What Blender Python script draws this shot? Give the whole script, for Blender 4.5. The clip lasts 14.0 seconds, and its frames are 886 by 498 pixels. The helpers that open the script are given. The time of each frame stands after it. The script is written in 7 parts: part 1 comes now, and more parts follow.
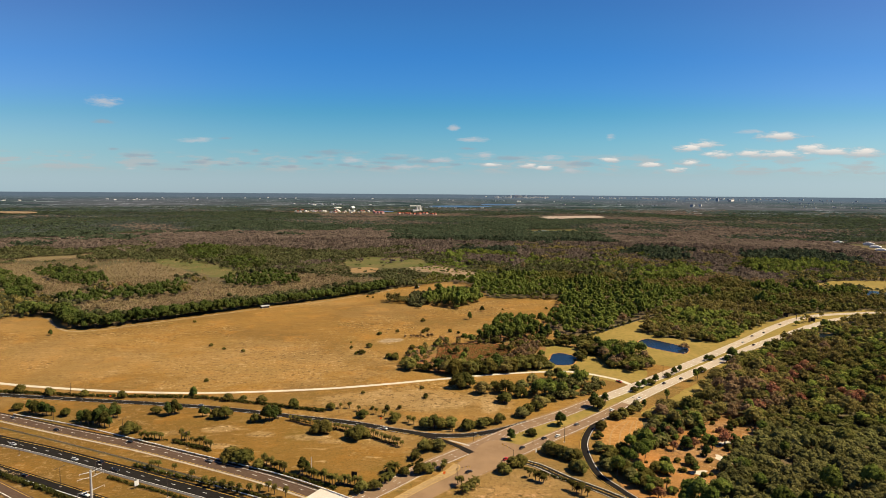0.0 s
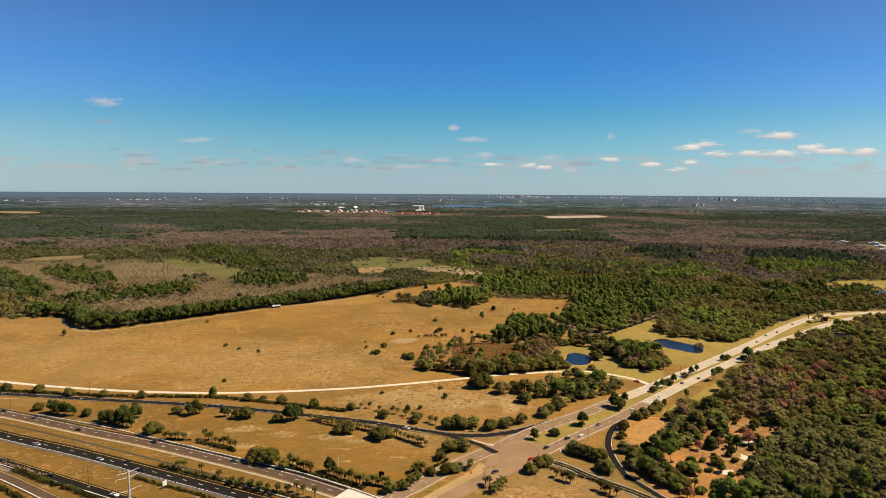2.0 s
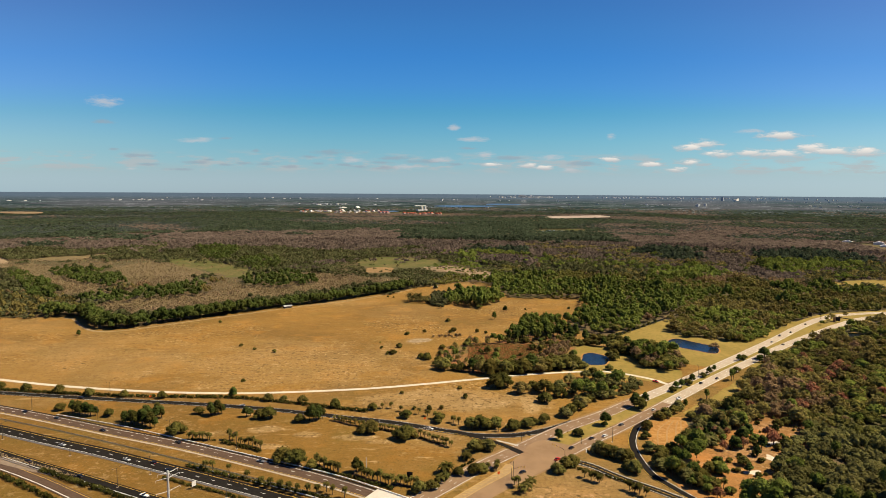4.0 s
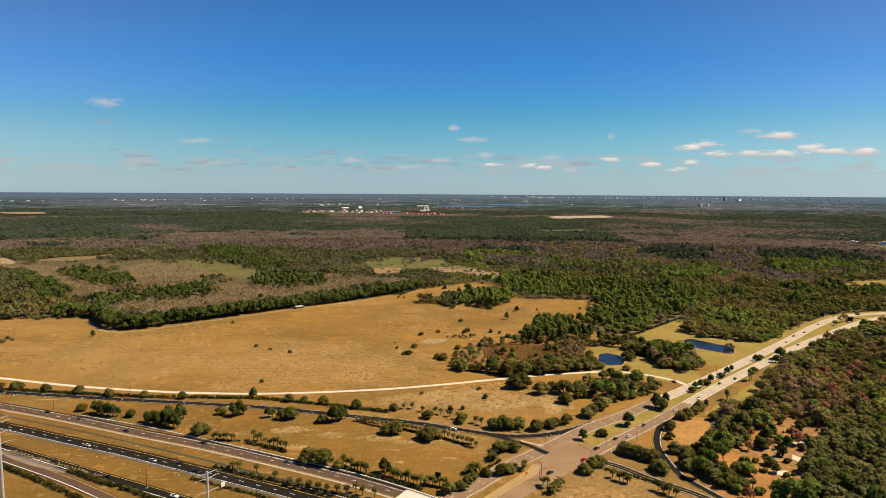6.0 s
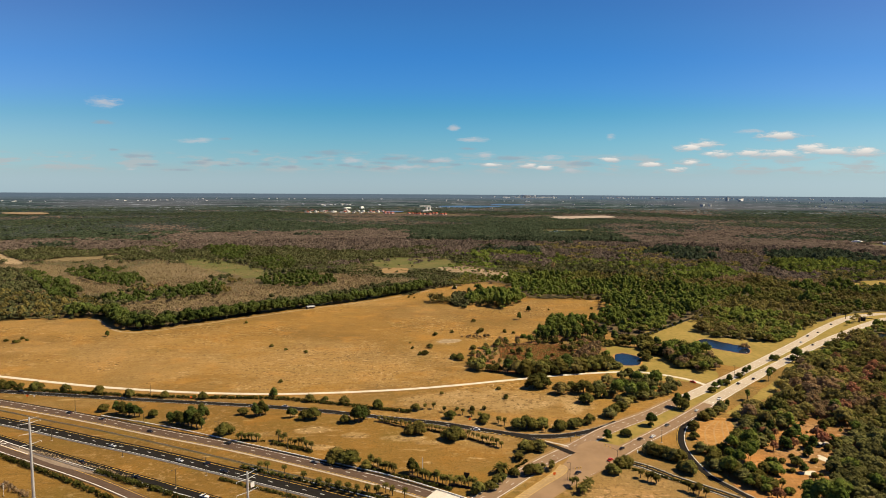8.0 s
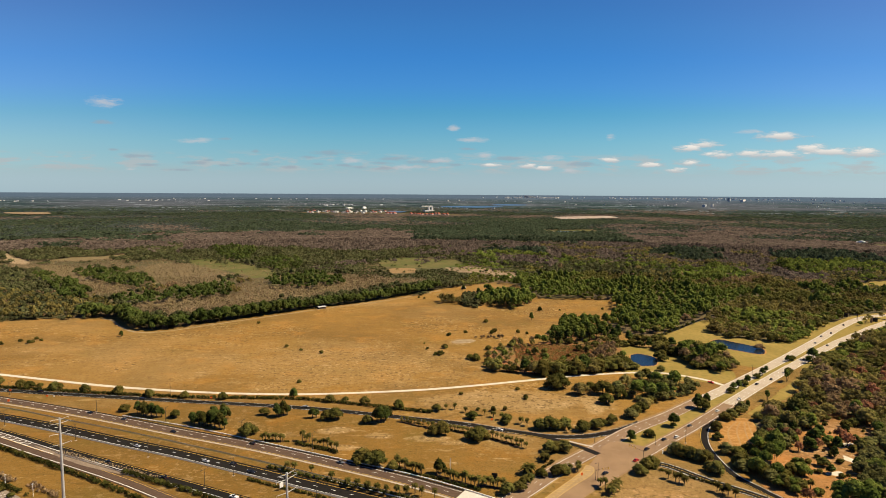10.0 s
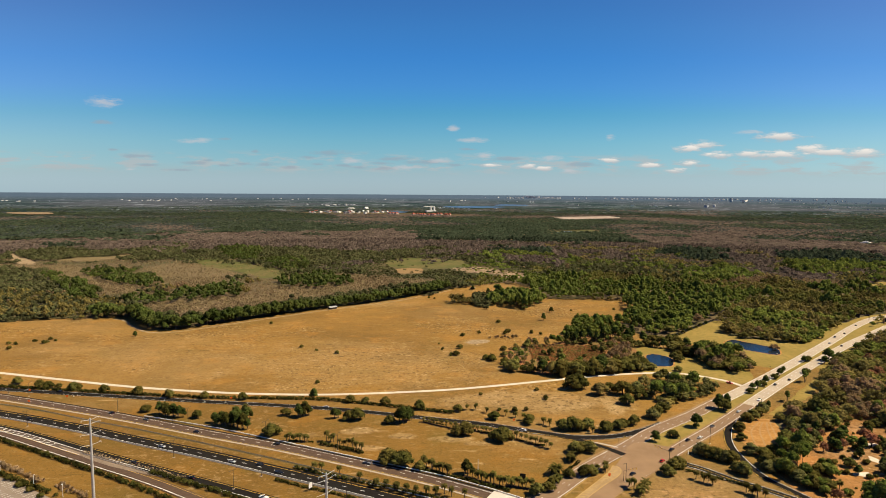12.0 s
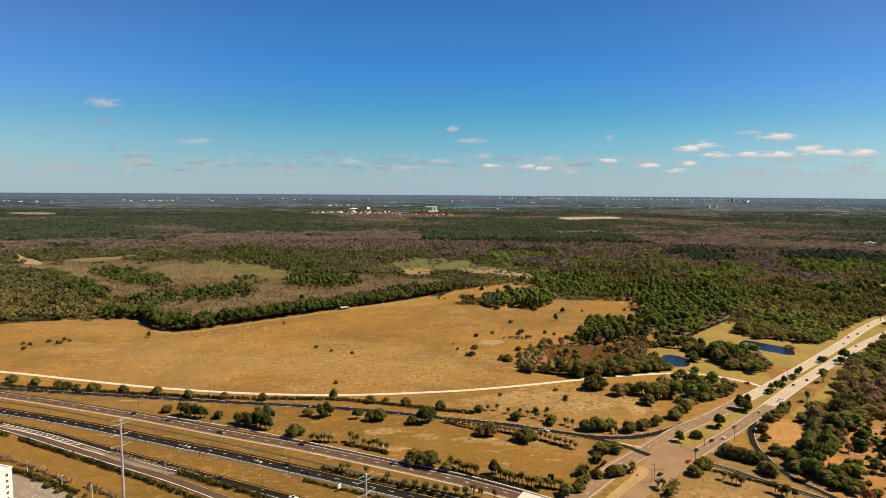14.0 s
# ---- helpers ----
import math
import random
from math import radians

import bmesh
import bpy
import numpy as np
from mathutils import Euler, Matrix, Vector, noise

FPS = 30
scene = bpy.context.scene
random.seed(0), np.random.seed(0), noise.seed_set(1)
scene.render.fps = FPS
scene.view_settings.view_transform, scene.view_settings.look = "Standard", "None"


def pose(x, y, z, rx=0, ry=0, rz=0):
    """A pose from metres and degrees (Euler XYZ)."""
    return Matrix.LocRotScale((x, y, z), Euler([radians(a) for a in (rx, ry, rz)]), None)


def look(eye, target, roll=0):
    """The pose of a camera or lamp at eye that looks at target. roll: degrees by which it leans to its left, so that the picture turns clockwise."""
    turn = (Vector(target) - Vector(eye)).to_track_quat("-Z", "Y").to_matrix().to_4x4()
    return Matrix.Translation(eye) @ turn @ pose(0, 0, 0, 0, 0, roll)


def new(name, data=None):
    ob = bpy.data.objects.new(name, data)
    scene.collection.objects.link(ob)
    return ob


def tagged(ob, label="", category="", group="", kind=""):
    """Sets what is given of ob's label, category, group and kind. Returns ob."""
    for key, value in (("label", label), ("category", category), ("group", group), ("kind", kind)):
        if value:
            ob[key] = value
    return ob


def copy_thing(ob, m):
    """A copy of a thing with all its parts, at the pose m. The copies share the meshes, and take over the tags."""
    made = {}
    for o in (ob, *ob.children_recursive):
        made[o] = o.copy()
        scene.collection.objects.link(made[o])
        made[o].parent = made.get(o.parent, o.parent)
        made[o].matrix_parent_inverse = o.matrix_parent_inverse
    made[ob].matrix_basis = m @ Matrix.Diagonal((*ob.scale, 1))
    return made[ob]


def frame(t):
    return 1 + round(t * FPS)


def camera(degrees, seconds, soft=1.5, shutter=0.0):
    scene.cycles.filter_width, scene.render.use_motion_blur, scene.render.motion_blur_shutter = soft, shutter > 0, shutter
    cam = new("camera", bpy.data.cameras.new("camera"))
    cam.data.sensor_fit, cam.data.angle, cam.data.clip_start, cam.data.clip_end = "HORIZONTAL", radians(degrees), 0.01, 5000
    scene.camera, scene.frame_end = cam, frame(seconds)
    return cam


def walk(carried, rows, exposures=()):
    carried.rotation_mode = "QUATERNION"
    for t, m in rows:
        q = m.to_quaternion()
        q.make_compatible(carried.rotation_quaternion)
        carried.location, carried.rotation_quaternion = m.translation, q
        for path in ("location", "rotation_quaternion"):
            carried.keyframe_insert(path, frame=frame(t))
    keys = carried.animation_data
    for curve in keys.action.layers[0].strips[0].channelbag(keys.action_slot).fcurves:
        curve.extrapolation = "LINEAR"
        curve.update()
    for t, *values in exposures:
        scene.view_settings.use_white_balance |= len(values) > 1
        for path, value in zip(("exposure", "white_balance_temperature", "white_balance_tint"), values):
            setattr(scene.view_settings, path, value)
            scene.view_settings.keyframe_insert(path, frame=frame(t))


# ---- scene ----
cam = camera(72.0, 14.0, 0.93)
METRES, EYE, TILT, LEAN, TURN = 116.0, 169.0, -5.3, -0.42, 0.0
ROWS = [
    (0.0, 0.0, 0.0, 0.0, -0.0, 0.0, -0.0),
    (0.5, -0.0333, 0.0005, -0.0002, 0.01, 0.01, 0.01),
    (1.0, -0.0671, 0.001, -0.0001, 0.02, -0.01, 0.02),
    (1.5, -0.1017, 0.0016, -0.0, 0.03, -0.02, 0.03),
    (2.0, -0.1364, 0.0022, 0.0, 0.02, -0.02, 0.03),
    (2.5, -0.1714, 0.0027, -0.0005, 0.02, -0.01, 0.04),
    (3.0, -0.2067, 0.0031, -0.0002, 0.03, -0.02, 0.04),
    (5.5, -0.385, 0.0032, 0.0036, 0.04, -0.02, 0.08),
    (6.0, -0.4205, 0.0033, 0.0029, 0.04, -0.0, 0.08),
    (6.5, -0.4565, 0.0036, 0.0034, 0.04, -0.01, 0.08),
    (7.0, -0.4929, 0.0037, 0.0038, 0.04, -0.01, 0.08),
    (7.5, -0.5292, 0.0037, 0.0035, 0.04, 0.01, 0.09),
    (8.0, -0.5656, 0.0038, 0.0036, 0.03, 0.01, 0.1),
    (10.5, -0.7456, 0.004, 0.0054, 0.0, 0.03, 0.05),
    (11.0, -0.7817, 0.0046, 0.0061, -0.0, 0.03, 0.05),
    (11.5, -0.8182, 0.0048, 0.0057, -0.02, 0.04, 0.04),
    (12.0, -0.8545, 0.0054, 0.0057, -0.03, 0.05, 0.03),
    (12.5, -0.8908, 0.006, 0.0058, -0.04, 0.06, 0.03),
    (13.0, -0.9274, 0.0062, 0.0065, -0.05, 0.07, 0.03),
    (13.5, -0.9637, 0.0066, 0.0066, -0.07, 0.08, 0.02),
    (14.0, -0.9998, 0.0068, 0.0064, -0.08, 0.08, 0.02),
]
walk(cam, [(t, pose(0, 0, EYE, TILT, LEAN, TURN) @ pose(METRES * x, METRES * y, METRES * z, 90 + pitch, roll, yaw)) for t, x, y, z, yaw, pitch, roll in ROWS],
     exposures=[(0.0, 0.75), (14.0, 0.75)])

# ---- light ----
SUN_DIR = Vector((0.63, 0.05, 0.77)).normalized()
sun = new("sun", bpy.data.lights.new("sun", "SUN"))
sun.data.energy, sun.data.angle, sun.data.color = 5.0, radians(0.5), (1.0, 0.85, 0.60)
sun.matrix_world = look((0, 0, 900), Vector((0, 0, 900)) - SUN_DIR)


# ---- node helpers ----
def node(tree, kind, links=(), **settings):
    """A node with its settings; links: (input, value or socket)."""
    n = tree.nodes.new(kind)
    for key, value in settings.items():
        setattr(n, key, value)
    for key, value in links:
        if isinstance(value, bpy.types.NodeSocket):
            tree.links.new(value, n.inputs[key])
        else:
            n.inputs[key].default_value = value
    return n


def calc(tree, op, a, b=0.0, c=0.0):
    return node(tree, "ShaderNodeMath", [(0, a), (1, b), (2, c)], operation=op).outputs[0]


def mix(tree, factor, a, b):
    n = node(tree, "ShaderNodeMix", data_type="RGBA")
    for k, v in ((0, factor), (6, a), (7, b)):
        if isinstance(v, bpy.types.NodeSocket):
            tree.links.new(v, n.inputs[k])
        else:
            n.inputs[k].default_value = v if k == 0 else (*v, 1)
    return n.outputs[2]


def ramp(tree, value, low, high):
    return node(tree, "ShaderNodeMapRange", [(0, value), (1, low), (2, high)], interpolation_type="SMOOTHSTEP").outputs[0]


def noise_at(tree, place, scale, detail=4.0, rough=0.55):
    return node(tree, "ShaderNodeTexNoise", [("Vector", place), ("Scale", scale), ("Detail", detail), ("Roughness", rough)]).outputs[0]


# ---- sky ----
def make_sky():
    world = bpy.data.worlds.new("sky")
    scene.world = world
    world.use_nodes = True
    t = world.node_tree
    t.nodes.clear()
    sky = node(t, "ShaderNodeTexSky", sky_type="NISHITA", sun_disc=False, sun_elevation=math.asin(SUN_DIR.z),
               sun_rotation=math.atan2(SUN_DIR.x, SUN_DIR.y), air_density=1.0, dust_density=0.3, ozone_density=3.0, altitude=100.0)
    at = node(t, "ShaderNodeTexCoord").outputs["Generated"]
    sep = node(t, "ShaderNodeSeparateXYZ", [(0, at)])
    ahead = calc(t, "MAXIMUM", sep.outputs[1], 0.05)
    u, v = calc(t, "DIVIDE", sep.outputs[0], ahead), calc(t, "DIVIDE", sep.outputs[2], ahead)
    flat = node(t, "ShaderNodeCombineXYZ", [(0, u), (1, calc(t, "MULTIPLY", v, 4.0))]).outputs[0]
    streaks = noise_at(t, flat, 9.0, 7.0, 0.62)
    puffs = noise_at(t, flat, 34.0, 6.0, 0.65)
    # a thin veil of broken cloud low over the horizon
    small = noise_at(t, node(t, "ShaderNodeCombineXYZ", [(0, u), (1, calc(t, "MULTIPLY", v, 5.5))]).outputs[0], 17.0, 6.0, 0.62)
    row = calc(t, "MULTIPLY", ramp(t, v, 0.026, 0.040), calc(t, "SUBTRACT", 1.0, ramp(t, v, 0.050, 0.070)))
    veil = calc(t, "MULTIPLY", ramp(t, small, 0.47, 0.62), calc(t, "MULTIPLY", row, 0.75))
    bank = calc(t, "MULTIPLY", calc(t, "SUBTRACT", 1.0, ramp(t, calc(t, "ADD", v, calc(t, "MULTIPLY", calc(t, "SUBTRACT", streaks, 0.5), 0.03)), 0.028, 0.046)), 0.30)
    front = ramp(t, sep.outputs[1], 0.05, 0.1)

    def gather(places, soft, height):
        """The cover of a group of clouds, and how near to its sunlit top each place lies."""
        cover, top = 0.0, 0.0
        for cu, cv, hu, hv in places:
            du = calc(t, "DIVIDE", calc(t, "SUBTRACT", u, cu), 1.45 * hu)
            dv = calc(t, "DIVIDE", calc(t, "SUBTRACT", v, cv), 1.45 * hv)
            low = calc(t, "MULTIPLY", calc(t, "MINIMUM", dv, 0.0), 0.5)
            near = calc(t, "SUBTRACT", 1.2, calc(t, "SQRT", calc(t, "ADD", calc(t, "MULTIPLY", du, du), calc(t, "ADD", calc(t, "MULTIPLY", dv, dv), calc(t, "MULTIPLY", low, low)))))
            near = ramp(t, calc(t, "ADD", near, calc(t, "MULTIPLY", calc(t, "SUBTRACT", puffs, 0.5), 3.0)), 0.0, soft)
            cover = calc(t, "MAXIMUM", cover, near)
            top = calc(t, "MAXIMUM", top, calc(t, "MULTIPLY", near, ramp(t, dv, -0.9, height)))
        return calc(t, "MULTIPLY", cover, front), top

    white, lit = gather(CLOUDS, 1.0, 0.8)
    grey, _ = gather(WISPS, 1.1, 0.5)
    soft, _ = gather(PUFFS, 1.2, 0.5)
    # the deep blue of a clear, polarised winter sky, turquoise and then grey towards the horizon, paler to both sides
    tone = node(t, "ShaderNodeValToRGB", [(0, calc(t, "DIVIDE", v, 1.6))])
    stops = tone.color_ramp.elements
    for (at_v, *rgb), k in zip(TONES, range(len(TONES))):
        stop = stops[k] if k < 2 else stops.new(at_v / 1.6)
        stop.position, stop.color = at_v / 1.6, (*[c / 1.25 for c in rgb], 1.0)
    side = mix(t, ramp(t, calc(t, "ABSOLUTE", u), 0.15, 0.75), (1.0, 1.0, 1.0), (1.62, 1.06, 1.0))
    side = mix(t, ramp(t, v, 0.0, 0.16), (1.04, 1.01, 0.98), side)
    deep = calc(t, "SUBTRACT", 1.04, calc(t, "MULTIPLY", calc(t, "MULTIPLY", ramp(t, u, -0.55, 0.6), ramp(t, v, 0.03, 0.25)), 0.17))
    tinted = node(t, "ShaderNodeVectorMath", [(0, sky.outputs[0]), (1, tone.outputs[0])], operation="MULTIPLY").outputs[0]
    tinted = node(t, "ShaderNodeVectorMath", [(0, tinted), (1, side)], operation="MULTIPLY").outputs[0]
    tinted = node(t, "ShaderNodeVectorMath", [(0, tinted), (3, deep)], operation="SCALE").outputs[0]
    c = node(t, "ShaderNodeVectorMath", [(0, tinted), (3, 0.068 * 1.25)], operation="SCALE").outputs[0]
    for cover, colour in ((calc(t, "MULTIPLY", bank, front), (0.235, 0.262, 0.275)), (calc(t, "MULTIPLY", veil, front), (0.27, 0.29, 0.30)),
                          (calc(t, "MULTIPLY", grey, 0.62), (0.185, 0.225, 0.265)), (calc(t, "MULTIPLY", soft, 0.7), (0.335, 0.335, 0.35)), (white, mix(t, lit, (0.27, 0.29, 0.305), (0.53, 0.50, 0.46)))):
        over = node(t, "ShaderNodeMix", [(0, cover)], data_type="RGBA")
        t.links.new(c, over.inputs[6])
        if isinstance(colour, tuple):
            over.inputs[7].default_value = (*colour, 1.0)
        else:
            t.links.new(colour, over.inputs[7])
        c = over.outputs[2]
    back = node(t, "ShaderNodeBackground", [(0, c), (1, 1.0)])
    t.links.new(back.outputs[0], node(t, "ShaderNodeOutputWorld").inputs[0])


# height over the horizon and the sky's tint there
TONES = [(0.0, 0.515, 0.785, 1.20), (1.6, 0.15, 0.38, 0.70), (0.019, 0.50, 0.73, 1.07), (0.037, 0.47, 0.686, 0.898), (0.06, 0.425, 0.695, 0.85), (0.0825, 0.385, 0.71, 0.84), (0.105, 0.33, 0.70, 0.85),
         (0.128, 0.265, 0.68, 0.85), (0.15, 0.24, 0.66, 0.937), (0.172, 0.238, 0.643, 1.01), (0.217, 0.209, 0.627, 1.04), (0.26, 0.229, 0.618, 0.99), (0.304, 0.237, 0.58, 0.94), (1.0, 0.19, 0.47, 0.84)]
# fair-weather clouds: along, up, half length, half height
CLOUDS = [(0.549, 0.0943, 0.0287, 0.0056), (0.424, 0.0799, 0.0185, 0.0056), (0.4, 0.0734, 0.0185, 0.0046), (0.45, 0.0637, 0.0204, 0.0046), (0.498, 0.0658, 0.0204, 0.0056),
          (0.55, 0.0653, 0.0352, 0.0056), (0.6, 0.0738, 0.0259, 0.0065), (0.637, 0.0695, 0.0334, 0.0056), (0.678, 0.0688, 0.0315, 0.0065), (0.401, 0.0498, 0.0148, 0.0037), (0.376, 0.0387, 0.0176, 0.0037),
          (0.334, 0.0466, 0.0139, 0.0037), (0.271, 0.0544, 0.013, 0.0037), (0.078, 0.0449, 0.012, 0.0028),
          (0.166, 0.0409, 0.013, 0.0032), (0.138, 0.0444, 0.0148, 0.0037)]
WISPS = [(-0.16, 0.0432, 0.011, 0.0019), (-0.10, 0.0478, 0.012, 0.0019), (-0.135, 0.0405, 0.014, 0.0019), (-0.25, 0.0395, 0.011, 0.0019), (-0.22, 0.0560, 0.009, 0.0019), (-0.38, 0.0505, 0.008, 0.0016), (0.02, 0.0455, 0.012, 0.0019), (-0.555, 0.1096, 0.0148, 0.0028), (-0.181, 0.0632, 0.0278, 0.0032), (-0.305, 0.0651, 0.0056, 0.0028), (-0.356, 0.0847, 0.0074, 0.0019), (-0.535, 0.0663, 0.0074, 0.0019), (-0.497, 0.0566, 0.0204, 0.0023),
         (-0.48, 0.0421, 0.0167, 0.0019), (-0.404, 0.0454, 0.0158, 0.0023), (-0.289, 0.0443, 0.013, 0.0028), (-0.324, 0.045, 0.013, 0.0023), (-0.354, 0.0421, 0.012, 0.0019), (0.041, 0.071, 0.012, 0.0019),
         (-0.078, 0.0548, 0.0222, 0.0028), (-0.032, 0.0496, 0.0222, 0.0037), (-0.427, 0.0343, 0.0185, 0.0019), (-0.202, 0.0449, 0.0102, 0.0019),
         (-0.096, 0.0392, 0.0167, 0.0028), (0.106, 0.056, 0.0204, 0.0028), (0.234, 0.0478, 0.0241, 0.0037)]
PUFFS = [(0.174, 0.0574, 0.0148, 0.0037), (-0.004, 0.0526, 0.013, 0.0028), (0.209, 0.0376, 0.012, 0.0032), (0.071, 0.0612, 0.012, 0.0037), (-0.507, 0.0347, 0.0065, 0.0023), (-0.061, 0.0403, 0.0176, 0.0032), (-0.147, 0.0516, 0.0158, 0.0037), (-0.545, 0.1419, 0.0185, 0.0065), (0.016, 0.1043, 0.0074, 0.0037), (0.048, 0.0856, 0.0176, 0.0032), (-0.4, 0.0817, 0.0204, 0.0032), (0.496, 0.1011, 0.0158, 0.0028), (0.27, 0.0915, 0.0056, 0.0037)]
make_sky()


# ---- materials ----
def surface(name, colours, scale=1.0, fine=6.0, rough=0.9, bump=0.0, island=False, each=False, stretch=None, metal=0.0, gloss=0.08):
    """colours: two or three; the first two mixed at scale (per metre), the third in finer patches."""
    m = bpy.data.materials.new(name)
    m.use_nodes = True
    t = m.node_tree
    b = t.nodes["Principled BSDF"]
    place = node(t, "ShaderNodeNewGeometry").outputs["Position"]
    if stretch:
        place = node(t, "ShaderNodeVectorMath", [(0, place), (1, stretch)], operation="MULTIPLY").outputs[0]
    broad = ramp(t, noise_at(t, place, scale), 0.35, 0.65)
    small = noise_at(t, place, scale * fine, 5.0, 0.65)
    c = mix(t, broad, colours[0], colours[1])
    c = mix(t, ramp(t, small, 0.42, 0.72), c, colours[2] if len(colours) > 2 else tuple(0.75 * x for x in colours[0]))
    if island or each:
        r = node(t, "ShaderNodeNewGeometry").outputs["Random Per Island"] if island else node(t, "ShaderNodeObjectInfo").outputs["Random"]
        hsv = node(t, "ShaderNodeHueSaturation", [("Value", calc(t, "ADD", calc(t, "MULTIPLY", r, 0.7), 0.65)), ("Color", c)])
        c = hsv.outputs[0]
    t.links.new(c, b.inputs["Base Color"])
    b.inputs["Roughness"].default_value, b.inputs["Metallic"].default_value = rough, metal
    b.inputs["Specular IOR Level"].default_value = gloss
    if bump:
        bn = node(t, "ShaderNodeBump", [("Height", small), ("Distance", bump), ("Strength", 0.6)])
        t.links.new(bn.outputs[0], b.inputs["Normal"])
    return m


def grass_surface(name, warm, dull, pale, green, worn=(), fleck=1.0):
    """Dry grass: broad tones, worn pale patches drawn out along the ground, tufts and speckle."""
    m = bpy.data.materials.new(name)
    m.use_nodes = True
    t = m.node_tree
    b = t.nodes["Principled BSDF"]
    at = node(t, "ShaderNodeNewGeometry").outputs["Position"]
    drawn = node(t, "ShaderNodeVectorMath", [(0, at), (1, (0.75, 1.0, 1.0))], operation="MULTIPLY").outputs[0]
    c = mix(t, ramp(t, noise_at(t, drawn, 0.008, 4.0), 0.40, 0.60), warm, dull)
    c = mix(t, calc(t, "MULTIPLY", ramp(t, noise_at(t, drawn, 0.035, 5.0, 0.6), 0.52, 0.64), 0.55), c, tuple(k * x for k, x in zip((1.28, 1.14, 0.95), warm)))
    long = node(t, "ShaderNodeVectorMath", [(0, at), (1, (0.22, 1.0, 1.0))], operation="MULTIPLY").outputs[0]
    c = mix(t, calc(t, "MULTIPLY", ramp(t, noise_at(t, long, 0.14, 5.0, 0.65), 0.61, 0.70), 0.6), c, pale)
    c = mix(t, calc(t, "MULTIPLY", ramp(t, noise_at(t, long, 0.11, 5.0, 0.65), 0.58, 0.70), 0.45), c, tuple(0.6 * x for x in dull))
    c = mix(t, calc(t, "MULTIPLY", ramp(t, noise_at(t, drawn, 0.02, 5.0, 0.6), 0.5, 0.75), 0.6), c, green)
    c = mix(t, calc(t, "MULTIPLY", ramp(t, noise_at(t, drawn, 0.0042, 5.0, 0.62), 0.48, 0.66), 0.45), c, tuple(0.45 * x + 0.55 * y for x, y in zip(warm, pale)))
    bare = calc(t, "MULTIPLY", ramp(t, noise_at(t, drawn, 0.009, 3.0), 0.48, 0.62), fleck)
    where = node(t, "ShaderNodeSeparateXYZ", [(0, at)])
    edge = calc(t, "MULTIPLY", calc(t, "SUBTRACT", noise_at(t, at, 0.03, 5.0, 0.65), 0.5), 2.4)
    for cx, cy, rx, ry, power in worn:
        dx = calc(t, "DIVIDE", calc(t, "SUBTRACT", where.outputs[0], cx), rx)
        dy = calc(t, "DIVIDE", calc(t, "SUBTRACT", where.outputs[1], cy), ry)
        far = calc(t, "ADD", calc(t, "SQRT", calc(t, "ADD", calc(t, "MULTIPLY", dx, dx), calc(t, "MULTIPLY", dy, dy))), edge)
        spot = calc(t, "MULTIPLY", calc(t, "SUBTRACT", 1.0, ramp(t, far, 0.5, 1.15)), power)
        c = mix(t, calc(t, "MULTIPLY", calc(t, "POWER", spot, 2.0), 0.5), c, tuple(0.25 * x + 0.75 * y for x, y in zip(dull, pale)))
        bare = calc(t, "MAXIMUM", bare, spot)
    flecked = calc(t, "ADD", 0.22 * fleck, calc(t, "MULTIPLY", bare, 0.78))
    broad = node(t, "ShaderNodeVectorMath", [(0, at), (1, (0.5, 1.0, 1.0))], operation="MULTIPLY").outputs[0]
    coarse = node(t, "ShaderNodeVectorMath", [(0, at), (1, (0.75, 0.55, 1.0))], operation="MULTIPLY").outputs[0]
    moved = node(t, "ShaderNodeVectorMath", [(0, coarse), (1, (71.0, 37.0, 11.0))], operation="ADD").outputs[0]
    thin = calc(t, "MULTIPLY", flecked, ramp(t, noise_at(t, broad, 0.16, 6.0, 0.75), 0.575, 0.61))
    c = mix(t, calc(t, "MULTIPLY", thin, 0.9), c, pale)
    dark = calc(t, "MULTIPLY", flecked, ramp(t, noise_at(t, broad, 0.14, 6.0, 0.75), 0.57, 0.62))
    c = mix(t, calc(t, "MULTIPLY", dark, 0.8), c, tuple(0.5 * x for x in dull))
    patch = noise_at(t, drawn, 0.2, 6.0, 0.72)
    c = mix(t, calc(t, "MULTIPLY", ramp(t, patch, 0.54, 0.68), 0.5), c, tuple(0.60 * x for x in dull))
    c = mix(t, calc(t, "MULTIPLY", calc(t, "SUBTRACT", 1.0, ramp(t, patch, 0.30, 0.42)), 0.28), c, pale)
    grit = noise_at(t, at, 1.3, 4.0, 0.7)
    c = mix(t, calc(t, "MULTIPLY", ramp(t, grit, 0.54, 0.68), 0.35), c, tuple(0.55 * x for x in dull))
    c = mix(t, calc(t, "MULTIPLY", calc(t, "SUBTRACT", 1.0, ramp(t, grit, 0.32, 0.44)), 0.15), c, pale)
    tufts = noise_at(t, at, 0.55, 5.0, 0.7)
    c = mix(t, calc(t, "MULTIPLY", ramp(t, tufts, 0.53, 0.66), 0.6), c, tuple(0.45 * x for x in dull))
    speck = noise_at(t, drawn, 0.3, 3.0, 0.6)
    c = mix(t, calc(t, "MULTIPLY", ramp(t, speck, 0.60, 0.68), calc(t, "ADD", 0.08, calc(t, "MULTIPLY", bare, 0.5))), c, pale)
    c = mix(t, calc(t, "MULTIPLY", calc(t, "ADD", 0.10 * fleck, calc(t, "MULTIPLY", bare, 0.55)), ramp(t, noise_at(t, moved, 0.36, 3.0, 0.7), 0.55, 0.61)), c, tuple(0.40 * x for x in dull))
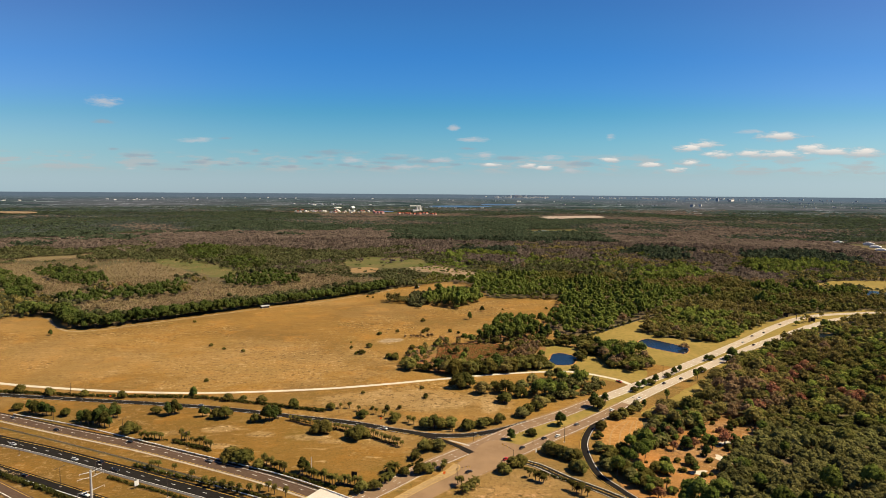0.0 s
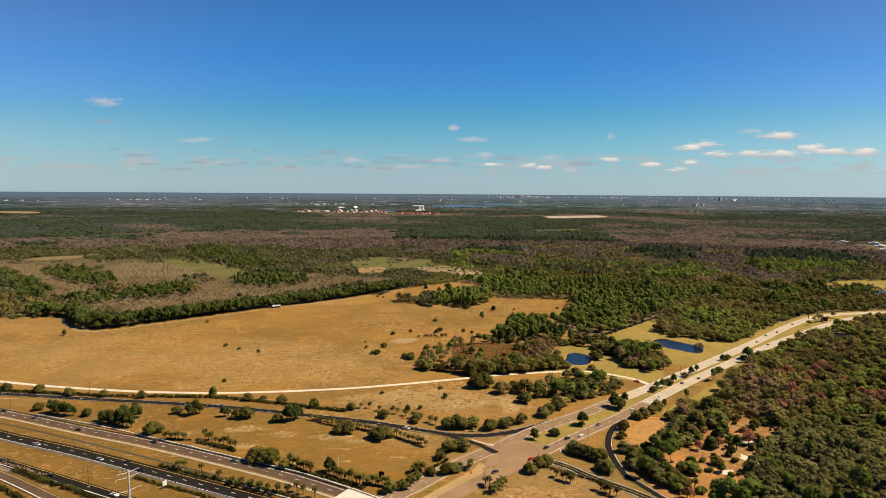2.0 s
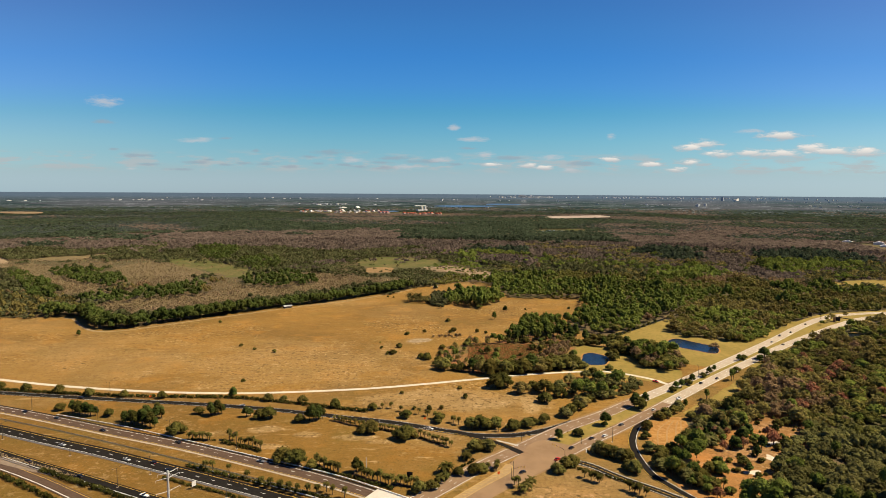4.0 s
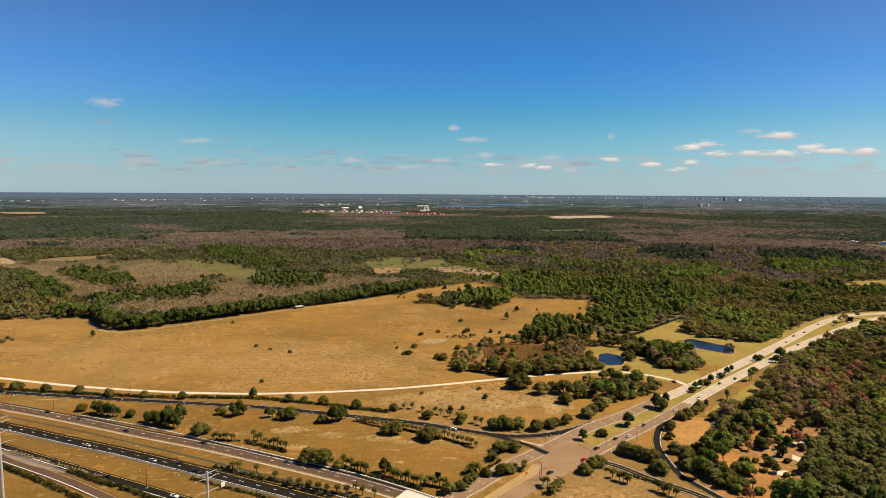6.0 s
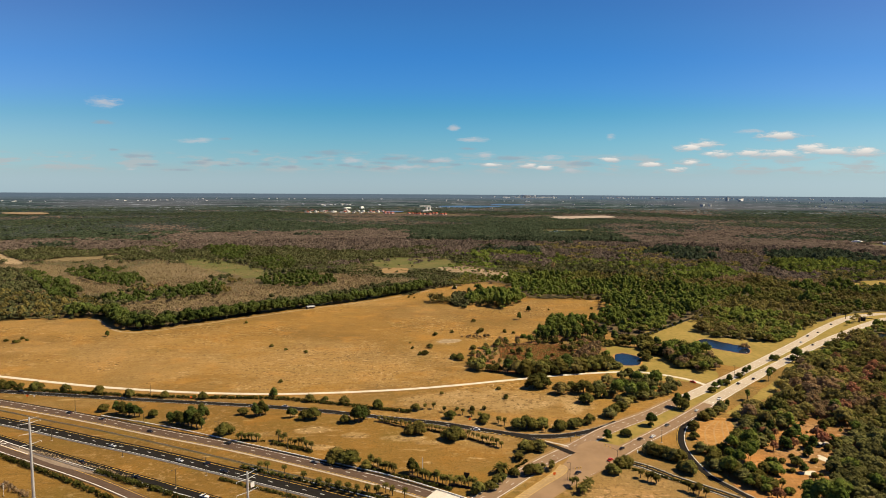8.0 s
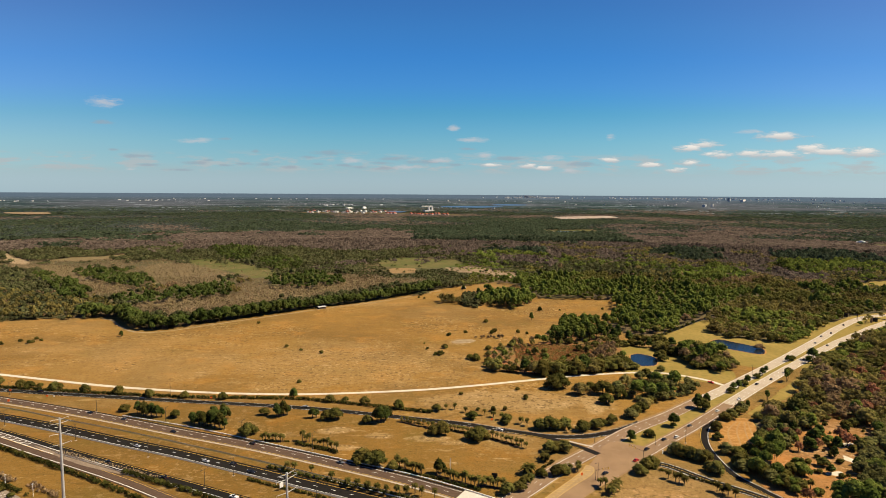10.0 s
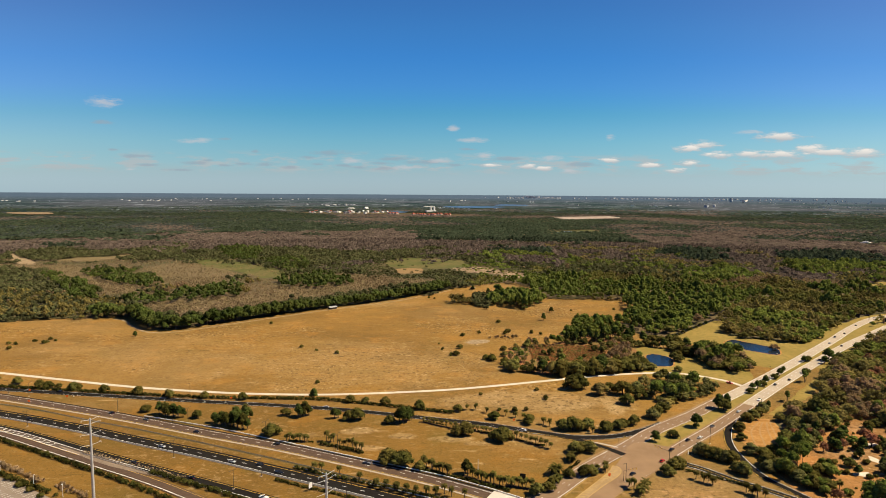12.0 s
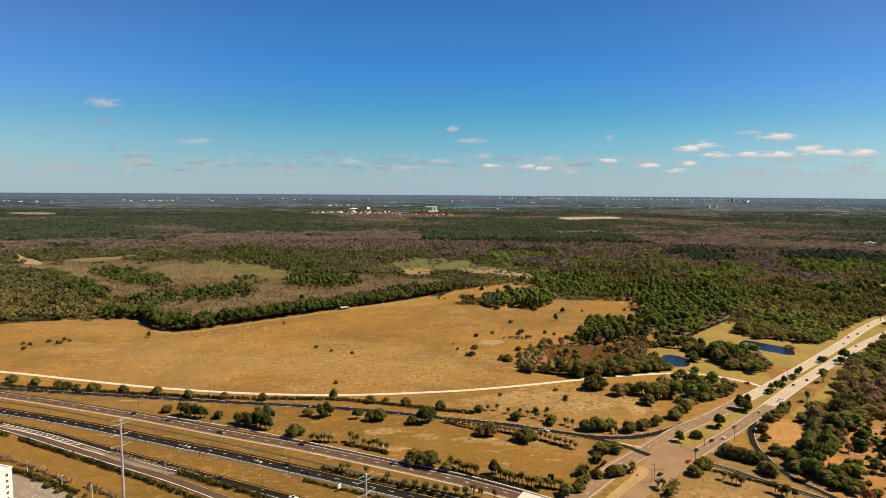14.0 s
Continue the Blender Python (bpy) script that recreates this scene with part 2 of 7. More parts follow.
    c = mix(t, calc(t, "MULTIPLY", calc(t, "ADD", 0.06 * fleck, calc(t, "MULTIPLY", calc(t, "MULTIPLY", bare, ramp(t, noise_at(t, drawn, 0.03, 4.0, 0.6), 0.42, 0.60)), 0.9)), ramp(t, noise_at(t, coarse, 0.42, 3.0, 0.7), 0.575, 0.625)), c, tuple(1.05 * x for x in pale))
    t.links.new(c, b.inputs["Base Color"])
    b.inputs["Roughness"].default_value, b.inputs["Specular IOR Level"].default_value = 0.95, 0.1
    bn = node(t, "ShaderNodeBump", [("Height", tufts), ("Distance", 0.5), ("Strength", 0.7)])
    t.links.new(bn.outputs[0], b.inputs["Normal"])
    return m


def foliage(name, colours, through_leaf=0.35, spread=0.55):
    """Leaves: a tone for each crown, finer mottling and a change from spray to spray; light comes through them."""
    m = bpy.data.materials.new(name)
    m.use_nodes = True
    t = m.node_tree
    t.nodes.clear()
    geo = node(t, "ShaderNodeNewGeometry")
    at = geo.outputs["Position"]
    level = node(t, "ShaderNodeVectorMath", [(0, at), (1, (1.0, 1.0, 0.15))], operation="MULTIPLY").outputs[0]
    cell = node(t, "ShaderNodeTexVoronoi", [("Vector", level), ("Scale", 0.105)]).outputs["Color"]
    part_of = node(t, "ShaderNodeSeparateXYZ", [(0, cell)])
    c = mix(t, part_of.outputs[0], colours[0], colours[1])
    c = mix(t, ramp(t, noise_at(t, at, 0.3, 3.0), 0.45, 0.65), c, colours[2])
    value = calc(t, "ADD", calc(t, "MULTIPLY", part_of.outputs[1], spread), 1.0 - spread / 2 - 0.2)
    value = calc(t, "ADD", value, calc(t, "MULTIPLY", geo.outputs["Random Per Island"], 0.22))
    wide = noise_at(t, level, 0.006, 4.0, 0.6)
    value = calc(t, "ADD", value, calc(t, "MULTIPLY", calc(t, "SUBTRACT", wide, 0.5), 0.9))
    value = calc(t, "ADD", value, calc(t, "MULTIPLY", calc(t, "SUBTRACT", noise_at(t, level, 0.024, 3.0, 0.6), 0.5), 1.1))
    value = calc(t, "MAXIMUM", value, 0.3)
    hue = calc(t, "ADD", 0.5, calc(t, "MULTIPLY", calc(t, "SUBTRACT", noise_at(t, level, 0.011, 3.0), 0.5), 0.045))
    c = node(t, "ShaderNodeHueSaturation", [("Hue", hue), ("Value", value), ("Color", c)]).outputs[0]
    a = node(t, "ShaderNodeBsdfDiffuse", [("Color", c)])
    b = node(t, "ShaderNodeBsdfTranslucent", [("Color", c)])
    both = node(t, "ShaderNodeMixShader", [(0, 0.62 * through_leaf), (1, a.outputs[0]), (2, b.outputs[0])])
    t.links.new(both.outputs[0], node(t, "ShaderNodeOutputMaterial").inputs[0])
    return m


GRASS = grass_surface("dry grass", (0.234, 0.127, 0.028), (0.168, 0.094, 0.022), (0.375, 0.252, 0.116), (0.152, 0.099, 0.022),
                      [(-20, 486, 85, 34, 1.0), (8, 476, 30, 14, 1.0), (-50, 499, 26, 9, 0.9), (36, 472, 10, 16, 1.0), (-175, 590, 165, 105, 0.72), (-390, 640, 150, 60, 0.35), (-190, 915, 60, 22, 0.5), (-60, 683, 16, 16, 1.0), (37, 475, 8, 26, 1.0), (42, 336, 34, 26, 0.95), (-560, 640, 120, 14, 0.5)])
ROADSIDE = grass_surface("rough roadside grass", (0.182, 0.099, 0.020), (0.145, 0.080, 0.016), (0.470, 0.330, 0.170), (0.108, 0.080, 0.015), [(-159, 420, 15, 7, 0.9), (-128, 412, 13, 6, 0.9), (-90, 407, 18, 6, 0.85), (-74, 400, 11, 5, 0.8), (-146, 392, 14, 6, 0.9), (-178, 388, 14, 8, 0.7), (-195, 412, 16, 7, 0.6)], 0.35)
VERGE = grass_surface("olive verge grass", (0.214, 0.120, 0.029), (0.144, 0.092, 0.023), (0.408, 0.250, 0.120), (0.106, 0.087, 0.016), [(30, 328, 22, 14, 0.8), (66, 345, 16, 8, 0.6), (128, 455, 14, 10, 0.7)])
SCRUB = grass_surface("orange-brown scrub ground", (0.300, 0.142, 0.042), (0.215, 0.108, 0.036), (0.45, 0.30, 0.16), (0.120, 0.092, 0.026), [(170, 385, 18, 14, 0.7), (205, 430, 16, 12, 0.7)])
LITTER = surface("forest litter", [(0.111, 0.078, 0.036), (0.065, 0.065, 0.023), (0.128, 0.092, 0.055)], 0.01, 8.0, 0.95)
LAWN = surface("green-tan lawn", [(0.205, 0.148, 0.036), (0.262, 0.182, 0.050), (0.165, 0.130, 0.030)], 0.02, 10.0, 0.95)
SAND = surface("white sand", [(0.514, 0.464, 0.369), (0.457, 0.389, 0.289), (0.557, 0.524, 0.450)], 0.1, 6.0, 0.95)
PALESOIL = surface("pale sandy soil", [(0.27, 0.190, 0.105), (0.205, 0.145, 0.075), (0.34, 0.26, 0.165)], 0.04, 5.0, 0.95)
DIRT = surface("orange dirt", [(0.325, 0.160, 0.040), (0.255, 0.122, 0.032), (0.39, 0.225, 0.085)], 0.05, 6.0, 0.95)
MARSH = surface("marsh ground", [(0.136, 0.099, 0.048), (0.116, 0.088, 0.037), (0.163, 0.116, 0.061)], 0.02, 8.0, 0.95)
MEADOW = surface("green meadow", [(0.082, 0.090, 0.022), (0.138, 0.108, 0.042), (0.068, 0.074, 0.018)], 0.014, 9.0, 0.95)
ASPHALT = surface("dark asphalt", [(0.0155, 0.0135, 0.012), (0.019, 0.0165, 0.0145), (0.013, 0.0115, 0.0105)], 0.05, 12.0, 0.95, gloss=0.02)
WORN = surface("worn brown asphalt", [(0.205, 0.132, 0.078), (0.178, 0.114, 0.067), (0.228, 0.150, 0.093)], 0.06, 12.0, 0.9)
CONCRETE = surface("pale concrete", [(0.375, 0.308, 0.232), (0.325, 0.264, 0.197), (0.425, 0.360, 0.280)], 0.06, 12.0, 0.9)
WHITE = surface("white paint", [(0.75, 0.74, 0.70), (0.68, 0.66, 0.62)], 0.3, 6.0, 0.7)
YELLOW = surface("yellow paint", [(0.60, 0.38, 0.06), (0.52, 0.33, 0.06)], 0.3, 6.0, 0.7)
BARK = surface("bark", [(0.109, 0.082, 0.061), (0.075, 0.058, 0.044)], 0.8, 5.0, 0.95)
OAK = foliage("oak leaves", [(0.118, 0.116, 0.029), (0.160, 0.138, 0.036), (0.096, 0.094, 0.025)], 0.42, 0.5)
PINE = foliage("pine needles", [(0.108, 0.140, 0.026), (0.150, 0.164, 0.034), (0.084, 0.108, 0.022)], 0.42, 0.5)
LUSH = foliage("bright green leaves", [(0.140, 0.172, 0.032), (0.200, 0.205, 0.042), (0.110, 0.138, 0.027)], 0.45)
DARKPINE = foliage("dark pine needles", [(0.055, 0.076, 0.017), (0.078, 0.090, 0.022), (0.042, 0.056, 0.014)], 0.28)
# far twigs and needles: distance haze is mixed into both leaf colours
FARBARE = foliage("haze-tinted far twigs", [(0.134, 0.099, 0.078), (0.110, 0.087, 0.069), (0.096, 0.074, 0.059)], 0.35, 0.75)
FARPINE = foliage("haze-tinted far pine needles", [(0.042, 0.058, 0.033), (0.056, 0.068, 0.039), (0.036, 0.048, 0.030)], 0.4, 0.75)
BARE = foliage("bare twigs", [(0.300, 0.198, 0.106), (0.256, 0.174, 0.092), (0.212, 0.146, 0.076)], 0.8, 0.35)
PALE = foliage("pale marsh twigs", [(0.300, 0.216, 0.134), (0.256, 0.192, 0.108), (0.212, 0.168, 0.080)], 0.4, 0.4)
DULL = foliage("brown-olive winter leaves", [(0.252, 0.200, 0.064), (0.208, 0.174, 0.051), (0.178, 0.146, 0.050)], 0.7, 0.45)
OLIVE = foliage("olive oak leaves", [(0.097, 0.086, 0.020), (0.130, 0.103, 0.026), (0.074, 0.066, 0.016)], 0.34)
DARKOAK = foliage("dark oak leaves", [(0.060, 0.060, 0.014), (0.084, 0.074, 0.018), (0.044, 0.044, 0.011)], 0.25)
LIVEOAK = foliage("dusty live oak leaves", [(0.132, 0.128, 0.040), (0.168, 0.152, 0.052), (0.106, 0.102, 0.034)], 0.45, 0.4)
DIM = foliage("dusky olive leaves", [(0.066, 0.072, 0.027), (0.096, 0.090, 0.040), (0.052, 0.056, 0.024)], 0.34, 0.85)
RUST = foliage("rusty marsh plants", [(0.265, 0.098, 0.040), (0.205, 0.110, 0.038), (0.112, 0.104, 0.030)], 0.45, 0.25)
RED = foliage("red maple buds", [(0.330, 0.140, 0.076), (0.270, 0.146, 0.074), (0.300, 0.118, 0.066)], 0.5)
# farthest woods: greyed and blued in the leaf colour to stand for haze
FAR = foliage("haze-tinted mixed woods", [(0.042, 0.056, 0.047), (0.060, 0.064, 0.054), (0.037, 0.049, 0.042)], 0.35, 0.65)
HEDGE = foliage("hedge leaves", [(0.058, 0.061, 0.014), (0.078, 0.069, 0.016), (0.041, 0.042, 0.011)], 0.4)
PALM = foliage("palm fronds", [(0.084, 0.076, 0.017), (0.118, 0.096, 0.026), (0.068, 0.060, 0.015)], 0.4)
BROWN = surface("brown highway asphalt", [(0.085, 0.053, 0.035), (0.071, 0.045, 0.031), (0.099, 0.065, 0.044)], 0.06, 12.0, 0.9)
RAIL = surface("weathered guardrail steel", [(0.27, 0.26, 0.24), (0.22, 0.21, 0.20)], 0.4, 5.0, 0.6, metal=0.2)
STEEL = surface("galvanised steel", [(0.50, 0.50, 0.49), (0.42, 0.42, 0.42)], 0.4, 5.0, 0.5, metal=0.3)


def pond_surface():
    m = surface("pond water", [(0.008, 0.016, 0.028), (0.013, 0.020, 0.028)], 0.05, 10.0, 0.10, 0.35)
    m.node_tree.nodes["Principled BSDF"].inputs["Specular IOR Level"].default_value = 0.14
    return m


WATER = pond_surface()


# ---- mesh helpers ----
def part(name, data, material, parent=None, label=""):
    """Links a bmesh, or (vertices, faces), as one mesh object."""
    me = bpy.data.meshes.new(name)
    if isinstance(data, bmesh.types.BMesh):
        data.to_mesh(me)
        data.free()
    else:
        me.from_pydata([tuple(p) for p in data[0]], [], [tuple(f) for f in data[1]])
    me.materials.append(material)
    ob = new(name, me)
    if parent:
        ob.parent = parent
    return tagged(ob, label)


def big_mesh(name, verts, size, material):
    """A mesh of loose faces with size corners each, from an array of corners."""
    me = bpy.data.meshes.new(name)
    n = len(verts)
    me.vertices.add(n)
    me.vertices.foreach_set("co", np.ascontiguousarray(verts, dtype=np.float32).ravel())
    me.loops.add(n)
    me.loops.foreach_set("vertex_index", np.arange(n, dtype=np.int32))
    me.polygons.add(n // size)
    me.polygons.foreach_set("loop_start", np.arange(0, n, size, dtype=np.int32))
    me.update(calc_edges=True)
    me.materials.append(material)
    return new(name, me)


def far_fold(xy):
    """Land beyond 3.5 km is fitted to the camera's view: drawn in, shrunk and raised along sight lines from the middle
    of its path, so that all of it lies within 4.9 km. Returns places, heights, sizes.
    """
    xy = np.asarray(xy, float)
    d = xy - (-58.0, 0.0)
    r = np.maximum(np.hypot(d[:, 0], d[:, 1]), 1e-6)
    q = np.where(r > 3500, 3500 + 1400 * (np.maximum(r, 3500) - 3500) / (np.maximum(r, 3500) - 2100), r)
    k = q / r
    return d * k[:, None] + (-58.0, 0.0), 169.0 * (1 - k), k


def spline(points, step=6.0, closed=False):
    """A smooth line through the points, as an array of places about step apart."""
    p = np.array(points, float)
    n = len(p)
    out = []
    for i in range(n if closed else n - 1):
        a, b, c, d = (p[(i + k) % n] if closed else p[min(max(i + k, 0), n - 1)] for k in (-1, 0, 1, 2))
        m = max(1, int(np.hypot(*(c - b)) / step))
        for s in np.arange(m) / m:
            out.append(0.5 * (2 * b + (c - a) * s + (2 * a - 5 * b + 4 * c - d) * s ** 2 + (3 * b - a - 3 * c + d) * s ** 3))
    if not closed:
        out.append(p[-1])
    return np.array(out)


def normals_of(line):
    t = np.gradient(line, axis=0)
    t /= np.maximum(np.hypot(t[:, 0], t[:, 1]), 1e-9)[:, None]
    return np.stack([-t[:, 1], t[:, 0]], 1)


def ribbon(line, left, right, z, thick=0.0):
    """A strip along a line, from left to right of it (metres, left positive); left and right may be arrays."""
    nn = normals_of(line)
    l = line + nn * np.broadcast_to(left, len(line))[:, None]
    r = line + nn * np.broadcast_to(right, len(line))[:, None]
    n = len(line)
    v = [(x, y, z) for x, y in l] + [(x, y, z) for x, y in r]
    f = [(i, n + i, n + i + 1, i + 1) for i in range(n - 1)]
    if thick:
        v += [(x, y, z - thick) for x, y in l] + [(x, y, z - thick) for x, y in r]
        f += [(2 * n + i, i, i + 1, 2 * n + i + 1) for i in range(n - 1)] + [(n + i, 3 * n + i, 3 * n + i + 1, n + i + 1) for i in range(n - 1)]
    return v, f


def sheet(name, points, material, z, label, category, ragged=2.0, step=5.0, grow=0.0):
    """A flat piece of land with a wavering edge."""
    line = spline(points, step, True)
    nn = normals_of(line)
    nxt = np.roll(line, -1, 0)
    line = line + nn * (grow if (line[:, 0] * nxt[:, 1] - nxt[:, 0] * line[:, 1]).sum() < 0 else -grow)
    line = line + nn * np.array([noise.noise((x * 0.05, y * 0.05, 3.3)) * ragged + noise.noise((x * 0.3, y * 0.3, 1.3)) * 0.5 * ragged for x, y in line])[:, None]
    bm = bmesh.new()
    f = bm.faces.new([bm.verts.new((x, y, z)) for x, y in line])
    bmesh.ops.triangulate(bm, faces=[f])
    bm.normal_update()
    if sum(g.normal.z for g in bm.faces) < 0:
        bmesh.ops.reverse_faces(bm, faces=bm.faces)
    return tagged(part(name, bm, material), label, category, kind="structure")


def inside(xy, poly):
    """Which of the places lie in the polygon."""
    p = np.array(poly, float)
    x, y = xy[:, 0], xy[:, 1]
    r = np.zeros(len(xy), bool)
    for (ax, ay), (bx, by) in zip(p, np.roll(p, -1, 0)):
        hit = ((ay > y) != (by > y)) & (x < (bx - ax) * (y - ay) / ((by - ay) if by != ay else 1e-9) + ax)
        r ^= hit
    return r


def near_line(xy, line, reach):
    """Which places lie within reach of a line."""
    best = np.full(len(xy), 1e9)
    for a, b in zip(line[:-1], line[1:]):
        d = b - a
        s = np.clip(((xy - a) @ d) / max(d @ d, 1e-9), 0, 1)
        q = xy - a - s[:, None] * d
        best = np.minimum(best, np.hypot(q[:, 0], q[:, 1]))
    return best < reach


# ---- the plan ----
PASTURE = [(-1100, 180), (-1150, 650), (-900, 720), (-674, 761), (-621, 786), (-572, 787), (-536, 800), (-512, 794), (-470, 745), (-445, 724), (-424, 727),
           (-388, 760), (-312, 831), (-250, 887), (-187, 937), (-131, 995), (-118, 985), (-99, 1029), (-72, 1066), (-45, 1093), (20, 1138), (44, 1110), (56, 1060), (64, 1017), (80, 965), (185, 961), (167, 839),
           (123, 772), (150, 706), (230, 690), (262, 615), (160, 505), (80, 425), (30, 372), (-30, 310), (-90, 180)]
EAST_VERGE = [(-60, 250), (20, 350), (100, 425), (200, 525), (285, 604), (293, 607), (259, 561), (225, 513), (200, 480), (162, 455), (150, 440), (135, 410), (128, 390), (112, 372), (104, 350), (112, 325), (150, 260)]
LAWN_NORTH = [(172, 712), (205, 750), (236, 776), (258, 797), (281, 798), (247, 738), (253, 711), (279, 700), (304, 688), (318, 684), (377, 741), (435, 794), (440, 770), (353, 700), (262, 606), (231, 590), (205, 615), (212, 644), (192, 680)]
LAWN_POND = [(100, 668), (132, 662), (158, 631), (163, 600), (190, 575), (178, 546), (164, 540), (146, 551), (128, 545), (99, 565), (91, 608)]
MARSH_WEST = [(-1058, 1363), (-935, 1369), (-766, 1190), (-572, 1042), (-623, 993), (-676, 1020), (-807, 1149), (-920, 1270)]
MARSH_MID = [(-748, 1378), (-670, 1420), (-500, 1220), (-512, 1139), (-573, 1024), (-640, 1110)]
MARSH_EAST = [(-539, 872), (-524, 943), (-417, 985), (-393, 1061), (-314, 1209), (-200, 1197), (-109, 1162), (-197, 1081), (-287, 950), (-377, 877), (-446, 814), (-496, 828)]
MEADOW_WEST = [(-700, 1480), (-660, 1540), (-520, 1390), (-435, 1290), (-420, 1215), (-460, 1200), (-540, 1290), (-625, 1370)]
MEADOW_MID = [(-241, 1480), (-185, 1578), (-39, 1520), (-30, 1400), (-120, 1360), (-210, 1375)]
SANDY_FIELD = [(-77, 1376), (-38, 1400), (-5, 1385), (30, 1345), (60, 1300), (82, 1262), (50, 1204), (25, 1236), (0, 1284), (-55, 1300)]
SANDY_STRIP = [(-204, 1331), (-181, 1362), (-146, 1358), (-142, 1290), (-173, 1270), (-196, 1280)]
WETLAND = [(-22, 567), (-34, 598), (-30, 640), (-6, 668), (34, 682), (52, 730), (91, 800), (122, 774), (117, 698), (111, 640), (98, 590), (85, 571), (41, 562), (10, 558)]
SAND_YARD = [(-1227, 1585), (-1237, 1614), (-1158, 1520), (-1121, 1496), (-1056, 1426), (-1030, 1383), (-1064, 1392), (-1124, 1446)]
WEST_FIELD = [(-1031, 1464), (-1015, 1530), (-961, 1561), (-925, 1621), (-894, 1608), (-891, 1538), (-926, 1471), (-965, 1444)]
COPSE = [(-56, 912), (-35, 880), (-22, 908), (11, 893), (21, 868), (41, 900), (62, 940), (62, 1005), (12, 1018), (-46, 985)]
COPSE_BUSH = [(-88, 920), (-56, 912), (-54, 950), (-84, 950)]
GROVE = [(76, 512), (98, 545), (127, 545), (146, 522), (127, 501), (98, 483), (78, 483)]
POND_GROVE = [(160, 640), (188, 652), (206, 636), (216, 600), (186, 558), (164, 583)]
POND_LONG = [(226, 688), (241, 701), (252, 689), (262, 676), (271, 662), (265, 644), (257, 635), (243, 646), (232, 658), (225, 672)]
POND_ROUND = [(112, 614), (117, 630), (125, 635), (133, 629), (138, 620), (136, 606), (128, 590), (115, 589), (107, 594)]
POND_EAST = [(436, 713), (462, 734), (480, 732), (473, 708), (445, 702)]
POND_FAR = [(725, 1061), (761, 1070), (790, 1040), (750, 1000), (708, 1003)]
EAST_FIELD = [(680, 1130), (800, 1200), (1000, 1180), (950, 1090), (800, 1060), (760, 1090)]
ORANGE_LOT = [(112, 431), (135, 446), (150, 448), (147, 425), (132, 398), (119, 385), (108, 385)]
CLEARING = [(114, 341), (118, 364), (147, 391), (187, 430), (211, 447), (229, 449), (226, 420), (191, 388), (171, 357), (146, 332), (122, 312), (112, 322)]

# stands of one kind of tree
DARK_STANDS = [[(-754, 1776), (-688, 1825), (-616, 1724), (-538, 1458), (-580, 1435), (-679, 1586)], [(-536, 1479), (-498, 1539), (-431, 1498), (-373, 1283), (-427, 1264), (-484, 1345)], [(-418, 1131), (-385, 1190), (-350, 1250), (-255, 1105), (-316, 1058), (-385, 1050)], [(-920, 1212), (-885, 1214), (-673, 999), (-624, 929), (-651, 915), (-785, 1060)], [(-848, 1239), (-837, 1300), (-673, 1210), (-585, 1069), (-605, 1030), (-715, 1098)], [(-590, 892), (-566, 945), (-511, 990), (-488, 1070), (-445, 1064), (-415, 965), (-483, 910), (-523, 885)]]
PINE_STANDS = [[(46, 1785), (209, 1808), (209, 1599), (101, 1607), (44, 1671)], [(841, 1703), (1085, 1834), (1071, 1545), (895, 1385), (690, 1255), (675, 1367)], [(430, 1348), (565, 1369), (590, 1265), (470, 1155), (360, 1150)], [(580, 1772), (658, 1747), (648, 1544), (554, 1500), (513, 1583)]]
BARE_STANDS = [[(32, 1618), (100, 1597), (201, 1489), (178, 1404), (62, 1490)], [(734, 1713), (768, 1621), (727, 1484), (662, 1410), (628, 1479)], [(668, 1395), (726, 1398), (673, 1158), (603, 1066), (582, 1088), (606, 1236)], [(-912, 1934), (-791, 1981), (-689, 2157), (-521, 2318), (-425, 1897), (-590, 1818), (-760, 1820), (-788, 1631)]]
OLIVE_STANDS = [[(84, 1430), (245, 1479), (370, 1498), (292, 1168), (198, 1241), (98, 1249)], [(409, 972), (432, 938), (400, 892), (382, 920)]]

TREELINE = spline([(-560, 815), (-512, 800), (-478, 762), (-446, 732), (-424, 735), (-388, 768), (-312, 839), (-250, 895), (-187, 945), (-131, 1010), (-95, 1060)], 8.0)
TRACK = spline([(-900, 640), (-700, 600), (-528, 558), (-446, 536), (-371, 516), (-297, 503), (-239, 498), (-182, 499), (-106, 510), (-56, 523), (-3, 540), (53, 557), (109, 567), (134, 562), (158, 545), (168, 529)])
FRONTAGE = spline([(-900, 575), (-700, 540), (-493, 509), (-387, 493), (-289, 479), (-233, 472), (-173, 462), (-107, 445), (-66, 434), (-28, 419), (-6, 412), (15, 412), (34, 418), (50, 427), (66, 438)], 4.0)
HIGHWAY_A = spline([(-900, 622), (-700, 563), (-482, 494), (-354, 450), (-263, 414), (-208, 393), (-162, 373), (-112, 350), (-92, 339.5), (-72, 328), (-40, 309), (0, 284), (80, 235)], 6.0)
HIGHWAY_B = spline([(-900, 585), (-700, 532), (-455, 456), (-373, 428), (-298, 398), (-254, 381), (-201, 358), (-160, 340), (-113, 319), (-30, 281), (60, 240)], 6.0)
HIGHWAY_C = spline([(-900, 595), (-700, 531), (-560, 480), (-436, 431), (-384, 410), (-331, 385), (-284, 363), (-242, 344), (-194, 322), (-100, 279), (0, 235)], 6.0)
RAMP_D = spline([(-900, 592), (-700, 527), (-560, 476), (-434, 425), (-397, 408), (-346, 382), (-312, 365), (-276, 347), (-244, 329), (-180, 290), (-120, 245)], 6.0)
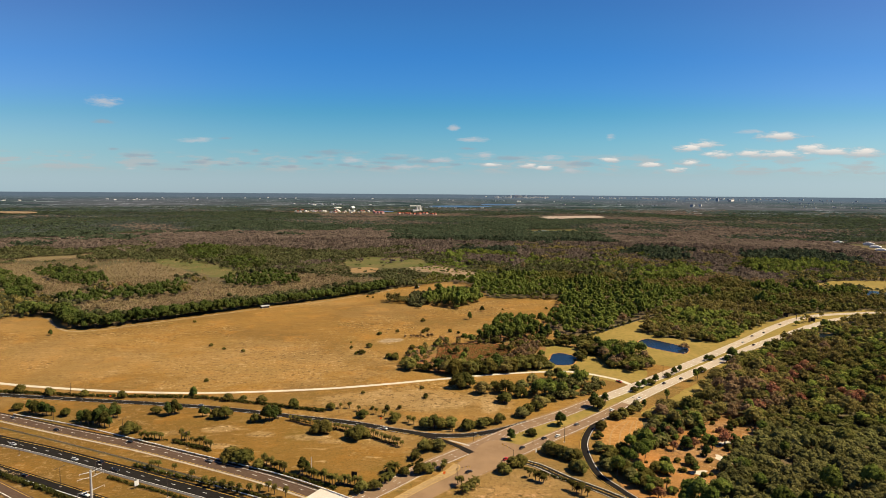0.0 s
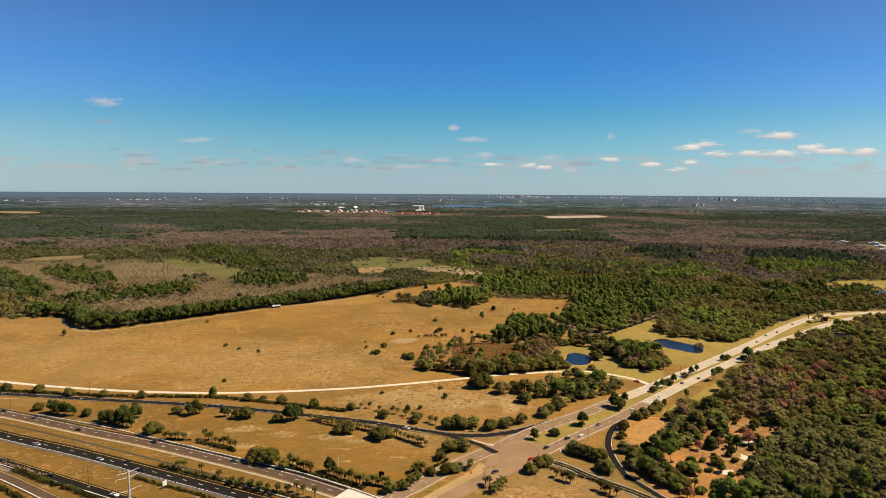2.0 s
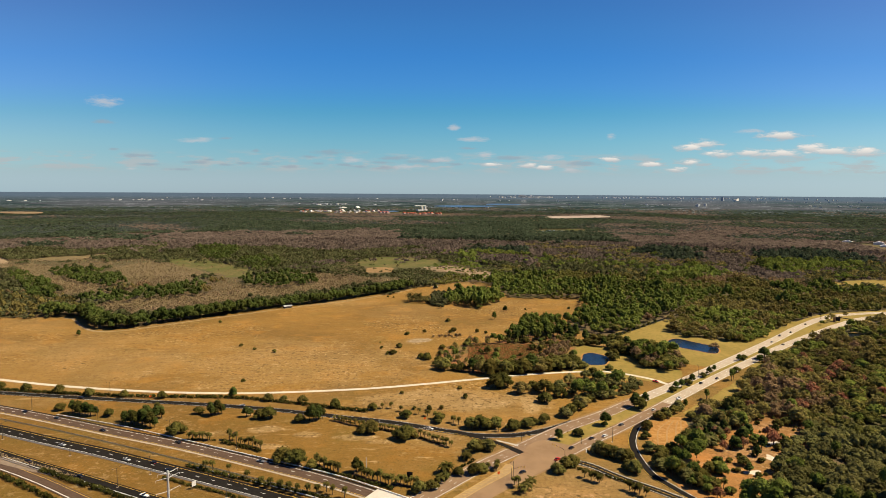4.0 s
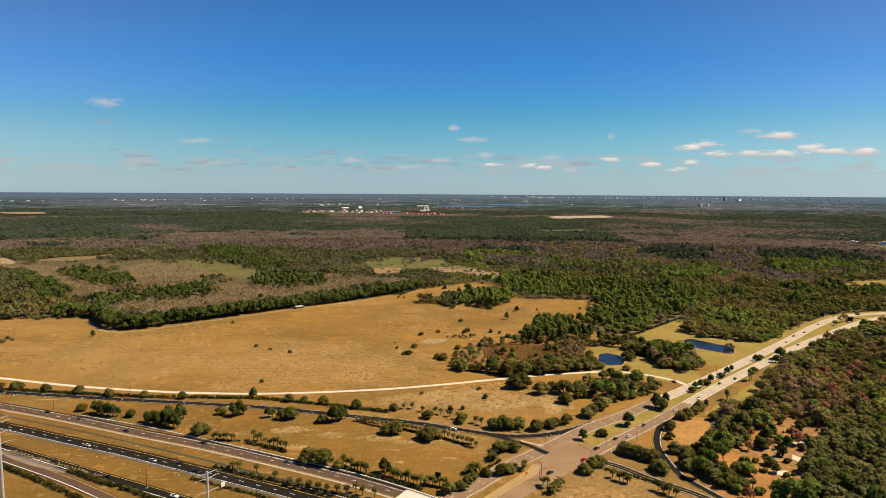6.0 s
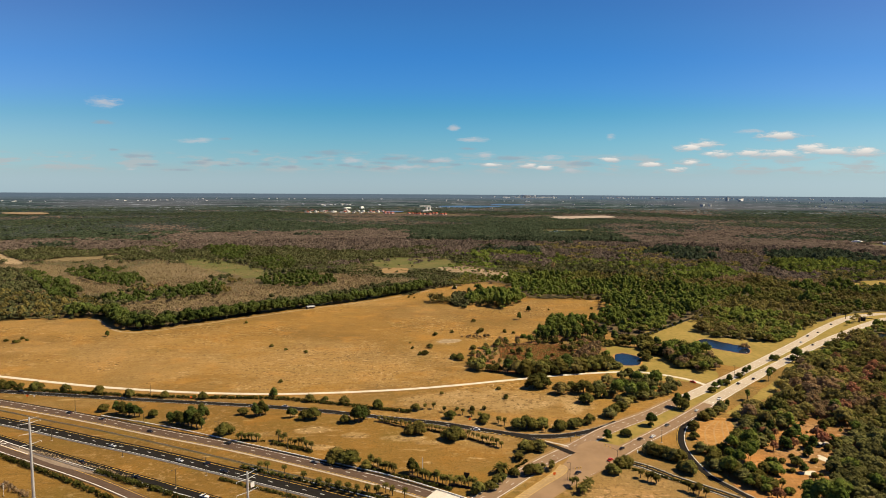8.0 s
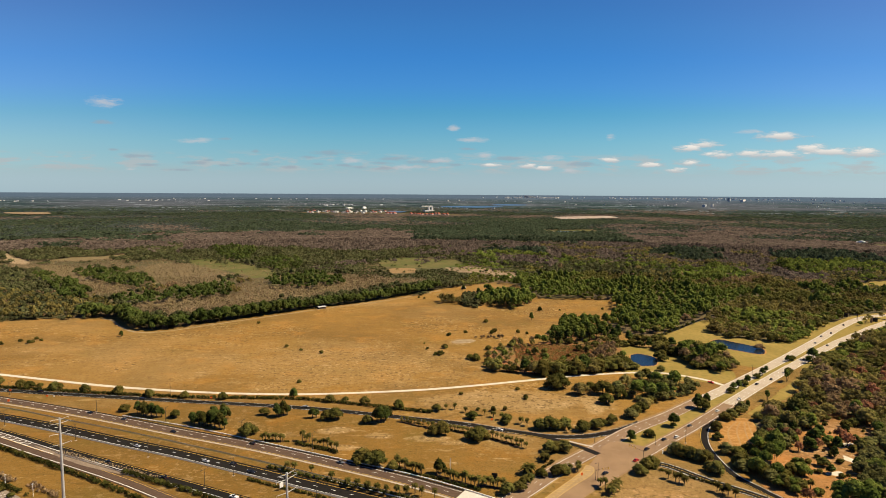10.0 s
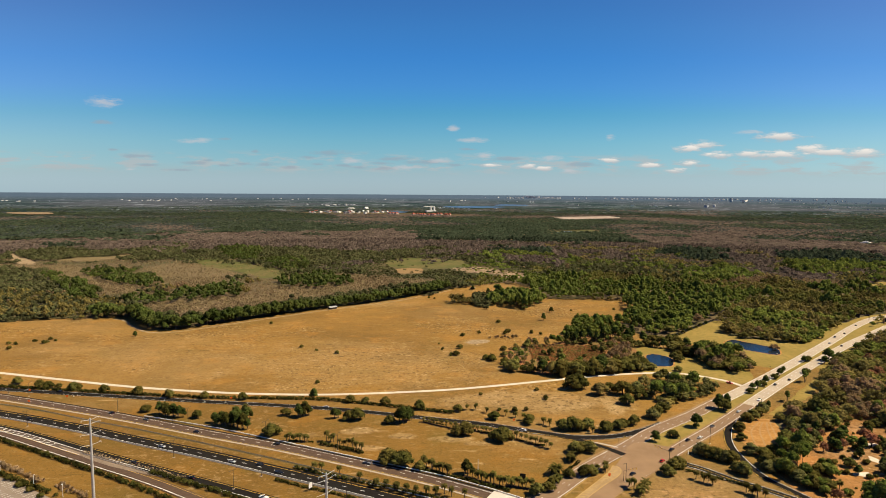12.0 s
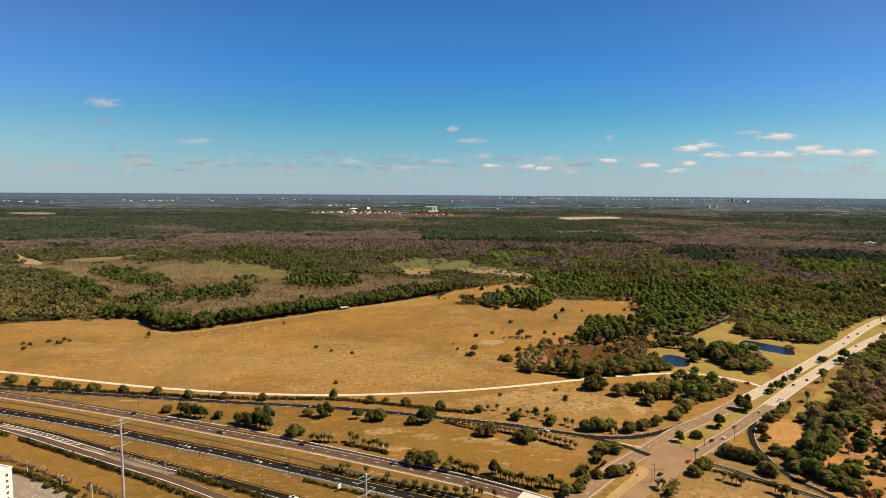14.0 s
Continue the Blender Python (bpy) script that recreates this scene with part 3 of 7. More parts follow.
ARTERIAL_W = spline([(-120, 240), (-44, 322), (-7, 364), (24, 394), (54, 424), (92, 454), (122, 481), (164, 518), (214, 564), (276, 622), (358, 701), (419, 762), (484, 820), (526, 845), (575, 860), (660, 878)], 5.0)
ARTERIAL_E = spline([(-100, 228), (-7, 330), (24, 359), (60, 394), (96, 427), (120, 450), (146, 476), (180, 510), (216, 545), (270, 596), (357, 676), (431, 738), (487, 784), (541, 822), (600, 850)], 5.0)
SIDE_ROAD = spline([(45, 375), (60, 366), (74, 350), (88, 337), (99, 326), (150, 270)], 4.0)
LOOP_RAMP = spline([(122, 448), (107, 425), (97, 400), (94, 376), (95, 354), (101, 339), (112, 318), (150, 262)], 4.0)


# ---- ground ----
def make_ground():
    radii = [0, 60, 140, 240, 340, 440, 560, 700, 900, 1150, 1450, 1800, 2200, 2700, 3200, 3500, 3700, 3900, 4200, 4500, 4900, 5300, 5800, 6400, 7000, 8000, 9000, 10000]
    seg = 144
    ang = np.linspace(0, 2 * np.pi, seg, endpoint=False)
    xy = np.array([(-58 + r * np.cos(a), r * np.sin(a)) for r in radii[1:] for a in ang])
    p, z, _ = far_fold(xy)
    v = [(-58, 0, 0)] + [(a, b, c) for (a, b), c in zip(p, z)]
    f = [(0, 1 + i, 1 + (i + 1) % seg) for i in range(seg)]
    for k in range(len(radii) - 2):
        a, b = 1 + k * seg, 1 + (k + 1) * seg
        f += [(a + i, b + i, b + (i + 1) % seg, a + (i + 1) % seg) for i in range(seg)]
    tagged(part("ground", (v, f), LITTER), "dark woodland floor of leaf litter and scrub", "ground", kind="structure")


def make_backdrop():
    """The farthest land, from about 5.3 km to the horizon; it glows by itself, with haze put into its colour."""
    m = bpy.data.materials.new("glowing hazed land")
    m.use_nodes = True
    t = m.node_tree
    t.nodes.clear()
    at = node(t, "ShaderNodeNewGeometry").outputs["Position"]
    level = node(t, "ShaderNodeVectorMath", [(0, at), (1, (1.0, 1.0, 0.0))], operation="MULTIPLY").outputs[0]
    out = node(t, "ShaderNodeVectorMath", [(0, level), (1, (58.0, 0.0, 0.0))], operation="ADD").outputs[0]
    near = node(t, "ShaderNodeVectorMath", [(0, out)], operation="LENGTH").outputs["Value"]
    share = calc(t, "MINIMUM", calc(t, "DIVIDE", calc(t, "SUBTRACT", near, 3500.0), 1400.0), 0.985)
    true = calc(t, "DIVIDE", calc(t, "SUBTRACT", 3500.0, calc(t, "MULTIPLY", share, 2100.0)), calc(t, "SUBTRACT", 1.0, share))
    land = node(t, "ShaderNodeVectorMath", [(0, out), (3, calc(t, "DIVIDE", true, near))], operation="SCALE").outputs[0]
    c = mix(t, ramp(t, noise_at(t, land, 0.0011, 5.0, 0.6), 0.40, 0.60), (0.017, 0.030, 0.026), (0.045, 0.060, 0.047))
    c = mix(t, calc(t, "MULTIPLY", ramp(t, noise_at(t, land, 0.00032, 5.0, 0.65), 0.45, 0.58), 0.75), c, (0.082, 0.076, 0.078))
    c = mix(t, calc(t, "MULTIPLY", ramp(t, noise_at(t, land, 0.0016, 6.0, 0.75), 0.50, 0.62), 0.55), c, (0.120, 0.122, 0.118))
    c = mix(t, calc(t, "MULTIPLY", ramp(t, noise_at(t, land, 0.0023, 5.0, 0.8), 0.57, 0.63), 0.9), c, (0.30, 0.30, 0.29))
    # distance haze painted in: the colour turns bluer further out
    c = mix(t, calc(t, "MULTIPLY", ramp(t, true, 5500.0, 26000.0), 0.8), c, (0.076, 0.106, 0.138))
    # emission in place of sunlight on the land
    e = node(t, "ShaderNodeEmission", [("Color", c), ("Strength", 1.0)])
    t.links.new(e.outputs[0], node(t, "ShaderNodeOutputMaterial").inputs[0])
    seg, radii = 180, [5300, 5800, 6400, 7000, 7600, 8200, 8800, 9500, 11000, 14000, 20000, 40000, 80000]
    ang = np.linspace(0, 2 * np.pi, seg, endpoint=False)
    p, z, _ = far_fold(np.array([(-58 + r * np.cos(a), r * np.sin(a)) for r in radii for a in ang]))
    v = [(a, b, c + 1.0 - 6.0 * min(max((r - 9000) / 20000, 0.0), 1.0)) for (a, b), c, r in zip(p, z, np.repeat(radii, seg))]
    f = [(k * seg + i, (k + 1) * seg + i, (k + 1) * seg + (i + 1) % seg, k * seg + (i + 1) % seg) for k in range(len(radii) - 1) for i in range(seg)]
    tagged(part("backdrop", (v, f), m), "glowing blue-green land with painted haze out to the horizon", "distant land", kind="structure")


make_ground()
make_backdrop()
sheet("pasture", PASTURE, GRASS, 0.05, "wide tawny pasture of dry winter grass", "pasture", grow=9.0)
sheet("roadside", [(-1100, 190), (-1100, 632), (-700, 536), (-493, 505), (-387, 489), (-289, 475), (-233, 468), (-173, 458), (-107, 440), (-60, 428), (-20, 410), (8, 396), (-4, 372), (-40, 326), (-80, 200)], ROADSIDE, 0.07, "rough olive-brown grass between the roads", "verge")
sheet("verge", EAST_VERGE, VERGE, 0.05, "tan grass verge along the divided road", "verge")
for outline in ([(185, 398), (195, 406), (200, 403), (191, 397)], [(180, 384), (184, 377), (182, 372), (177, 376), (178, 381)], [(184, 374), (190, 373), (189, 368), (184, 369)], [(153, 360), (160, 362), (164, 359), (158, 353), (152, 356)], [(226, 363), (231, 358), (224, 354)]):
    sheet("sand_patch", outline, SAND, 0.11, "bare pale sand patch in dry grass", "sand", ragged=3.0, step=1.5)
sheet("sand_patch", [(-74, 680), (-66, 690), (-54, 694), (-44, 690), (-48, 682), (-58, 676), (-68, 674)], PALESOIL, 0.11, "pale sandy scrape in the pasture", "sand", ragged=3.5, step=1.5)
sheet("lawn", [(252, 548), (223, 515), (202, 493), (168, 461), (154, 458), (188, 490), (241, 546)], LAWN, 0.09, "mown green-tan grass beside the divided road", "lawn")
sheet("lawn", LAWN_NORTH, LAWN, 0.10, "mown green-tan lawn round the long pond", "lawn", grow=6.0)
sheet("lawn", LAWN_POND, LAWN, 0.10, "mown green-tan lawn round the round pond", "lawn", grow=6.0)
for outline in (MARSH_WEST, MARSH_MID, MARSH_EAST):
    sheet("marsh", outline, MARSH, 0.06, "tan-brown marsh ground under bare shrubs", "marsh")
sheet("meadow", MEADOW_WEST, MEADOW, 0.14, "green meadow among the far woods", "meadow", ragged=14.0)
sheet("meadow", MEADOW_MID, MEADOW, 0.14, "narrow green meadow among the far woods", "meadow", ragged=10.0)
sheet("sandy_field", SANDY_FIELD, surface("brown sandy soil", [(0.225, 0.145, 0.078), (0.175, 0.118, 0.060), (0.40, 0.32, 0.22)], 0.05, 4.0, 0.95), 0.10, "pale sandy clearing behind the pasture", "clearing", ragged=6.0)
sheet("sandy_field", SANDY_STRIP, surface("orange-tan soil", [(0.235, 0.145, 0.060), (0.200, 0.120, 0.048), (0.28, 0.19, 0.10)], 0.04, 6.0, 0.95), 0.10, "narrow orange dirt strip in the far woods", "clearing", ragged=4.0)
sheet("sand_yard", SAND_YARD, PALESOIL, 0.10, "pale sandy yard among the western woods", "yard", ragged=5.0)
sheet("far_field", WEST_FIELD, surface("dry brown field", [(0.160, 0.115, 0.052), (0.130, 0.098, 0.040), (0.200, 0.150, 0.085)], 0.03, 6.0, 0.95), 0.10, "brown-tan open strip in the western woods", "field", ragged=6.0)
sheet("far_field", EAST_FIELD, LAWN, 0.06, "pale tan field among the eastern woods", "field")
sheet("dirt_lot", ORANGE_LOT, DIRT, 0.09, "bare orange dirt lot with wheel tracks", "dirt lot")
sheet("clearing", CLEARING, SCRUB, 0.09, "scrubby orange-brown clearing in the oaks", "clearing", grow=9.0)
sheet("wetland_floor", WETLAND, surface("rusty marsh floor", [(0.235, 0.098, 0.038), (0.120, 0.105, 0.032), (0.260, 0.120, 0.048)], 0.045, 6.0, 0.95), 0.12, "red-brown marsh ground in the wooded hollow", "marsh")
for outline, words in ((POND_LONG, "long dark blue pond in a mown lawn"), (POND_ROUND, "round dark blue pond beside the track"),
                       (POND_EAST, "blue pond beyond the divided road"), (POND_FAR, "far blue pond among the eastern woods")):
    sheet("pond_rim", outline, DIRT, 0.135, "narrow tan earth rim round a pond", "bank", ragged=1.2, grow=1.8)
    sheet("pond", outline, WATER, 0.16, words, "pond", ragged=0.8)


tagged(part("field_track", ribbon(TREELINE[4:], -11.0, -14.6, 0.1), PALESOIL), "pale worn track along the pine belt", "track", kind="structure")

CANAL = spline([(158, 703), (166, 710), (201, 743), (240, 784), (260, 805), (300, 845)], 6.0)
tagged(part("canal", ribbon(CANAL, 2.4, -1.4, 0.19), WATER), "narrow dark canal along the pine woods", "canal", kind="structure")
tagged(part("canal_bank", ribbon(CANAL, 5.0, -3.0, 0.14), LITTER), "dark brushy bank of the canal", "bank", kind="structure")


# ---- roads ----
def road(name, line, left, right, material, label, z=0.2):
    return tagged(part(name, ribbon(line, left, right, z, 0.3), material), label, "road", kind="structure")


track = road("farm_track", TRACK, 2.2, -2.2, SAND, "white sandy farm track across the pasture", 0.17)
frontage = road("frontage_road", FRONTAGE, 3.7, -3.7, ASPHALT, "two-lane black asphalt frontage road", 0.18)
highway_a = road("highway", HIGHWAY_A, 6.3, -6.3, BROWN, "worn brown two-lane highway carriageway", 0.24)
highway_b = road("highway", HIGHWAY_B, 6.0, -6.0, ASPHALT, "black asphalt two-lane highway carriageway", 0.24)
highway_c = road("highway", HIGHWAY_C, 4.3, -4.0, ASPHALT, "black asphalt collector carriageway", 0.24)
ramp_d = road("exit_ramp", RAMP_D, 3.6, -4.2, BROWN, "brown asphalt exit ramp beside a hedge", 0.27)
cut_w, cut_e = int(np.argmin(np.abs(ARTERIAL_W[:, 1] - 492))), int(np.argmin(np.abs(ARTERIAL_E[:, 1] - 478)))
arterial_w = road("divided_road", ARTERIAL_W[cut_w:], 5.9, -5.4, CONCRETE, "pale concrete divided road, far carriageway", 0.20)
arterial_e = road("divided_road", ARTERIAL_E[cut_e:], 5.2, -5.4, CONCRETE, "pale concrete divided road, near carriageway", 0.20)
approach_w = road("divided_road", ARTERIAL_W[:cut_w + 1], 6.2, -5.6, WORN, "worn brown asphalt road approach, far carriageway", 0.20)
approach_e = road("divided_road", ARTERIAL_E[:cut_e + 1], 5.0, -5.0, WORN, "worn brown asphalt road approach, near carriageway", 0.20)
side_road = road("side_road", SIDE_ROAD, 3.5, -3.5, ASPHALT, "short black asphalt side road", 0.19)
loop_ramp = road("loop_ramp", LOOP_RAMP, 2.9, -2.9, ASPHALT, "curving black asphalt slip road", 0.17)


# ---- trees ----
def shards(rng, centres, radii, count, leaf, droop=0.35, rough=0.21):
    """Leaf sprays: loose triangles laid round the given balls, facing outwards, with few below."""
    which = rng.choice(len(centres), count * 2, p=radii ** 2 / (radii ** 2).sum())
    d = rng.normal(size=(count * 2, 3))
    d[:, 2] = np.where(d[:, 2] < 0, d[:, 2] * droop, d[:, 2])
    d /= np.linalg.norm(d, axis=1)[:, None]
    at = centres[which] + d * (radii[which] * rng.uniform(0.82, 1.10, count * 2))[:, None]
    if len(centres) < 40:
        buried = (np.linalg.norm(at[:, None, :] - centres[None], axis=2) < 0.78 * radii[None]).any(1)
        order = np.argsort(buried, kind="stable")[:count]
    else:
        order = np.arange(count)
    at, d = at[order], d[order]
    n = d + (0.0, 0.0, 0.25) + rng.normal(scale=rough, size=(count, 3))
    n /= np.linalg.norm(n, axis=1)[:, None]
    a = np.cross(n, rng.normal(size=(count, 3)))
    a /= np.linalg.norm(a, axis=1)[:, None]
    b = np.cross(n, a)
    s = leaf * rng.uniform(0.6, 1.4, count)[:, None]
    tri = np.stack([at + a * s * 0.9, at - a * s * 0.5 + b * s * 0.8, at - a * s * 0.5 - b * s * 0.8], 1)
    return tri.reshape(-1, 3)


# lobes, spread, lowest and highest lobe, lobe radii, leaf size, how far the leaves reach down
CROWNS = {"oak": (8, 2.7, 2.8, 5.0, (1.7, 2.5), 0.62, 0.5), "pine": (8, 2.5, 6.6, 9.8, (1.7, 2.5), 0.58, 0.5), "bare": (9, 2.5, 3.6, 7.2, (1.3, 2.0), 0.62, 0.5),
          "bush": (6, 1.3, 0.9, 2.6, (1.0, 1.5), 0.34, 0.9), "lonepine": (12, 2.2, 2.8, 9.6, (1.4, 2.2), 0.42, 0.8), "slash": (9, 1.7, 8.0, 14.5, (1.2, 1.9), 0.42, 0.8), "youngpine": (12, 2.1, 4.4, 10.2, (1.3, 2.0), 0.42, 0.8), "reed": (7, 2.2, 0.8, 3.0, (0.8, 1.3), 0.62, 0.9), "single": (13, 3.3, 2.2, 6.0, (1.7, 2.5), 0.42, 0.9)}


def domes(centres, radii, sides, rings, rng):
    """The rounded body of each clump of leaves, open below: rings of facets with an uneven rim, closed by a low top."""
    out = []
    for c, r in zip(centres, radii):
        turn = rng.uniform(0, 6.28)
        loops = []
        for wide, up in ((1.0, -0.30), (0.84, 0.42))[:rings] if rings > 1 else ((1.0, -0.1),):
            a = turn + np.arange(sides) * 2 * math.pi / sides
            q = r * wide * rng.uniform(0.82, 1.16, sides)
            loops.append(np.stack([c[0] + np.cos(a) * q, c[1] + np.sin(a) * q, np.full(sides, c[2] + up * r) + rng.uniform(-0.14, 0.14, sides) * r], 1))
        top = np.array((c[0] + rng.uniform(-0.2, 0.2) * r, c[1] + rng.uniform(-0.2, 0.2) * r, c[2] + (0.9 if rings > 1 else 0.75) * r))
        for low, high in zip(loops[:-1], loops[1:]):
            for i in range(sides):
                j = (i + 1) % sides
                out += [low[i], low[j], high[j], low[i], high[j], high[i]]
        for i in range(sides):
            out += [loops[-1][i], loops[-1][(i + 1) % sides], top]
    return np.array(out)


def heart(centre, rx, rz, rng):
    """An uneven six-sided lump."""
    ring = [(rx * rng.uniform(0.85, 1.1) * math.cos(a), rx * rng.uniform(0.85, 1.1) * math.sin(a)) for a in np.arange(6) * math.pi / 3]
    low, high = centre[2] - rz, centre[2] + rz
    out = []
    for (ax, ay), (bx, by) in zip(ring, ring[1:] + ring[:1]):
        out += [(centre[0] + ax, centre[1] + ay, centre[2]), (centre[0] + bx, centre[1] + by, centre[2]), (centre[0], centre[1], high)]
        out += [(centre[0] + bx, centre[1] + by, centre[2]), (centre[0] + ax, centre[1] + ay, centre[2]), (centre[0], centre[1], low)]
    return np.array(out)


# for each fineness: clumps, sides and rings of a clump, leaf sprays, size of the sprays
FINENESS = {0: (99, 7, 2, 330, 1.0), 1: (8, 7, 2, 230, 1.0), 2: (6, 6, 2, 110, 1.25), 3: (4, 5, 2, 20, 1.4), 4: (4, 5, 1, 10, 1.9), 5: (2, 5, 1, 0, 1.0), 6: (1, 6, 1, 0, 1.0), 7: (1, 5, 1, 0, 1.0)}


def crown_shape(kind, fine, rng):
    """The corners of a crown in metres, standing on z = 0: rounded clumps under a coat of leaf sprays."""
    k, spread, low, high, rad, leaf, droop = CROWNS[kind]
    clumps, sides, rings, sprays, larger = FINENESS[fine]
    k = min(k, clumps)
    if fine >= 6:
        c, r = np.array([(0.0, 0.0, 0.72 * high)]), np.array([5.2])
    else:
        a, q = np.arange(k) * 2.4 + rng.uniform(0, 1.2, k), np.sqrt((np.arange(k) + 0.3) / k)
        z = high - (high - low) * q ** 1.6 * rng.uniform(0.7, 1.1, k)
        c = np.stack([np.cos(a) * q * spread, np.sin(a) * q * spread, z], 1)
        r = rng.uniform(*rad, k) * (1.0 if fine < 3 else 1.2 if fine < 4 else 1.4 if fine < 5 else 2.1)
    twiggy = kind == "bare" and fine < 5
    if kind == "reed":
        return shards(rng, c, r, max(sprays * 2, 14), leaf * (1.0 if fine < 4 else 1.3), droop, 0.6)
    body = domes(c, r * (0.72 if twiggy else 0.94), sides, rings, rng)
    if not sprays:
        return body
    n = sprays if kind not in ("bush", "reed") else sprays // 2
    return np.concatenate([body, shards(rng, c, r * (1.1 if twiggy else 1.0), n, leaf * larger, droop, 0.34 if fine < 3 else 0.25)])


RNG = np.random.default_rng(7)
# from, to, gap between trees, fineness
LEVELS = [(0, 540, 8.2, 1), (540, 850, 8.4, 2), (850, 1300, 7.2, 3), (1300, 2200, 9.2, 4), (2200, 3500, 11.0, 5), (3500, 5600, 18.0, 6), (5600, 7800, 25.0, 7)]
LEAFS = {"live": LIVEOAK, "dim": DIM, "dpine": DARKPINE, "farbare": FARBARE, "farpine": FARPINE, "lush": LUSH, "oak": OAK, "pine": PINE, "bare": BARE, "bush": PALE, "red": RED, "far": FAR, "rust": RUST, "dull": DULL}
SAND_PIT = [(690, 3960), (900, 4080), (1130, 4240), (1130, 4540), (890, 4420), (690, 4290)]
GOLF = [(380, 2600), (480, 2640), (590, 2660), (620, 2760), (600, 2860), (480, 2800), (370, 2790)]
BARE_HILL = [(-3120, 4220), (-2850, 4060), (-2760, 4150), (-2950, 4400), (-3200, 4400)]
RESORT = [(-1260, 4850), (-300, 4750), (20, 4550), (60, 4800), (-200, 5000), (-600, 5300), (-1260, 5300)]
FAR_FIELDS = [SAND_PIT, GOLF, BARE_HILL, RESORT, [(1300, 1800), (1460, 1790), (1590, 2110), (1400, 2110)]]
FIELDS = [PASTURE, EAST_VERGE, LAWN_NORTH, LAWN_POND, MEADOW_WEST, MEADOW_MID, SANDY_FIELD, SANDY_STRIP, SAND_YARD, WEST_FIELD, EAST_FIELD, ORANGE_LOT, CLEARING, POND_EAST, POND_FAR]
WOODS = [[(112, 372), (128, 392), (136, 388), (122, 355), (120, 322), (135, 300), (118, 300), (108, 330), (106, 352)], WETLAND, COPSE, COPSE_BUSH, GROVE, POND_GROVE]


def fbm(xy, scale, seed):
    return np.array([noise.noise((x * scale, y * scale, seed)) + 0.5 * noise.noise((x * scale * 2.7, y * scale * 2.7, seed + 9)) for x, y in xy])


def kinds_at(xy):
    """The kind of tree that grows at each place: stands of one kind, mingled at their edges."""
    n0, n1, n2, n3 = fbm(xy, 0.013, 1.0), fbm(xy, 0.0045, 2.0), fbm(xy, 0.0016, 5.0), fbm(xy, 0.007, 11.0)
    u = RNG.uniform(0, 1, len(xy))
    x, y = xy[:, 0], xy[:, 1]
    r = np.hypot(x + 58, y)
    bent = xy + np.stack([n1, n3], 1) * 90
    westward = np.clip((-x / np.maximum(r, 1.0) - 0.1) / 0.4, 0, 1)
    belt = np.exp(-((r - 2350 - 0.10 * x) / (680 - 320 * westward)) ** 4)
    bare = 0.30 * n0 + 0.5 * n1 + 0.4 * n2 + 0.80 * belt + 0.22 * (u - 0.5) + np.where((x > 250) & (y > 440), 0.20, -0.05) - 0.18 * np.clip((-x - 0.25 * r) / 400.0, 0, 1)
    pines = inside(bent, [(-266, 3061), (351, 3254), (700, 2726), (547, 2051), (219, 2022), (-167, 2156)])
    bare = np.where((r > 2950) & (~pines), bare - 0.1, bare)
    leaf = np.where(0.7 * n3 + 0.4 * n0 + 0.28 * (RNG.uniform(0, 1, len(xy)) - 0.5) > 0.02, "pine", "oak")
    kind = np.where(bare > 0.28, "bare", leaf)
    kind = np.where(pines, np.where(u < 0.85, "pine", "oak"), kind)
    near_pine = inside(xy, [(120, 760), (150, 706), (290, 840), (420, 1000), (300, 1130), (0, 1130), (70, 970), (190, 970)]) | inside(xy, COPSE)
    kind = np.where(near_pine & (u < 0.85), "pine", kind)
    n4, nf = fbm(xy, 0.010, 21.0), fbm(xy, 0.0012, 31.0)
    motley = (x > 230) & (r < 2000) & ~near_pine & (n4 > 0.08)
    kind = np.where(motley, np.where(u < 0.5, "dull", "oak"), kind)
    oaks = (y < 440) & (x > 140)
    kind = np.where(oaks & (u < 0.97), "live", kind)
    mixed = (x > 140) & (r < 960) & (y > 430) & ~near_pine
    q = n4 + 0.4 * n0 + 0.9 * (RNG.uniform(0, 1, len(xy)) - 0.5) + np.where((x > 250) & (y > 470), 0.06, -0.14)
    kind = np.where(mixed, np.where(q < -0.14, "lush", np.where(q < 0.24, "oak", np.where(q < 0.72, "dull", np.where(u < 0.12, "red", "bare")))), kind)
    leafy = inside(xy, GROVE) | inside(xy, WETLAND) | inside(xy, POND_GROVE)
    kind = np.where(leafy, np.where(u < 0.25, "pine", np.where(u < 0.35, "bare", "oak")), kind)
    ridge = inside(xy, [(-30, 690), (35, 690), (120, 700), (122, 775), (91, 815), (35, 765), (-8, 716)])
    kind = np.where(ridge & (u < 0.8), "pine", kind)
    kind = np.where(inside(xy, WETLAND) & (x < 0) & (u > 0.5), "bare", kind)
    fen = inside(bent * 0.7 + xy * 0.3, [(-1200, 1420), (-900, 1480), (-640, 1440), (-430, 1240), (-300, 1240), (-110, 1170), (-210, 1070), (-310, 930), (-450, 805), (-530, 870), (-640, 965), (-900, 1200)])
    marsh = (fen & (n0 + 0.5 * n3 < 0.30)) | inside(xy, MARSH_WEST) | inside(xy, MARSH_MID) | inside(xy, MARSH_EAST)
    kind = np.where(marsh, np.where(n0 > 0.75, "oak", "bush"), kind)
    west = inside(xy, [(-1200, 760), (-520, 790), (-540, 860), (-640, 960), (-800, 990), (-1200, 1000)])
    kind = np.where(west, np.where(u < 0.38, "dull", np.where(u < 0.9, "dim", "bare")), kind)
    green = inside(bent, [(446, 1671), (602, 1847), (719, 1801), (669, 1683)])
    kind = np.where(green, "pine", kind)
    hollow = inside(xy, HOLLOW)
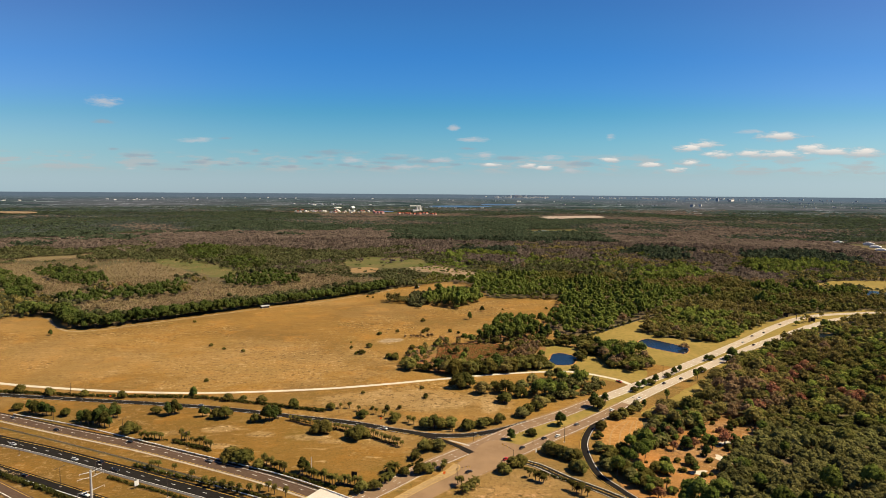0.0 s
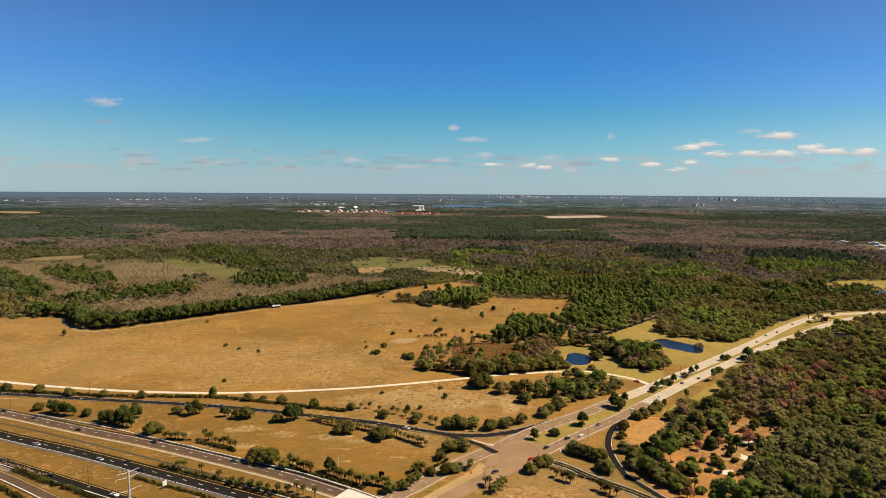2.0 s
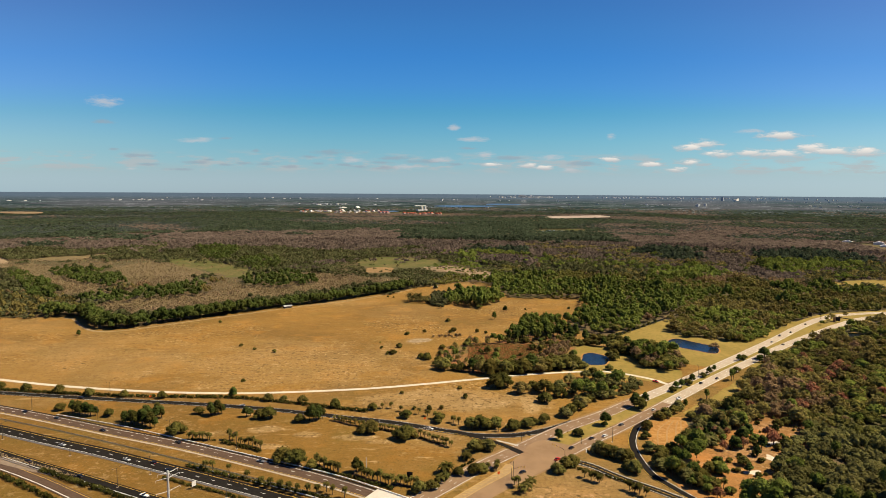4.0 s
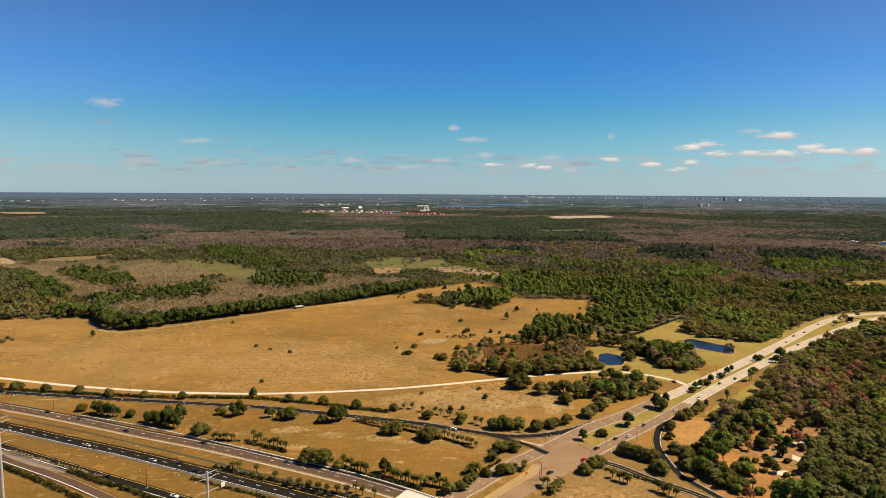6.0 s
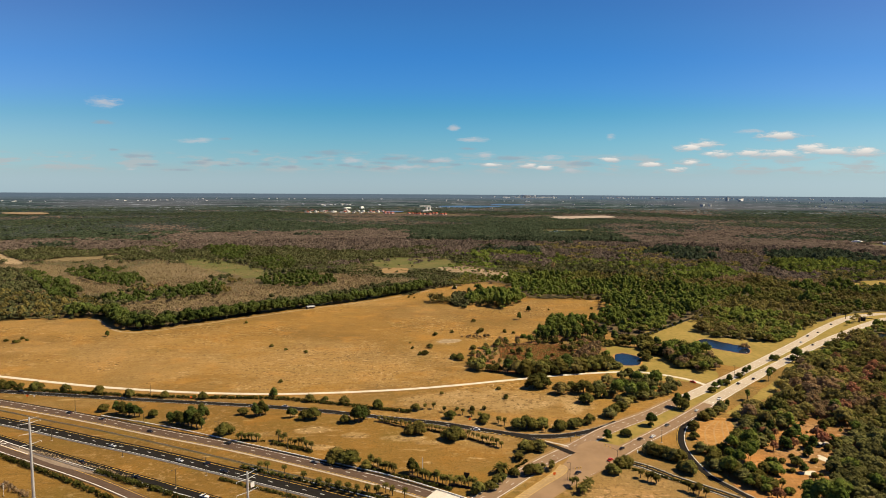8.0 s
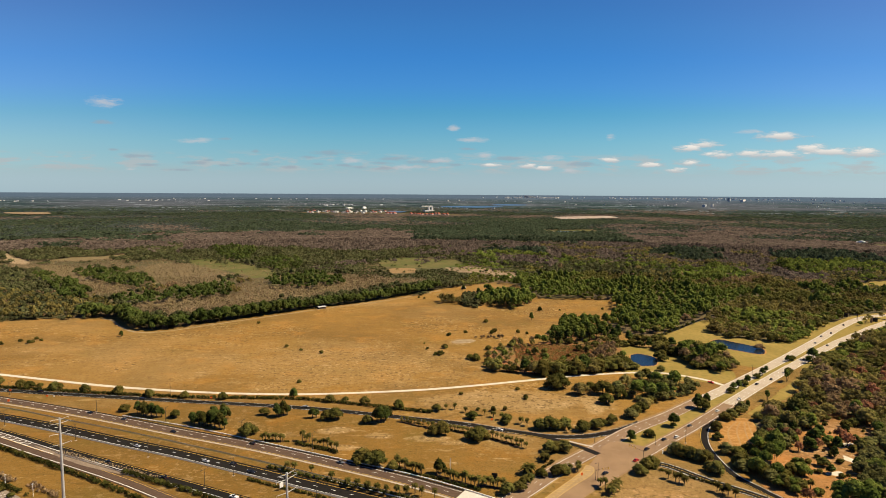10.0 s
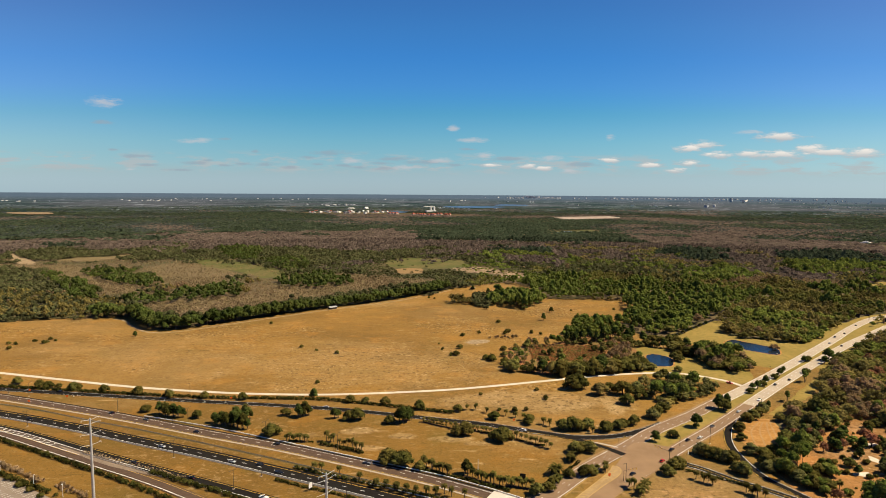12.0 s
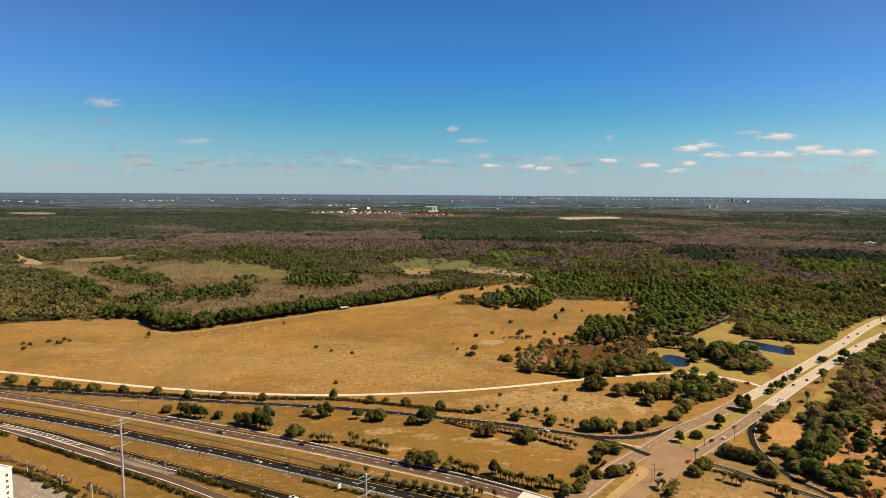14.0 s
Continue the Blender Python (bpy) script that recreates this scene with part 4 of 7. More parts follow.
    kind = np.where(hollow, np.where(n0 > 0.2, "dull", np.where(u < 0.85, "rust", "oak")), kind)
    kind = np.where(inside(xy, [(66, 600), (93, 600), (111, 664), (78, 660)]), "bare", kind)
    kind = np.where((kind == "bare") & (r < 1250) & ((RNG.uniform(0, 1, len(xy)) < 0.7) | (x > 150)) & ~mixed, "dull", kind)
    # from about 2.7 km out the woods take the haze-coloured foliage
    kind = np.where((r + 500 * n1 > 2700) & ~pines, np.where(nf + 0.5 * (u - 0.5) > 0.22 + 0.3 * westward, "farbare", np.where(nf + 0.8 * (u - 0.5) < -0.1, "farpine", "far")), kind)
    kind = np.where(((kind == "oak") | (kind == "pine")) & (x + 120 * n1 < -40) & (r > 640) & (r < 2300), "dim", kind)
    kind = np.where(inside(xy, COPSE_BUSH), "dull", kind)
    kind = np.where(inside(xy, WETLAND) & ~hollow & (y < 600) & (x < 10), "dull", kind)
    near_edge = 0.22 * bent + 0.78 * xy
    for name, stands in (("oak", OLIVE_STANDS), ("bare", BARE_STANDS), ("pine", PINE_STANDS), ("dpine", DARK_STANDS)):
        for outline in stands:
            kind = np.where(inside(near_edge, outline) & (u < (0.62 if name == "dpine" else 0.88)), name, kind)
    kind = np.where(inside(xy, GROVE) & (u > 0.15), "live", kind)
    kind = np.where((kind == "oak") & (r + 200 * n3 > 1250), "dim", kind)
    # nearer kinds also change to their haze-coloured versions with distance
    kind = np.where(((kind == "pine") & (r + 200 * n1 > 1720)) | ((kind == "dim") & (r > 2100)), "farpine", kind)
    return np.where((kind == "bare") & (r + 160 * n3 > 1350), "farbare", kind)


def plant_forest():
    heaps = {k: [] for k in LEAFS}
    trunks = []
    for low, high, gap, fine in LEVELS:
        shapes = {k: [crown_shape({"red": "bare", "far": "oak", "lush": "oak", "live": "oak", "dim": "oak", "dpine": "pine", "farbare": "oak", "farpine": "pine", "rust": "bush", "bush": "reed", "dull": "bare"}.get(k, k), max(fine, 4 if k in ("bush", "rust") else 2 if k == "live" else 1), RNG) for _ in range(7)] for k in LEAFS}
        n = int(2 * high / gap)
        gx, gy = np.meshgrid(np.arange(-n, n) * gap, np.arange(0, n) * gap)
        xy = np.stack([gx.ravel(), gy.ravel()], 1) + RNG.uniform(-0.48, 0.48, (gx.size, 2)) * gap
        r = np.hypot(xy[:, 0] + 58, xy[:, 1])
        ok = (r > low) & (r <= high) & (xy[:, 1] > 255) & (xy[:, 0] < 0.77 * xy[:, 1] + 30) & (xy[:, 0] > -0.77 * xy[:, 1] - 150)
        xy, r = xy[ok], r[ok]
        if low < 1600:
            clear = np.zeros(len(xy), bool)
            for poly in FIELDS:
                clear |= inside(xy, poly)
            scrub = RNG.uniform(0, 1, len(xy))
            away = np.hypot(xy[:, 0] + 58, xy[:, 1])[:, None]
            for poly, edge, share in ((MEADOW_WEST, 40, 0.20), (MEADOW_MID, 45, 0.08), (SANDY_FIELD, 34, 0.34), (SANDY_STRIP, 35, 0.15)):
                clear |= inside(xy * (1 + edge / away), poly)
                clear &= ~(inside(xy, poly) & (scrub < share))
            clear |= inside(xy * (1 + 26 / away), POND_EAST)
            for poly in WOODS:
                clear &= ~inside(xy, poly)
            for poly in (POND_ROUND, POND_LONG):
                clear |= inside(xy, poly)
            for line, reach in ((ARTERIAL_W, 13.5), (ARTERIAL_E, 13), (TRACK, 11), (LOOP_RAMP, 8), (SIDE_ROAD, 10), (CANAL, 4.5)):
                clear |= near_line(xy, line, reach)
            xy = xy[~clear]
            thin = inside(xy, WETLAND) & ~inside(xy, HOLLOW) & (xy[:, 1] < 660) & (RNG.uniform(0, 1, len(xy)) < 0.35)
            xy = np.concatenate([xy[~thin], thicken(low, high)])
        else:
            clear = (fbm(xy, 0.006, 8.0) < -0.75) | (RNG.uniform(0, 1, len(xy)) < (np.hypot(xy[:, 0] + 58, xy[:, 1]) - 5000) / 2600)
            for poly in FAR_FIELDS:
                clear |= inside(xy, poly)
            xy = xy[~clear]
        kind = kinds_at(xy)
        if low < 1300:
            kind[near_line(xy, TREELINE, 15)] = "dpine"
        if low < 1300:
            thick_xy, thick_kind = low_cover(low, high)
            xy, kind = np.concatenate([xy, thick_xy]), np.concatenate([kind, thick_kind])
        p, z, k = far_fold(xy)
        scrubland = inside(xy, [(-260, 1120), (-130, 1080), (20, 1140), (110, 1150), (120, 1300), (60, 1420), (-260, 1420)])
        rise = np.where(scrubland, 0.55, 1.0) * np.clip(1.0 + (0.6 if low > 800 else 0.45) * fbm(xy, 0.022, 41.0), 0.55, 1.6) if low < 3000 else np.ones(len(xy))
        for name in LEAFS:
            pick = np.nonzero(kind == name)[0]
            which = RNG.integers(0, 7, len(pick))
            for w in range(7):
                ids = pick[which == w]
                if not len(ids):
                    continue
                base = shapes[name][w]
                a = RNG.uniform(0, 2 * np.pi, len(ids))
                s = (0.8 + 0.75 * RNG.uniform(0, 1, len(ids)) ** 1.6) * k[ids] * (gap / 8.0 if low > 1000 else 1.0) ** 0.8
                s = s * np.where((p[ids, 0] < -120) & (p[ids, 1] > 860) & (p[ids, 1] < 1420) & (p[ids, 0] > -1100), 0.74 if name == "bush" else 0.9, 1.0)
                s = s * np.where((np.abs(p[ids, 0] - 40) < 75) & (p[ids, 1] > 548) & (p[ids, 1] < 690), 0.72 if name != "rust" else 0.5, 1.0)
                h = RNG.uniform(0.85, 1.2, len(ids)) * (s if low <= 1000 else s / (gap / 8.0) ** 0.8 * 1.05)
                h = h * (0.42 if low > 3000 else 0.52 if low > 2000 else 0.86 if low > 1000 else 1.0)
                if name == "rust":
                    h = h * 0.55
                if name in ("dull", "oak", "bare", "lush", "red") and low < 850:
                    s = s * np.where((p[ids, 0] > 160) & (p[ids, 1] > 420), 1.22, 1.0)
                if name == "live":
                    s, h = s * 0.8, h * 0.74
                if low == 850 and name in ("pine", "oak"):
                    s, h = s * 0.86, h * 0.95
                if name not in ("bush", "rust", "dpine"):
                    s, h = s * rise[ids] ** 0.4, h * rise[ids]
                c, d = np.cos(a) * s, np.sin(a) * s
                out = np.empty((len(ids), len(base), 3), np.float32)
                out[:, :, 0] = p[ids, 0][:, None] + base[:, 0] * c[:, None] - base[:, 1] * d[:, None]
                out[:, :, 1] = p[ids, 1][:, None] + base[:, 0] * d[:, None] + base[:, 1] * c[:, None]
                out[:, :, 2] = z[ids][:, None] + base[:, 2] * h[:, None]
                heaps[name].append(out.reshape(-1, 3))
                if low < 850 and name not in ("bush", "rust"):
                    for x, y, t in zip(p[ids, 0], p[ids, 1], h * (7.0 if "pine" in name else 4.0)):
                        ring = [(x + 0.2 * math.cos(q), y + 0.2 * math.sin(q)) for q in (0.5, 2.6, 4.7)]
                        for (ax, ay), (bx, by) in zip(ring, ring[1:] + ring[:1]):
                            trunks.append([(ax, ay, 0.0), (bx, by, 0.0), (x, y, t)])
    words = {"oak": ("oak_woods", "dense olive-green live oak woods"), "live": ("live_oak_woods", "dusty olive live oak thicket with close crowns"), "dpine": ("pine_belt", "dense dark pine belt along the pasture"), "dim": ("dusky_woods", "dusky olive-brown oak woods"), "farbare": ("far_bare_woods", "distant bare woods with haze painted into their brown"), "lush": ("leafy_trees", "fresh green broadleaf trees among dull oaks"), "farpine": ("far_pine_woods", "distant pine woods with haze painted into their green"), "pine": ("pine_woods", "dark green pine woods"),
             "bare": ("bare_woods", "leafless grey-brown winter woods"), "bush": ("marsh_shrubs", "pale tan leafless marsh shrubs"),
             "red": ("maple_trees", "reddish budding maples among bare trees"), "dull": ("mixed_woods", "brown-olive half-bare winter woods"), "rust": ("wetland_plants", "rusty brown low marsh plants"), "far": ("far_woods", "distant mixed woods with haze painted into their grey-green")}
    tagged(big_mesh("tree_trunks", np.array(trunks).reshape(-1, 3), 3, BARK), "slim grey-brown trunks under the woods' crowns", "woods", kind="stuff")
    for name, heap in heaps.items():
        if not heap:
            continue
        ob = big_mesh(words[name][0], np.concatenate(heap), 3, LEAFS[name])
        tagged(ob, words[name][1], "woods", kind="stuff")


def low_cover(low, high):
    """Close-grown marsh shrubs, and rusty plants in the wooded hollow."""
    n = 15000
    fen = RNG.uniform((-1150, 800), (-100, 1430), (n, 2))
    fen = fen[inside(fen, MARSH_WEST) | inside(fen, MARSH_MID) | inside(fen, MARSH_EAST)]
    wet = RNG.uniform((-36, 580), (116, 695), (5600, 2))
    wet = wet[inside(wet, HOLLOW)]
    xy = np.concatenate([fen, wet])
    kind = np.array(["bush"] * len(fen) + ["rust"] * len(wet), dtype="<U4")
    r = np.hypot(xy[:, 0] + 58, xy[:, 1])
    ok = (r > low) & (r <= high)
    return xy[ok], kind[ok]


HOLLOW = [(-6, 612), (28, 604), (62, 610), (76, 638), (74, 664), (34, 672), (-2, 664)]


def thicken(low, high):
    """The dense pine belt along the pasture's edge."""
    nn = normals_of(TREELINE)
    spots = [p + n * off for p, n in zip(TREELINE, nn) for off in (-2, 5, 12) for _ in range(2)]
    xy = np.array(spots) + RNG.uniform(-2.5, 2.5, (len(spots), 2))
    more = RNG.uniform((-40, 470), (240, 830), (1500, 2))
    grove = inside(more, GROVE) | inside(more, POND_GROVE) | (inside(more, WETLAND) & (RNG.uniform(0, 1, len(more)) < 0.03))
    more = more[grove & ~near_line(more, TRACK, 9) & ~inside(more, POND_ROUND) & ~inside(more, POND_LONG)]
    live = RNG.uniform((120, 255), (340, 440), (1000, 2))
    keep = (live[:, 0] > 150 + 0.55 * (live[:, 1] - 330)) & (live[:, 0] < 0.77 * live[:, 1] + 30) & ~inside(live, CLEARING) & ~near_line(live, LOOP_RAMP, 9)
    more = np.concatenate([more, live[keep & (live[:, 1] < 425)]])
    copse = RNG.uniform((-95, 860), (80, 1030), (520, 2))
    copse = copse[inside(copse, COPSE) | inside(copse, COPSE_BUSH)]
    xy = np.concatenate([xy, more, copse])
    r = np.hypot(xy[:, 0] + 58, xy[:, 1])
    return xy[(r > low) & (r <= high)]


plant_forest()


# ---- road details ----
def strip_along(line, at, half, z):
    """A painted line at a distance left of the road's middle."""
    return ribbon(line, at + half, at - half, z)


def arc_points(line, period, start=0.0):
    """Places and headings every period metres along a line."""
    seg = np.hypot(*np.diff(line, axis=0).T)
    run = np.concatenate([[0], np.cumsum(seg)])
    d = np.arange(start, run[-1] - period, period)
    x, y = np.interp(d, run, line[:, 0]), np.interp(d, run, line[:, 1])
    x2, y2 = np.interp(d + 0.5, run, line[:, 0]), np.interp(d + 0.5, run, line[:, 1])
    return x, y, np.arctan2(y2 - y, x2 - x)


def dashes(line, at, z, length=3.2, half=0.14, period=12.2):
    v, f = [], []
    for x, y, a in zip(*arc_points(line, period, 4.0)):
        c, s = math.cos(a), math.sin(a)
        x, y = x - s * at, y + c * at
        n = len(v)
        v += [(x + c * u - s * w, y + s * u + c * w, z) for u, w in ((0, -half), (length, -half), (length, half), (0, half))]
        f.append((n, n + 1, n + 2, n + 3))
    return v, f


def mark(parent, line, at, colour, z, half=0.13, label="painted edge line"):
    part("edge_line", strip_along(line, at, half, z), colour, parent, label)


for rd, line, outer, inner, z in ((highway_a, HIGHWAY_A, 4.0, -4.2, 0.25), (highway_b, HIGHWAY_B, 4.0, -4.0, 0.25)):
    part("lane_dashes", dashes(line, 0.2, z), WHITE, rd, "white lane dashes")
    mark(rd, line, outer, WHITE if rd == highway_a else YELLOW, z)
    mark(rd, line, inner, YELLOW if rd == highway_a else WHITE, z)
part("shoulder", ribbon(HIGHWAY_A, -5.0, -6.6, 0.262), CONCRETE, highway_a, "pale tan paved shoulder")
part("shoulder", ribbon(HIGHWAY_B, -4.5, -6.2, 0.262), surface("grey shoulder asphalt", [(0.13, 0.12, 0.115), (0.11, 0.10, 0.095)], 0.05, 10.0, 0.9), highway_b, "grey worn shoulder")
part("shoulder", ribbon(HIGHWAY_A, 6.3, 5.2, 0.262), ASPHALT, highway_a, "dark narrow shoulder")
mark(highway_c, HIGHWAY_C, -2.4, WHITE, 0.25, 0.2)
mark(highway_c, HIGHWAY_C, 3.2, YELLOW, 0.25)
mark(ramp_d, RAMP_D, 2.6, YELLOW, 0.28)
mark(ramp_d, RAMP_D, -3.0, WHITE, 0.28, 0.2)
part("lane_dashes", dashes(FRONTAGE[:-16], -0.2, 0.19, 2.6, 0.1, 18.0), WHITE, frontage, "white lane dashes")
mark(frontage, FRONTAGE, 3.1, WHITE, 0.19, 0.09)
mark(frontage, FRONTAGE, -3.1, WHITE, 0.19, 0.09)
mark(side_road, SIDE_ROAD, 2.9, WHITE, 0.2, 0.18)
mark(side_road, SIDE_ROAD, 0.0, YELLOW, 0.2)
mark(side_road, SIDE_ROAD, -2.9, WHITE, 0.2, 0.15)
mark(loop_ramp, LOOP_RAMP, 2.4, WHITE, 0.18, 0.16)
mark(loop_ramp, LOOP_RAMP, -2.4, YELLOW, 0.18, 0.14)
for rd, line, lanes, edges in ((approach_w, ARTERIAL_W[:cut_w + 1], (1.8, -1.8), (5.4, -5.0)), (approach_e, ARTERIAL_E[:cut_e + 1], (0.0,), (4.3, -4.3)),
                               (arterial_w, ARTERIAL_W[cut_w:], (1.8, -1.7), (5.2, -4.9)), (arterial_e, ARTERIAL_E[cut_e:], (1.6, -1.7), (4.7, -4.8))):
    for at in lanes:
        part("lane_dashes", dashes(line, at, 0.21, 2.8, 0.1), WHITE, rd, "white lane dashes")
    for at in edges:
        mark(rd, line, at, WHITE, 0.21)
TANLINE = surface("tan gravel edge", [(0.272, 0.177, 0.088), (0.231, 0.136, 0.061)], 0.1, 6.0, 0.95)
for rd, line, a, b in ((approach_w, ARTERIAL_W[:cut_w + 1], 8.0, 6.2), (approach_e, ARTERIAL_E[:cut_e + 1], 6.2, 5.0), (approach_e, ARTERIAL_E[:cut_e + 1], -5.0, -6.0),
                       (frontage, FRONTAGE[-36:], 5.0, 3.7)):
    part("gravel_edge", ribbon(line, a, b, 0.17), TANLINE, rd, "tan gravel and kerb edge")

# the grass between the carriageways
HALF_E = np.array([ARTERIAL_E[np.argmin(np.hypot(*(ARTERIAL_E - p).T))] for p in ARTERIAL_W])
mid_line = 0.5 * (ARTERIAL_W + HALF_E)
gap_half = np.maximum(0.5 * np.hypot(*(ARTERIAL_W - HALF_E).T) - 3.0, 0.5)
start = int(np.argmin(np.abs(ARTERIAL_W[:, 1] - 402)))
tagged(part("median", ribbon(mid_line[start:], gap_half[start:], -gap_half[start:], 0.15), LAWN), "green-tan mown grass median between carriageways", "median", kind="structure")

up = int(np.argmin(np.abs(ARTERIAL_W[:, 1] - 600)))
tagged(part("verge", ribbon(ARTERIAL_W[up:], 14.0, 5.5, 0.13), LAWN), "mown tan grass verge of the divided road", "verge", kind="structure")
up = int(np.argmin(np.abs(ARTERIAL_E[:, 1] - 590)))
tagged(part("verge", ribbon(ARTERIAL_E[up:], -6.0, -15.0, 0.13), LAWN), "mown tan grass verge of the divided road", "verge", kind="structure")

PAD_SURFACE = surface("pinkish worn asphalt", [(0.252, 0.160, 0.088), (0.205, 0.129, 0.071), (0.230, 0.148, 0.084)], 0.05, 5.0, 0.9)
sheet("junction", [(-26, 322), (-8, 343), (9, 366), (20, 384), (28, 398), (38, 404), (50, 398), (58, 391), (44, 372), (24, 353), (3, 333), (-10, 320)], PAD_SURFACE, 0.215,
      "broad pinkish-brown asphalt road junction", "junction", ragged=0.0, step=3.0)
BRANCH = spline([(-40, 423), (-22, 416), (-6, 407), (6, 398), (14, 390), (20, 383)], 2.0)
mouth = road("junction_mouth", BRANCH, 2.6, -2.4, ASPHALT, "black asphalt turning lane into the junction", 0.225)
FADED = surface("faded yellow paint", [(0.38, 0.25, 0.085), (0.33, 0.21, 0.07), (0.42, 0.29, 0.12)], 0.1, 6.0, 0.9)
island = sheet("traffic_island", [(-29, 320), (-13, 339), (3, 358), (8, 367), (12, 364), (9, 355), (-7, 338), (-22, 321)], surface("tan worn paint", [(0.30, 0.20, 0.095), (0.26, 0.17, 0.08), (0.34, 0.235, 0.12)], 0.1, 6.0, 0.9), 0.235,
               "striped tan and yellow painted traffic island", "traffic island", ragged=0.0, step=2.0)
sheet("island_grass", [(-30, 328), (-10, 352), (2, 366), (7, 367), (3, 360), (-14, 341), (-26, 326)], VERGE, 0.25, "tan grass on the traffic island", "verge", ragged=0.3, step=2.0)


def bars_across(points, count, length, half, turn, z):
    (ax, ay), (bx, by) = points
    v, f = [], []
    for i in range(count):
        s = (i + 0.5) / count
        x, y = ax + (bx - ax) * s, ay + (by - ay) * s
        c, d = math.cos(turn), math.sin(turn)
        n = len(v)
        v += [(x + c * u - d * w, y + d * u + c * w, z) for u, w in ((-length, -half), (length, -half), (length, half), (-length, half))]
        f.append((n, n + 1, n + 2, n + 3))
    return v, f


part("hatching", bars_across(((-24, 324), (8, 361)), 15, 2.3, 0.3, radians(5), 0.245), FADED, island, "faded yellow diagonal bars")
for kerb in ([(-29, 320), (-13, 339), (3, 358), (8, 366.5), (11.5, 364), (9, 355), (-7, 338), (-22, 321)], [(-30, 328), (-10, 352), (2, 366), (6, 368), (9, 367)]):
    part("edge_line", strip_along(spline(kerb, 2.0), 0.0, 0.22, 0.252), FADED, island, "faded yellow kerb line")
mark(mouth, BRANCH[:-4], -1.9, YELLOW, 0.232)
part("hatching", bars_across(((5, 403.5), (19, 395)), 8, 1.6, 0.25, radians(115), 0.24), WHITE, mouth, "white hatched paint")
part("gore_bars", bars_across(((-432, 427.6), (-356, 392.6)), 15, 1.7, 0.3, radians(15), 0.285), WHITE, highway_c, "white chevron bars in the gore")
part("gore_bars", bars_across(((-430.6, 429.1), (-354.6, 394.1)), 15, 0.9, 0.3, radians(75), 0.286), WHITE, highway_c, "white chevron bars in the gore")
part("gore_surface", ribbon(spline([(-434, 428), (-392, 411), (-352, 391), (-318, 374), (-286, 358)]), 2.2, -2.2, 0.275), surface("grey-brown gore asphalt", [(0.100, 0.074, 0.056), (0.082, 0.061, 0.047)], 0.06, 10.0, 0.9), highway_c, "grey gore area")
for at in (2.3, -2.3):
    part("gore_line", strip_along(spline([(-434, 428), (-392, 411), (-352, 391), (-330, 380)]), at, 0.2, 0.287), WHITE, highway_c, "white gore edge line")
bridge = road("bridge_deck", HIGHWAY_A[np.abs(HIGHWAY_A[:, 0] + 46) < 30], 6.8, -6.8, surface("bleached concrete", [(0.52, 0.47, 0.40), (0.46, 0.41, 0.35), (0.56, 0.52, 0.46)], 0.08, 8.0, 0.9), "bleached concrete bridge deck of the highway", 0.29)


lot_tracks = surface("pale wheel ruts", [(0.34, 0.205, 0.085), (0.30, 0.17, 0.065)], 0.1, 8.0, 0.95)
for off in (0.0, 6.0, 12.0, 16.0):
    rut = spline([(112 + off * 0.8, 388), (116 + off, 405 - off * 0.2), (124 + off, 425), (138 + off * 0.5, 442)], 2.0)
    tagged(part("wheel_track", ribbon(rut, 0.6, -0.6, 0.125), lot_tracks), "curving pale wheel rut in orange dirt", "wheel track", kind="structure")


# ---- guardrails and hedges ----
def guardrail(line, z, name, label, material, post_gap=2.0, tall=0.75, deep=0.3, wide=0.14):
    base = new(name)
    tagged(base, label, "guardrail", kind="structure")
    n = normals_of(line)
    v, f = [], []
    k = len(line)
    for off, h in ((0.0, tall - deep), (0.0, tall), (wide, tall), (wide, tall - deep)):
        v += [(x, y, z + h) for x, y in line + n * off]
    for a in range(4):
        b = (a + 1) % 4
        f += [(a * k + i, a * k + i + 1, b * k + i + 1, b * k + i) for i in range(k - 1)]
    part("rail", (v, f), material, base)
    v, f = [], []
    for x, y, a in zip(*arc_points(line, post_gap)):
        m = len(v)
        v += [(x + u * 0.09, y + w * 0.09, z + h) for h in (0, tall + 0.05) for u, w in ((-1, -1), (1, -1), (1, 1), (-1, 1))]
        f += [(m, m + 1, m + 5, m + 4), (m + 1, m + 2, m + 6, m + 5), (m + 2, m + 3, m + 7, m + 6), (m + 3, m, m + 4, m + 7), (m + 4, m + 5, m + 6, m + 7)]
    tagged(part("posts", (v, f), BARK, base), "many short dark posts", kind="stuff")
    return base


MEDIAN_MID = spline([(-900, 603), (-700, 548), (-468, 476), (-412, 458), (-357, 436), (-307, 417), (-252, 394), (-206, 374), (-173, 359), (-124, 337), (-60, 308)], 6.0)
guardrail(MEDIAN_MID, 0.1, "median_guardrail", "grey steel guardrail on dark posts in the median", RAIL, 2.6)
BARRIER_A = spline([(-322, 445), (-263, 424), (-212, 402), (-163, 380), (-109, 356), (-90, 346.5), (-70, 334.8), (-50, 322)], 5.0)
guardrail(BARRIER_A, 0.1, "roadside_barrier", "white roadside guardrail along the brown carriageway", WHITE, 3.0, 0.85, 0.45, 0.5)
guardrail(spline([(-331, 379.6), (-284, 357.6), (-242, 338.6), (-194, 316.6)], 5.0), 0.1, "ramp_guardrail", "grey steel guardrail between carriageway and ramp", STEEL, 3.0)
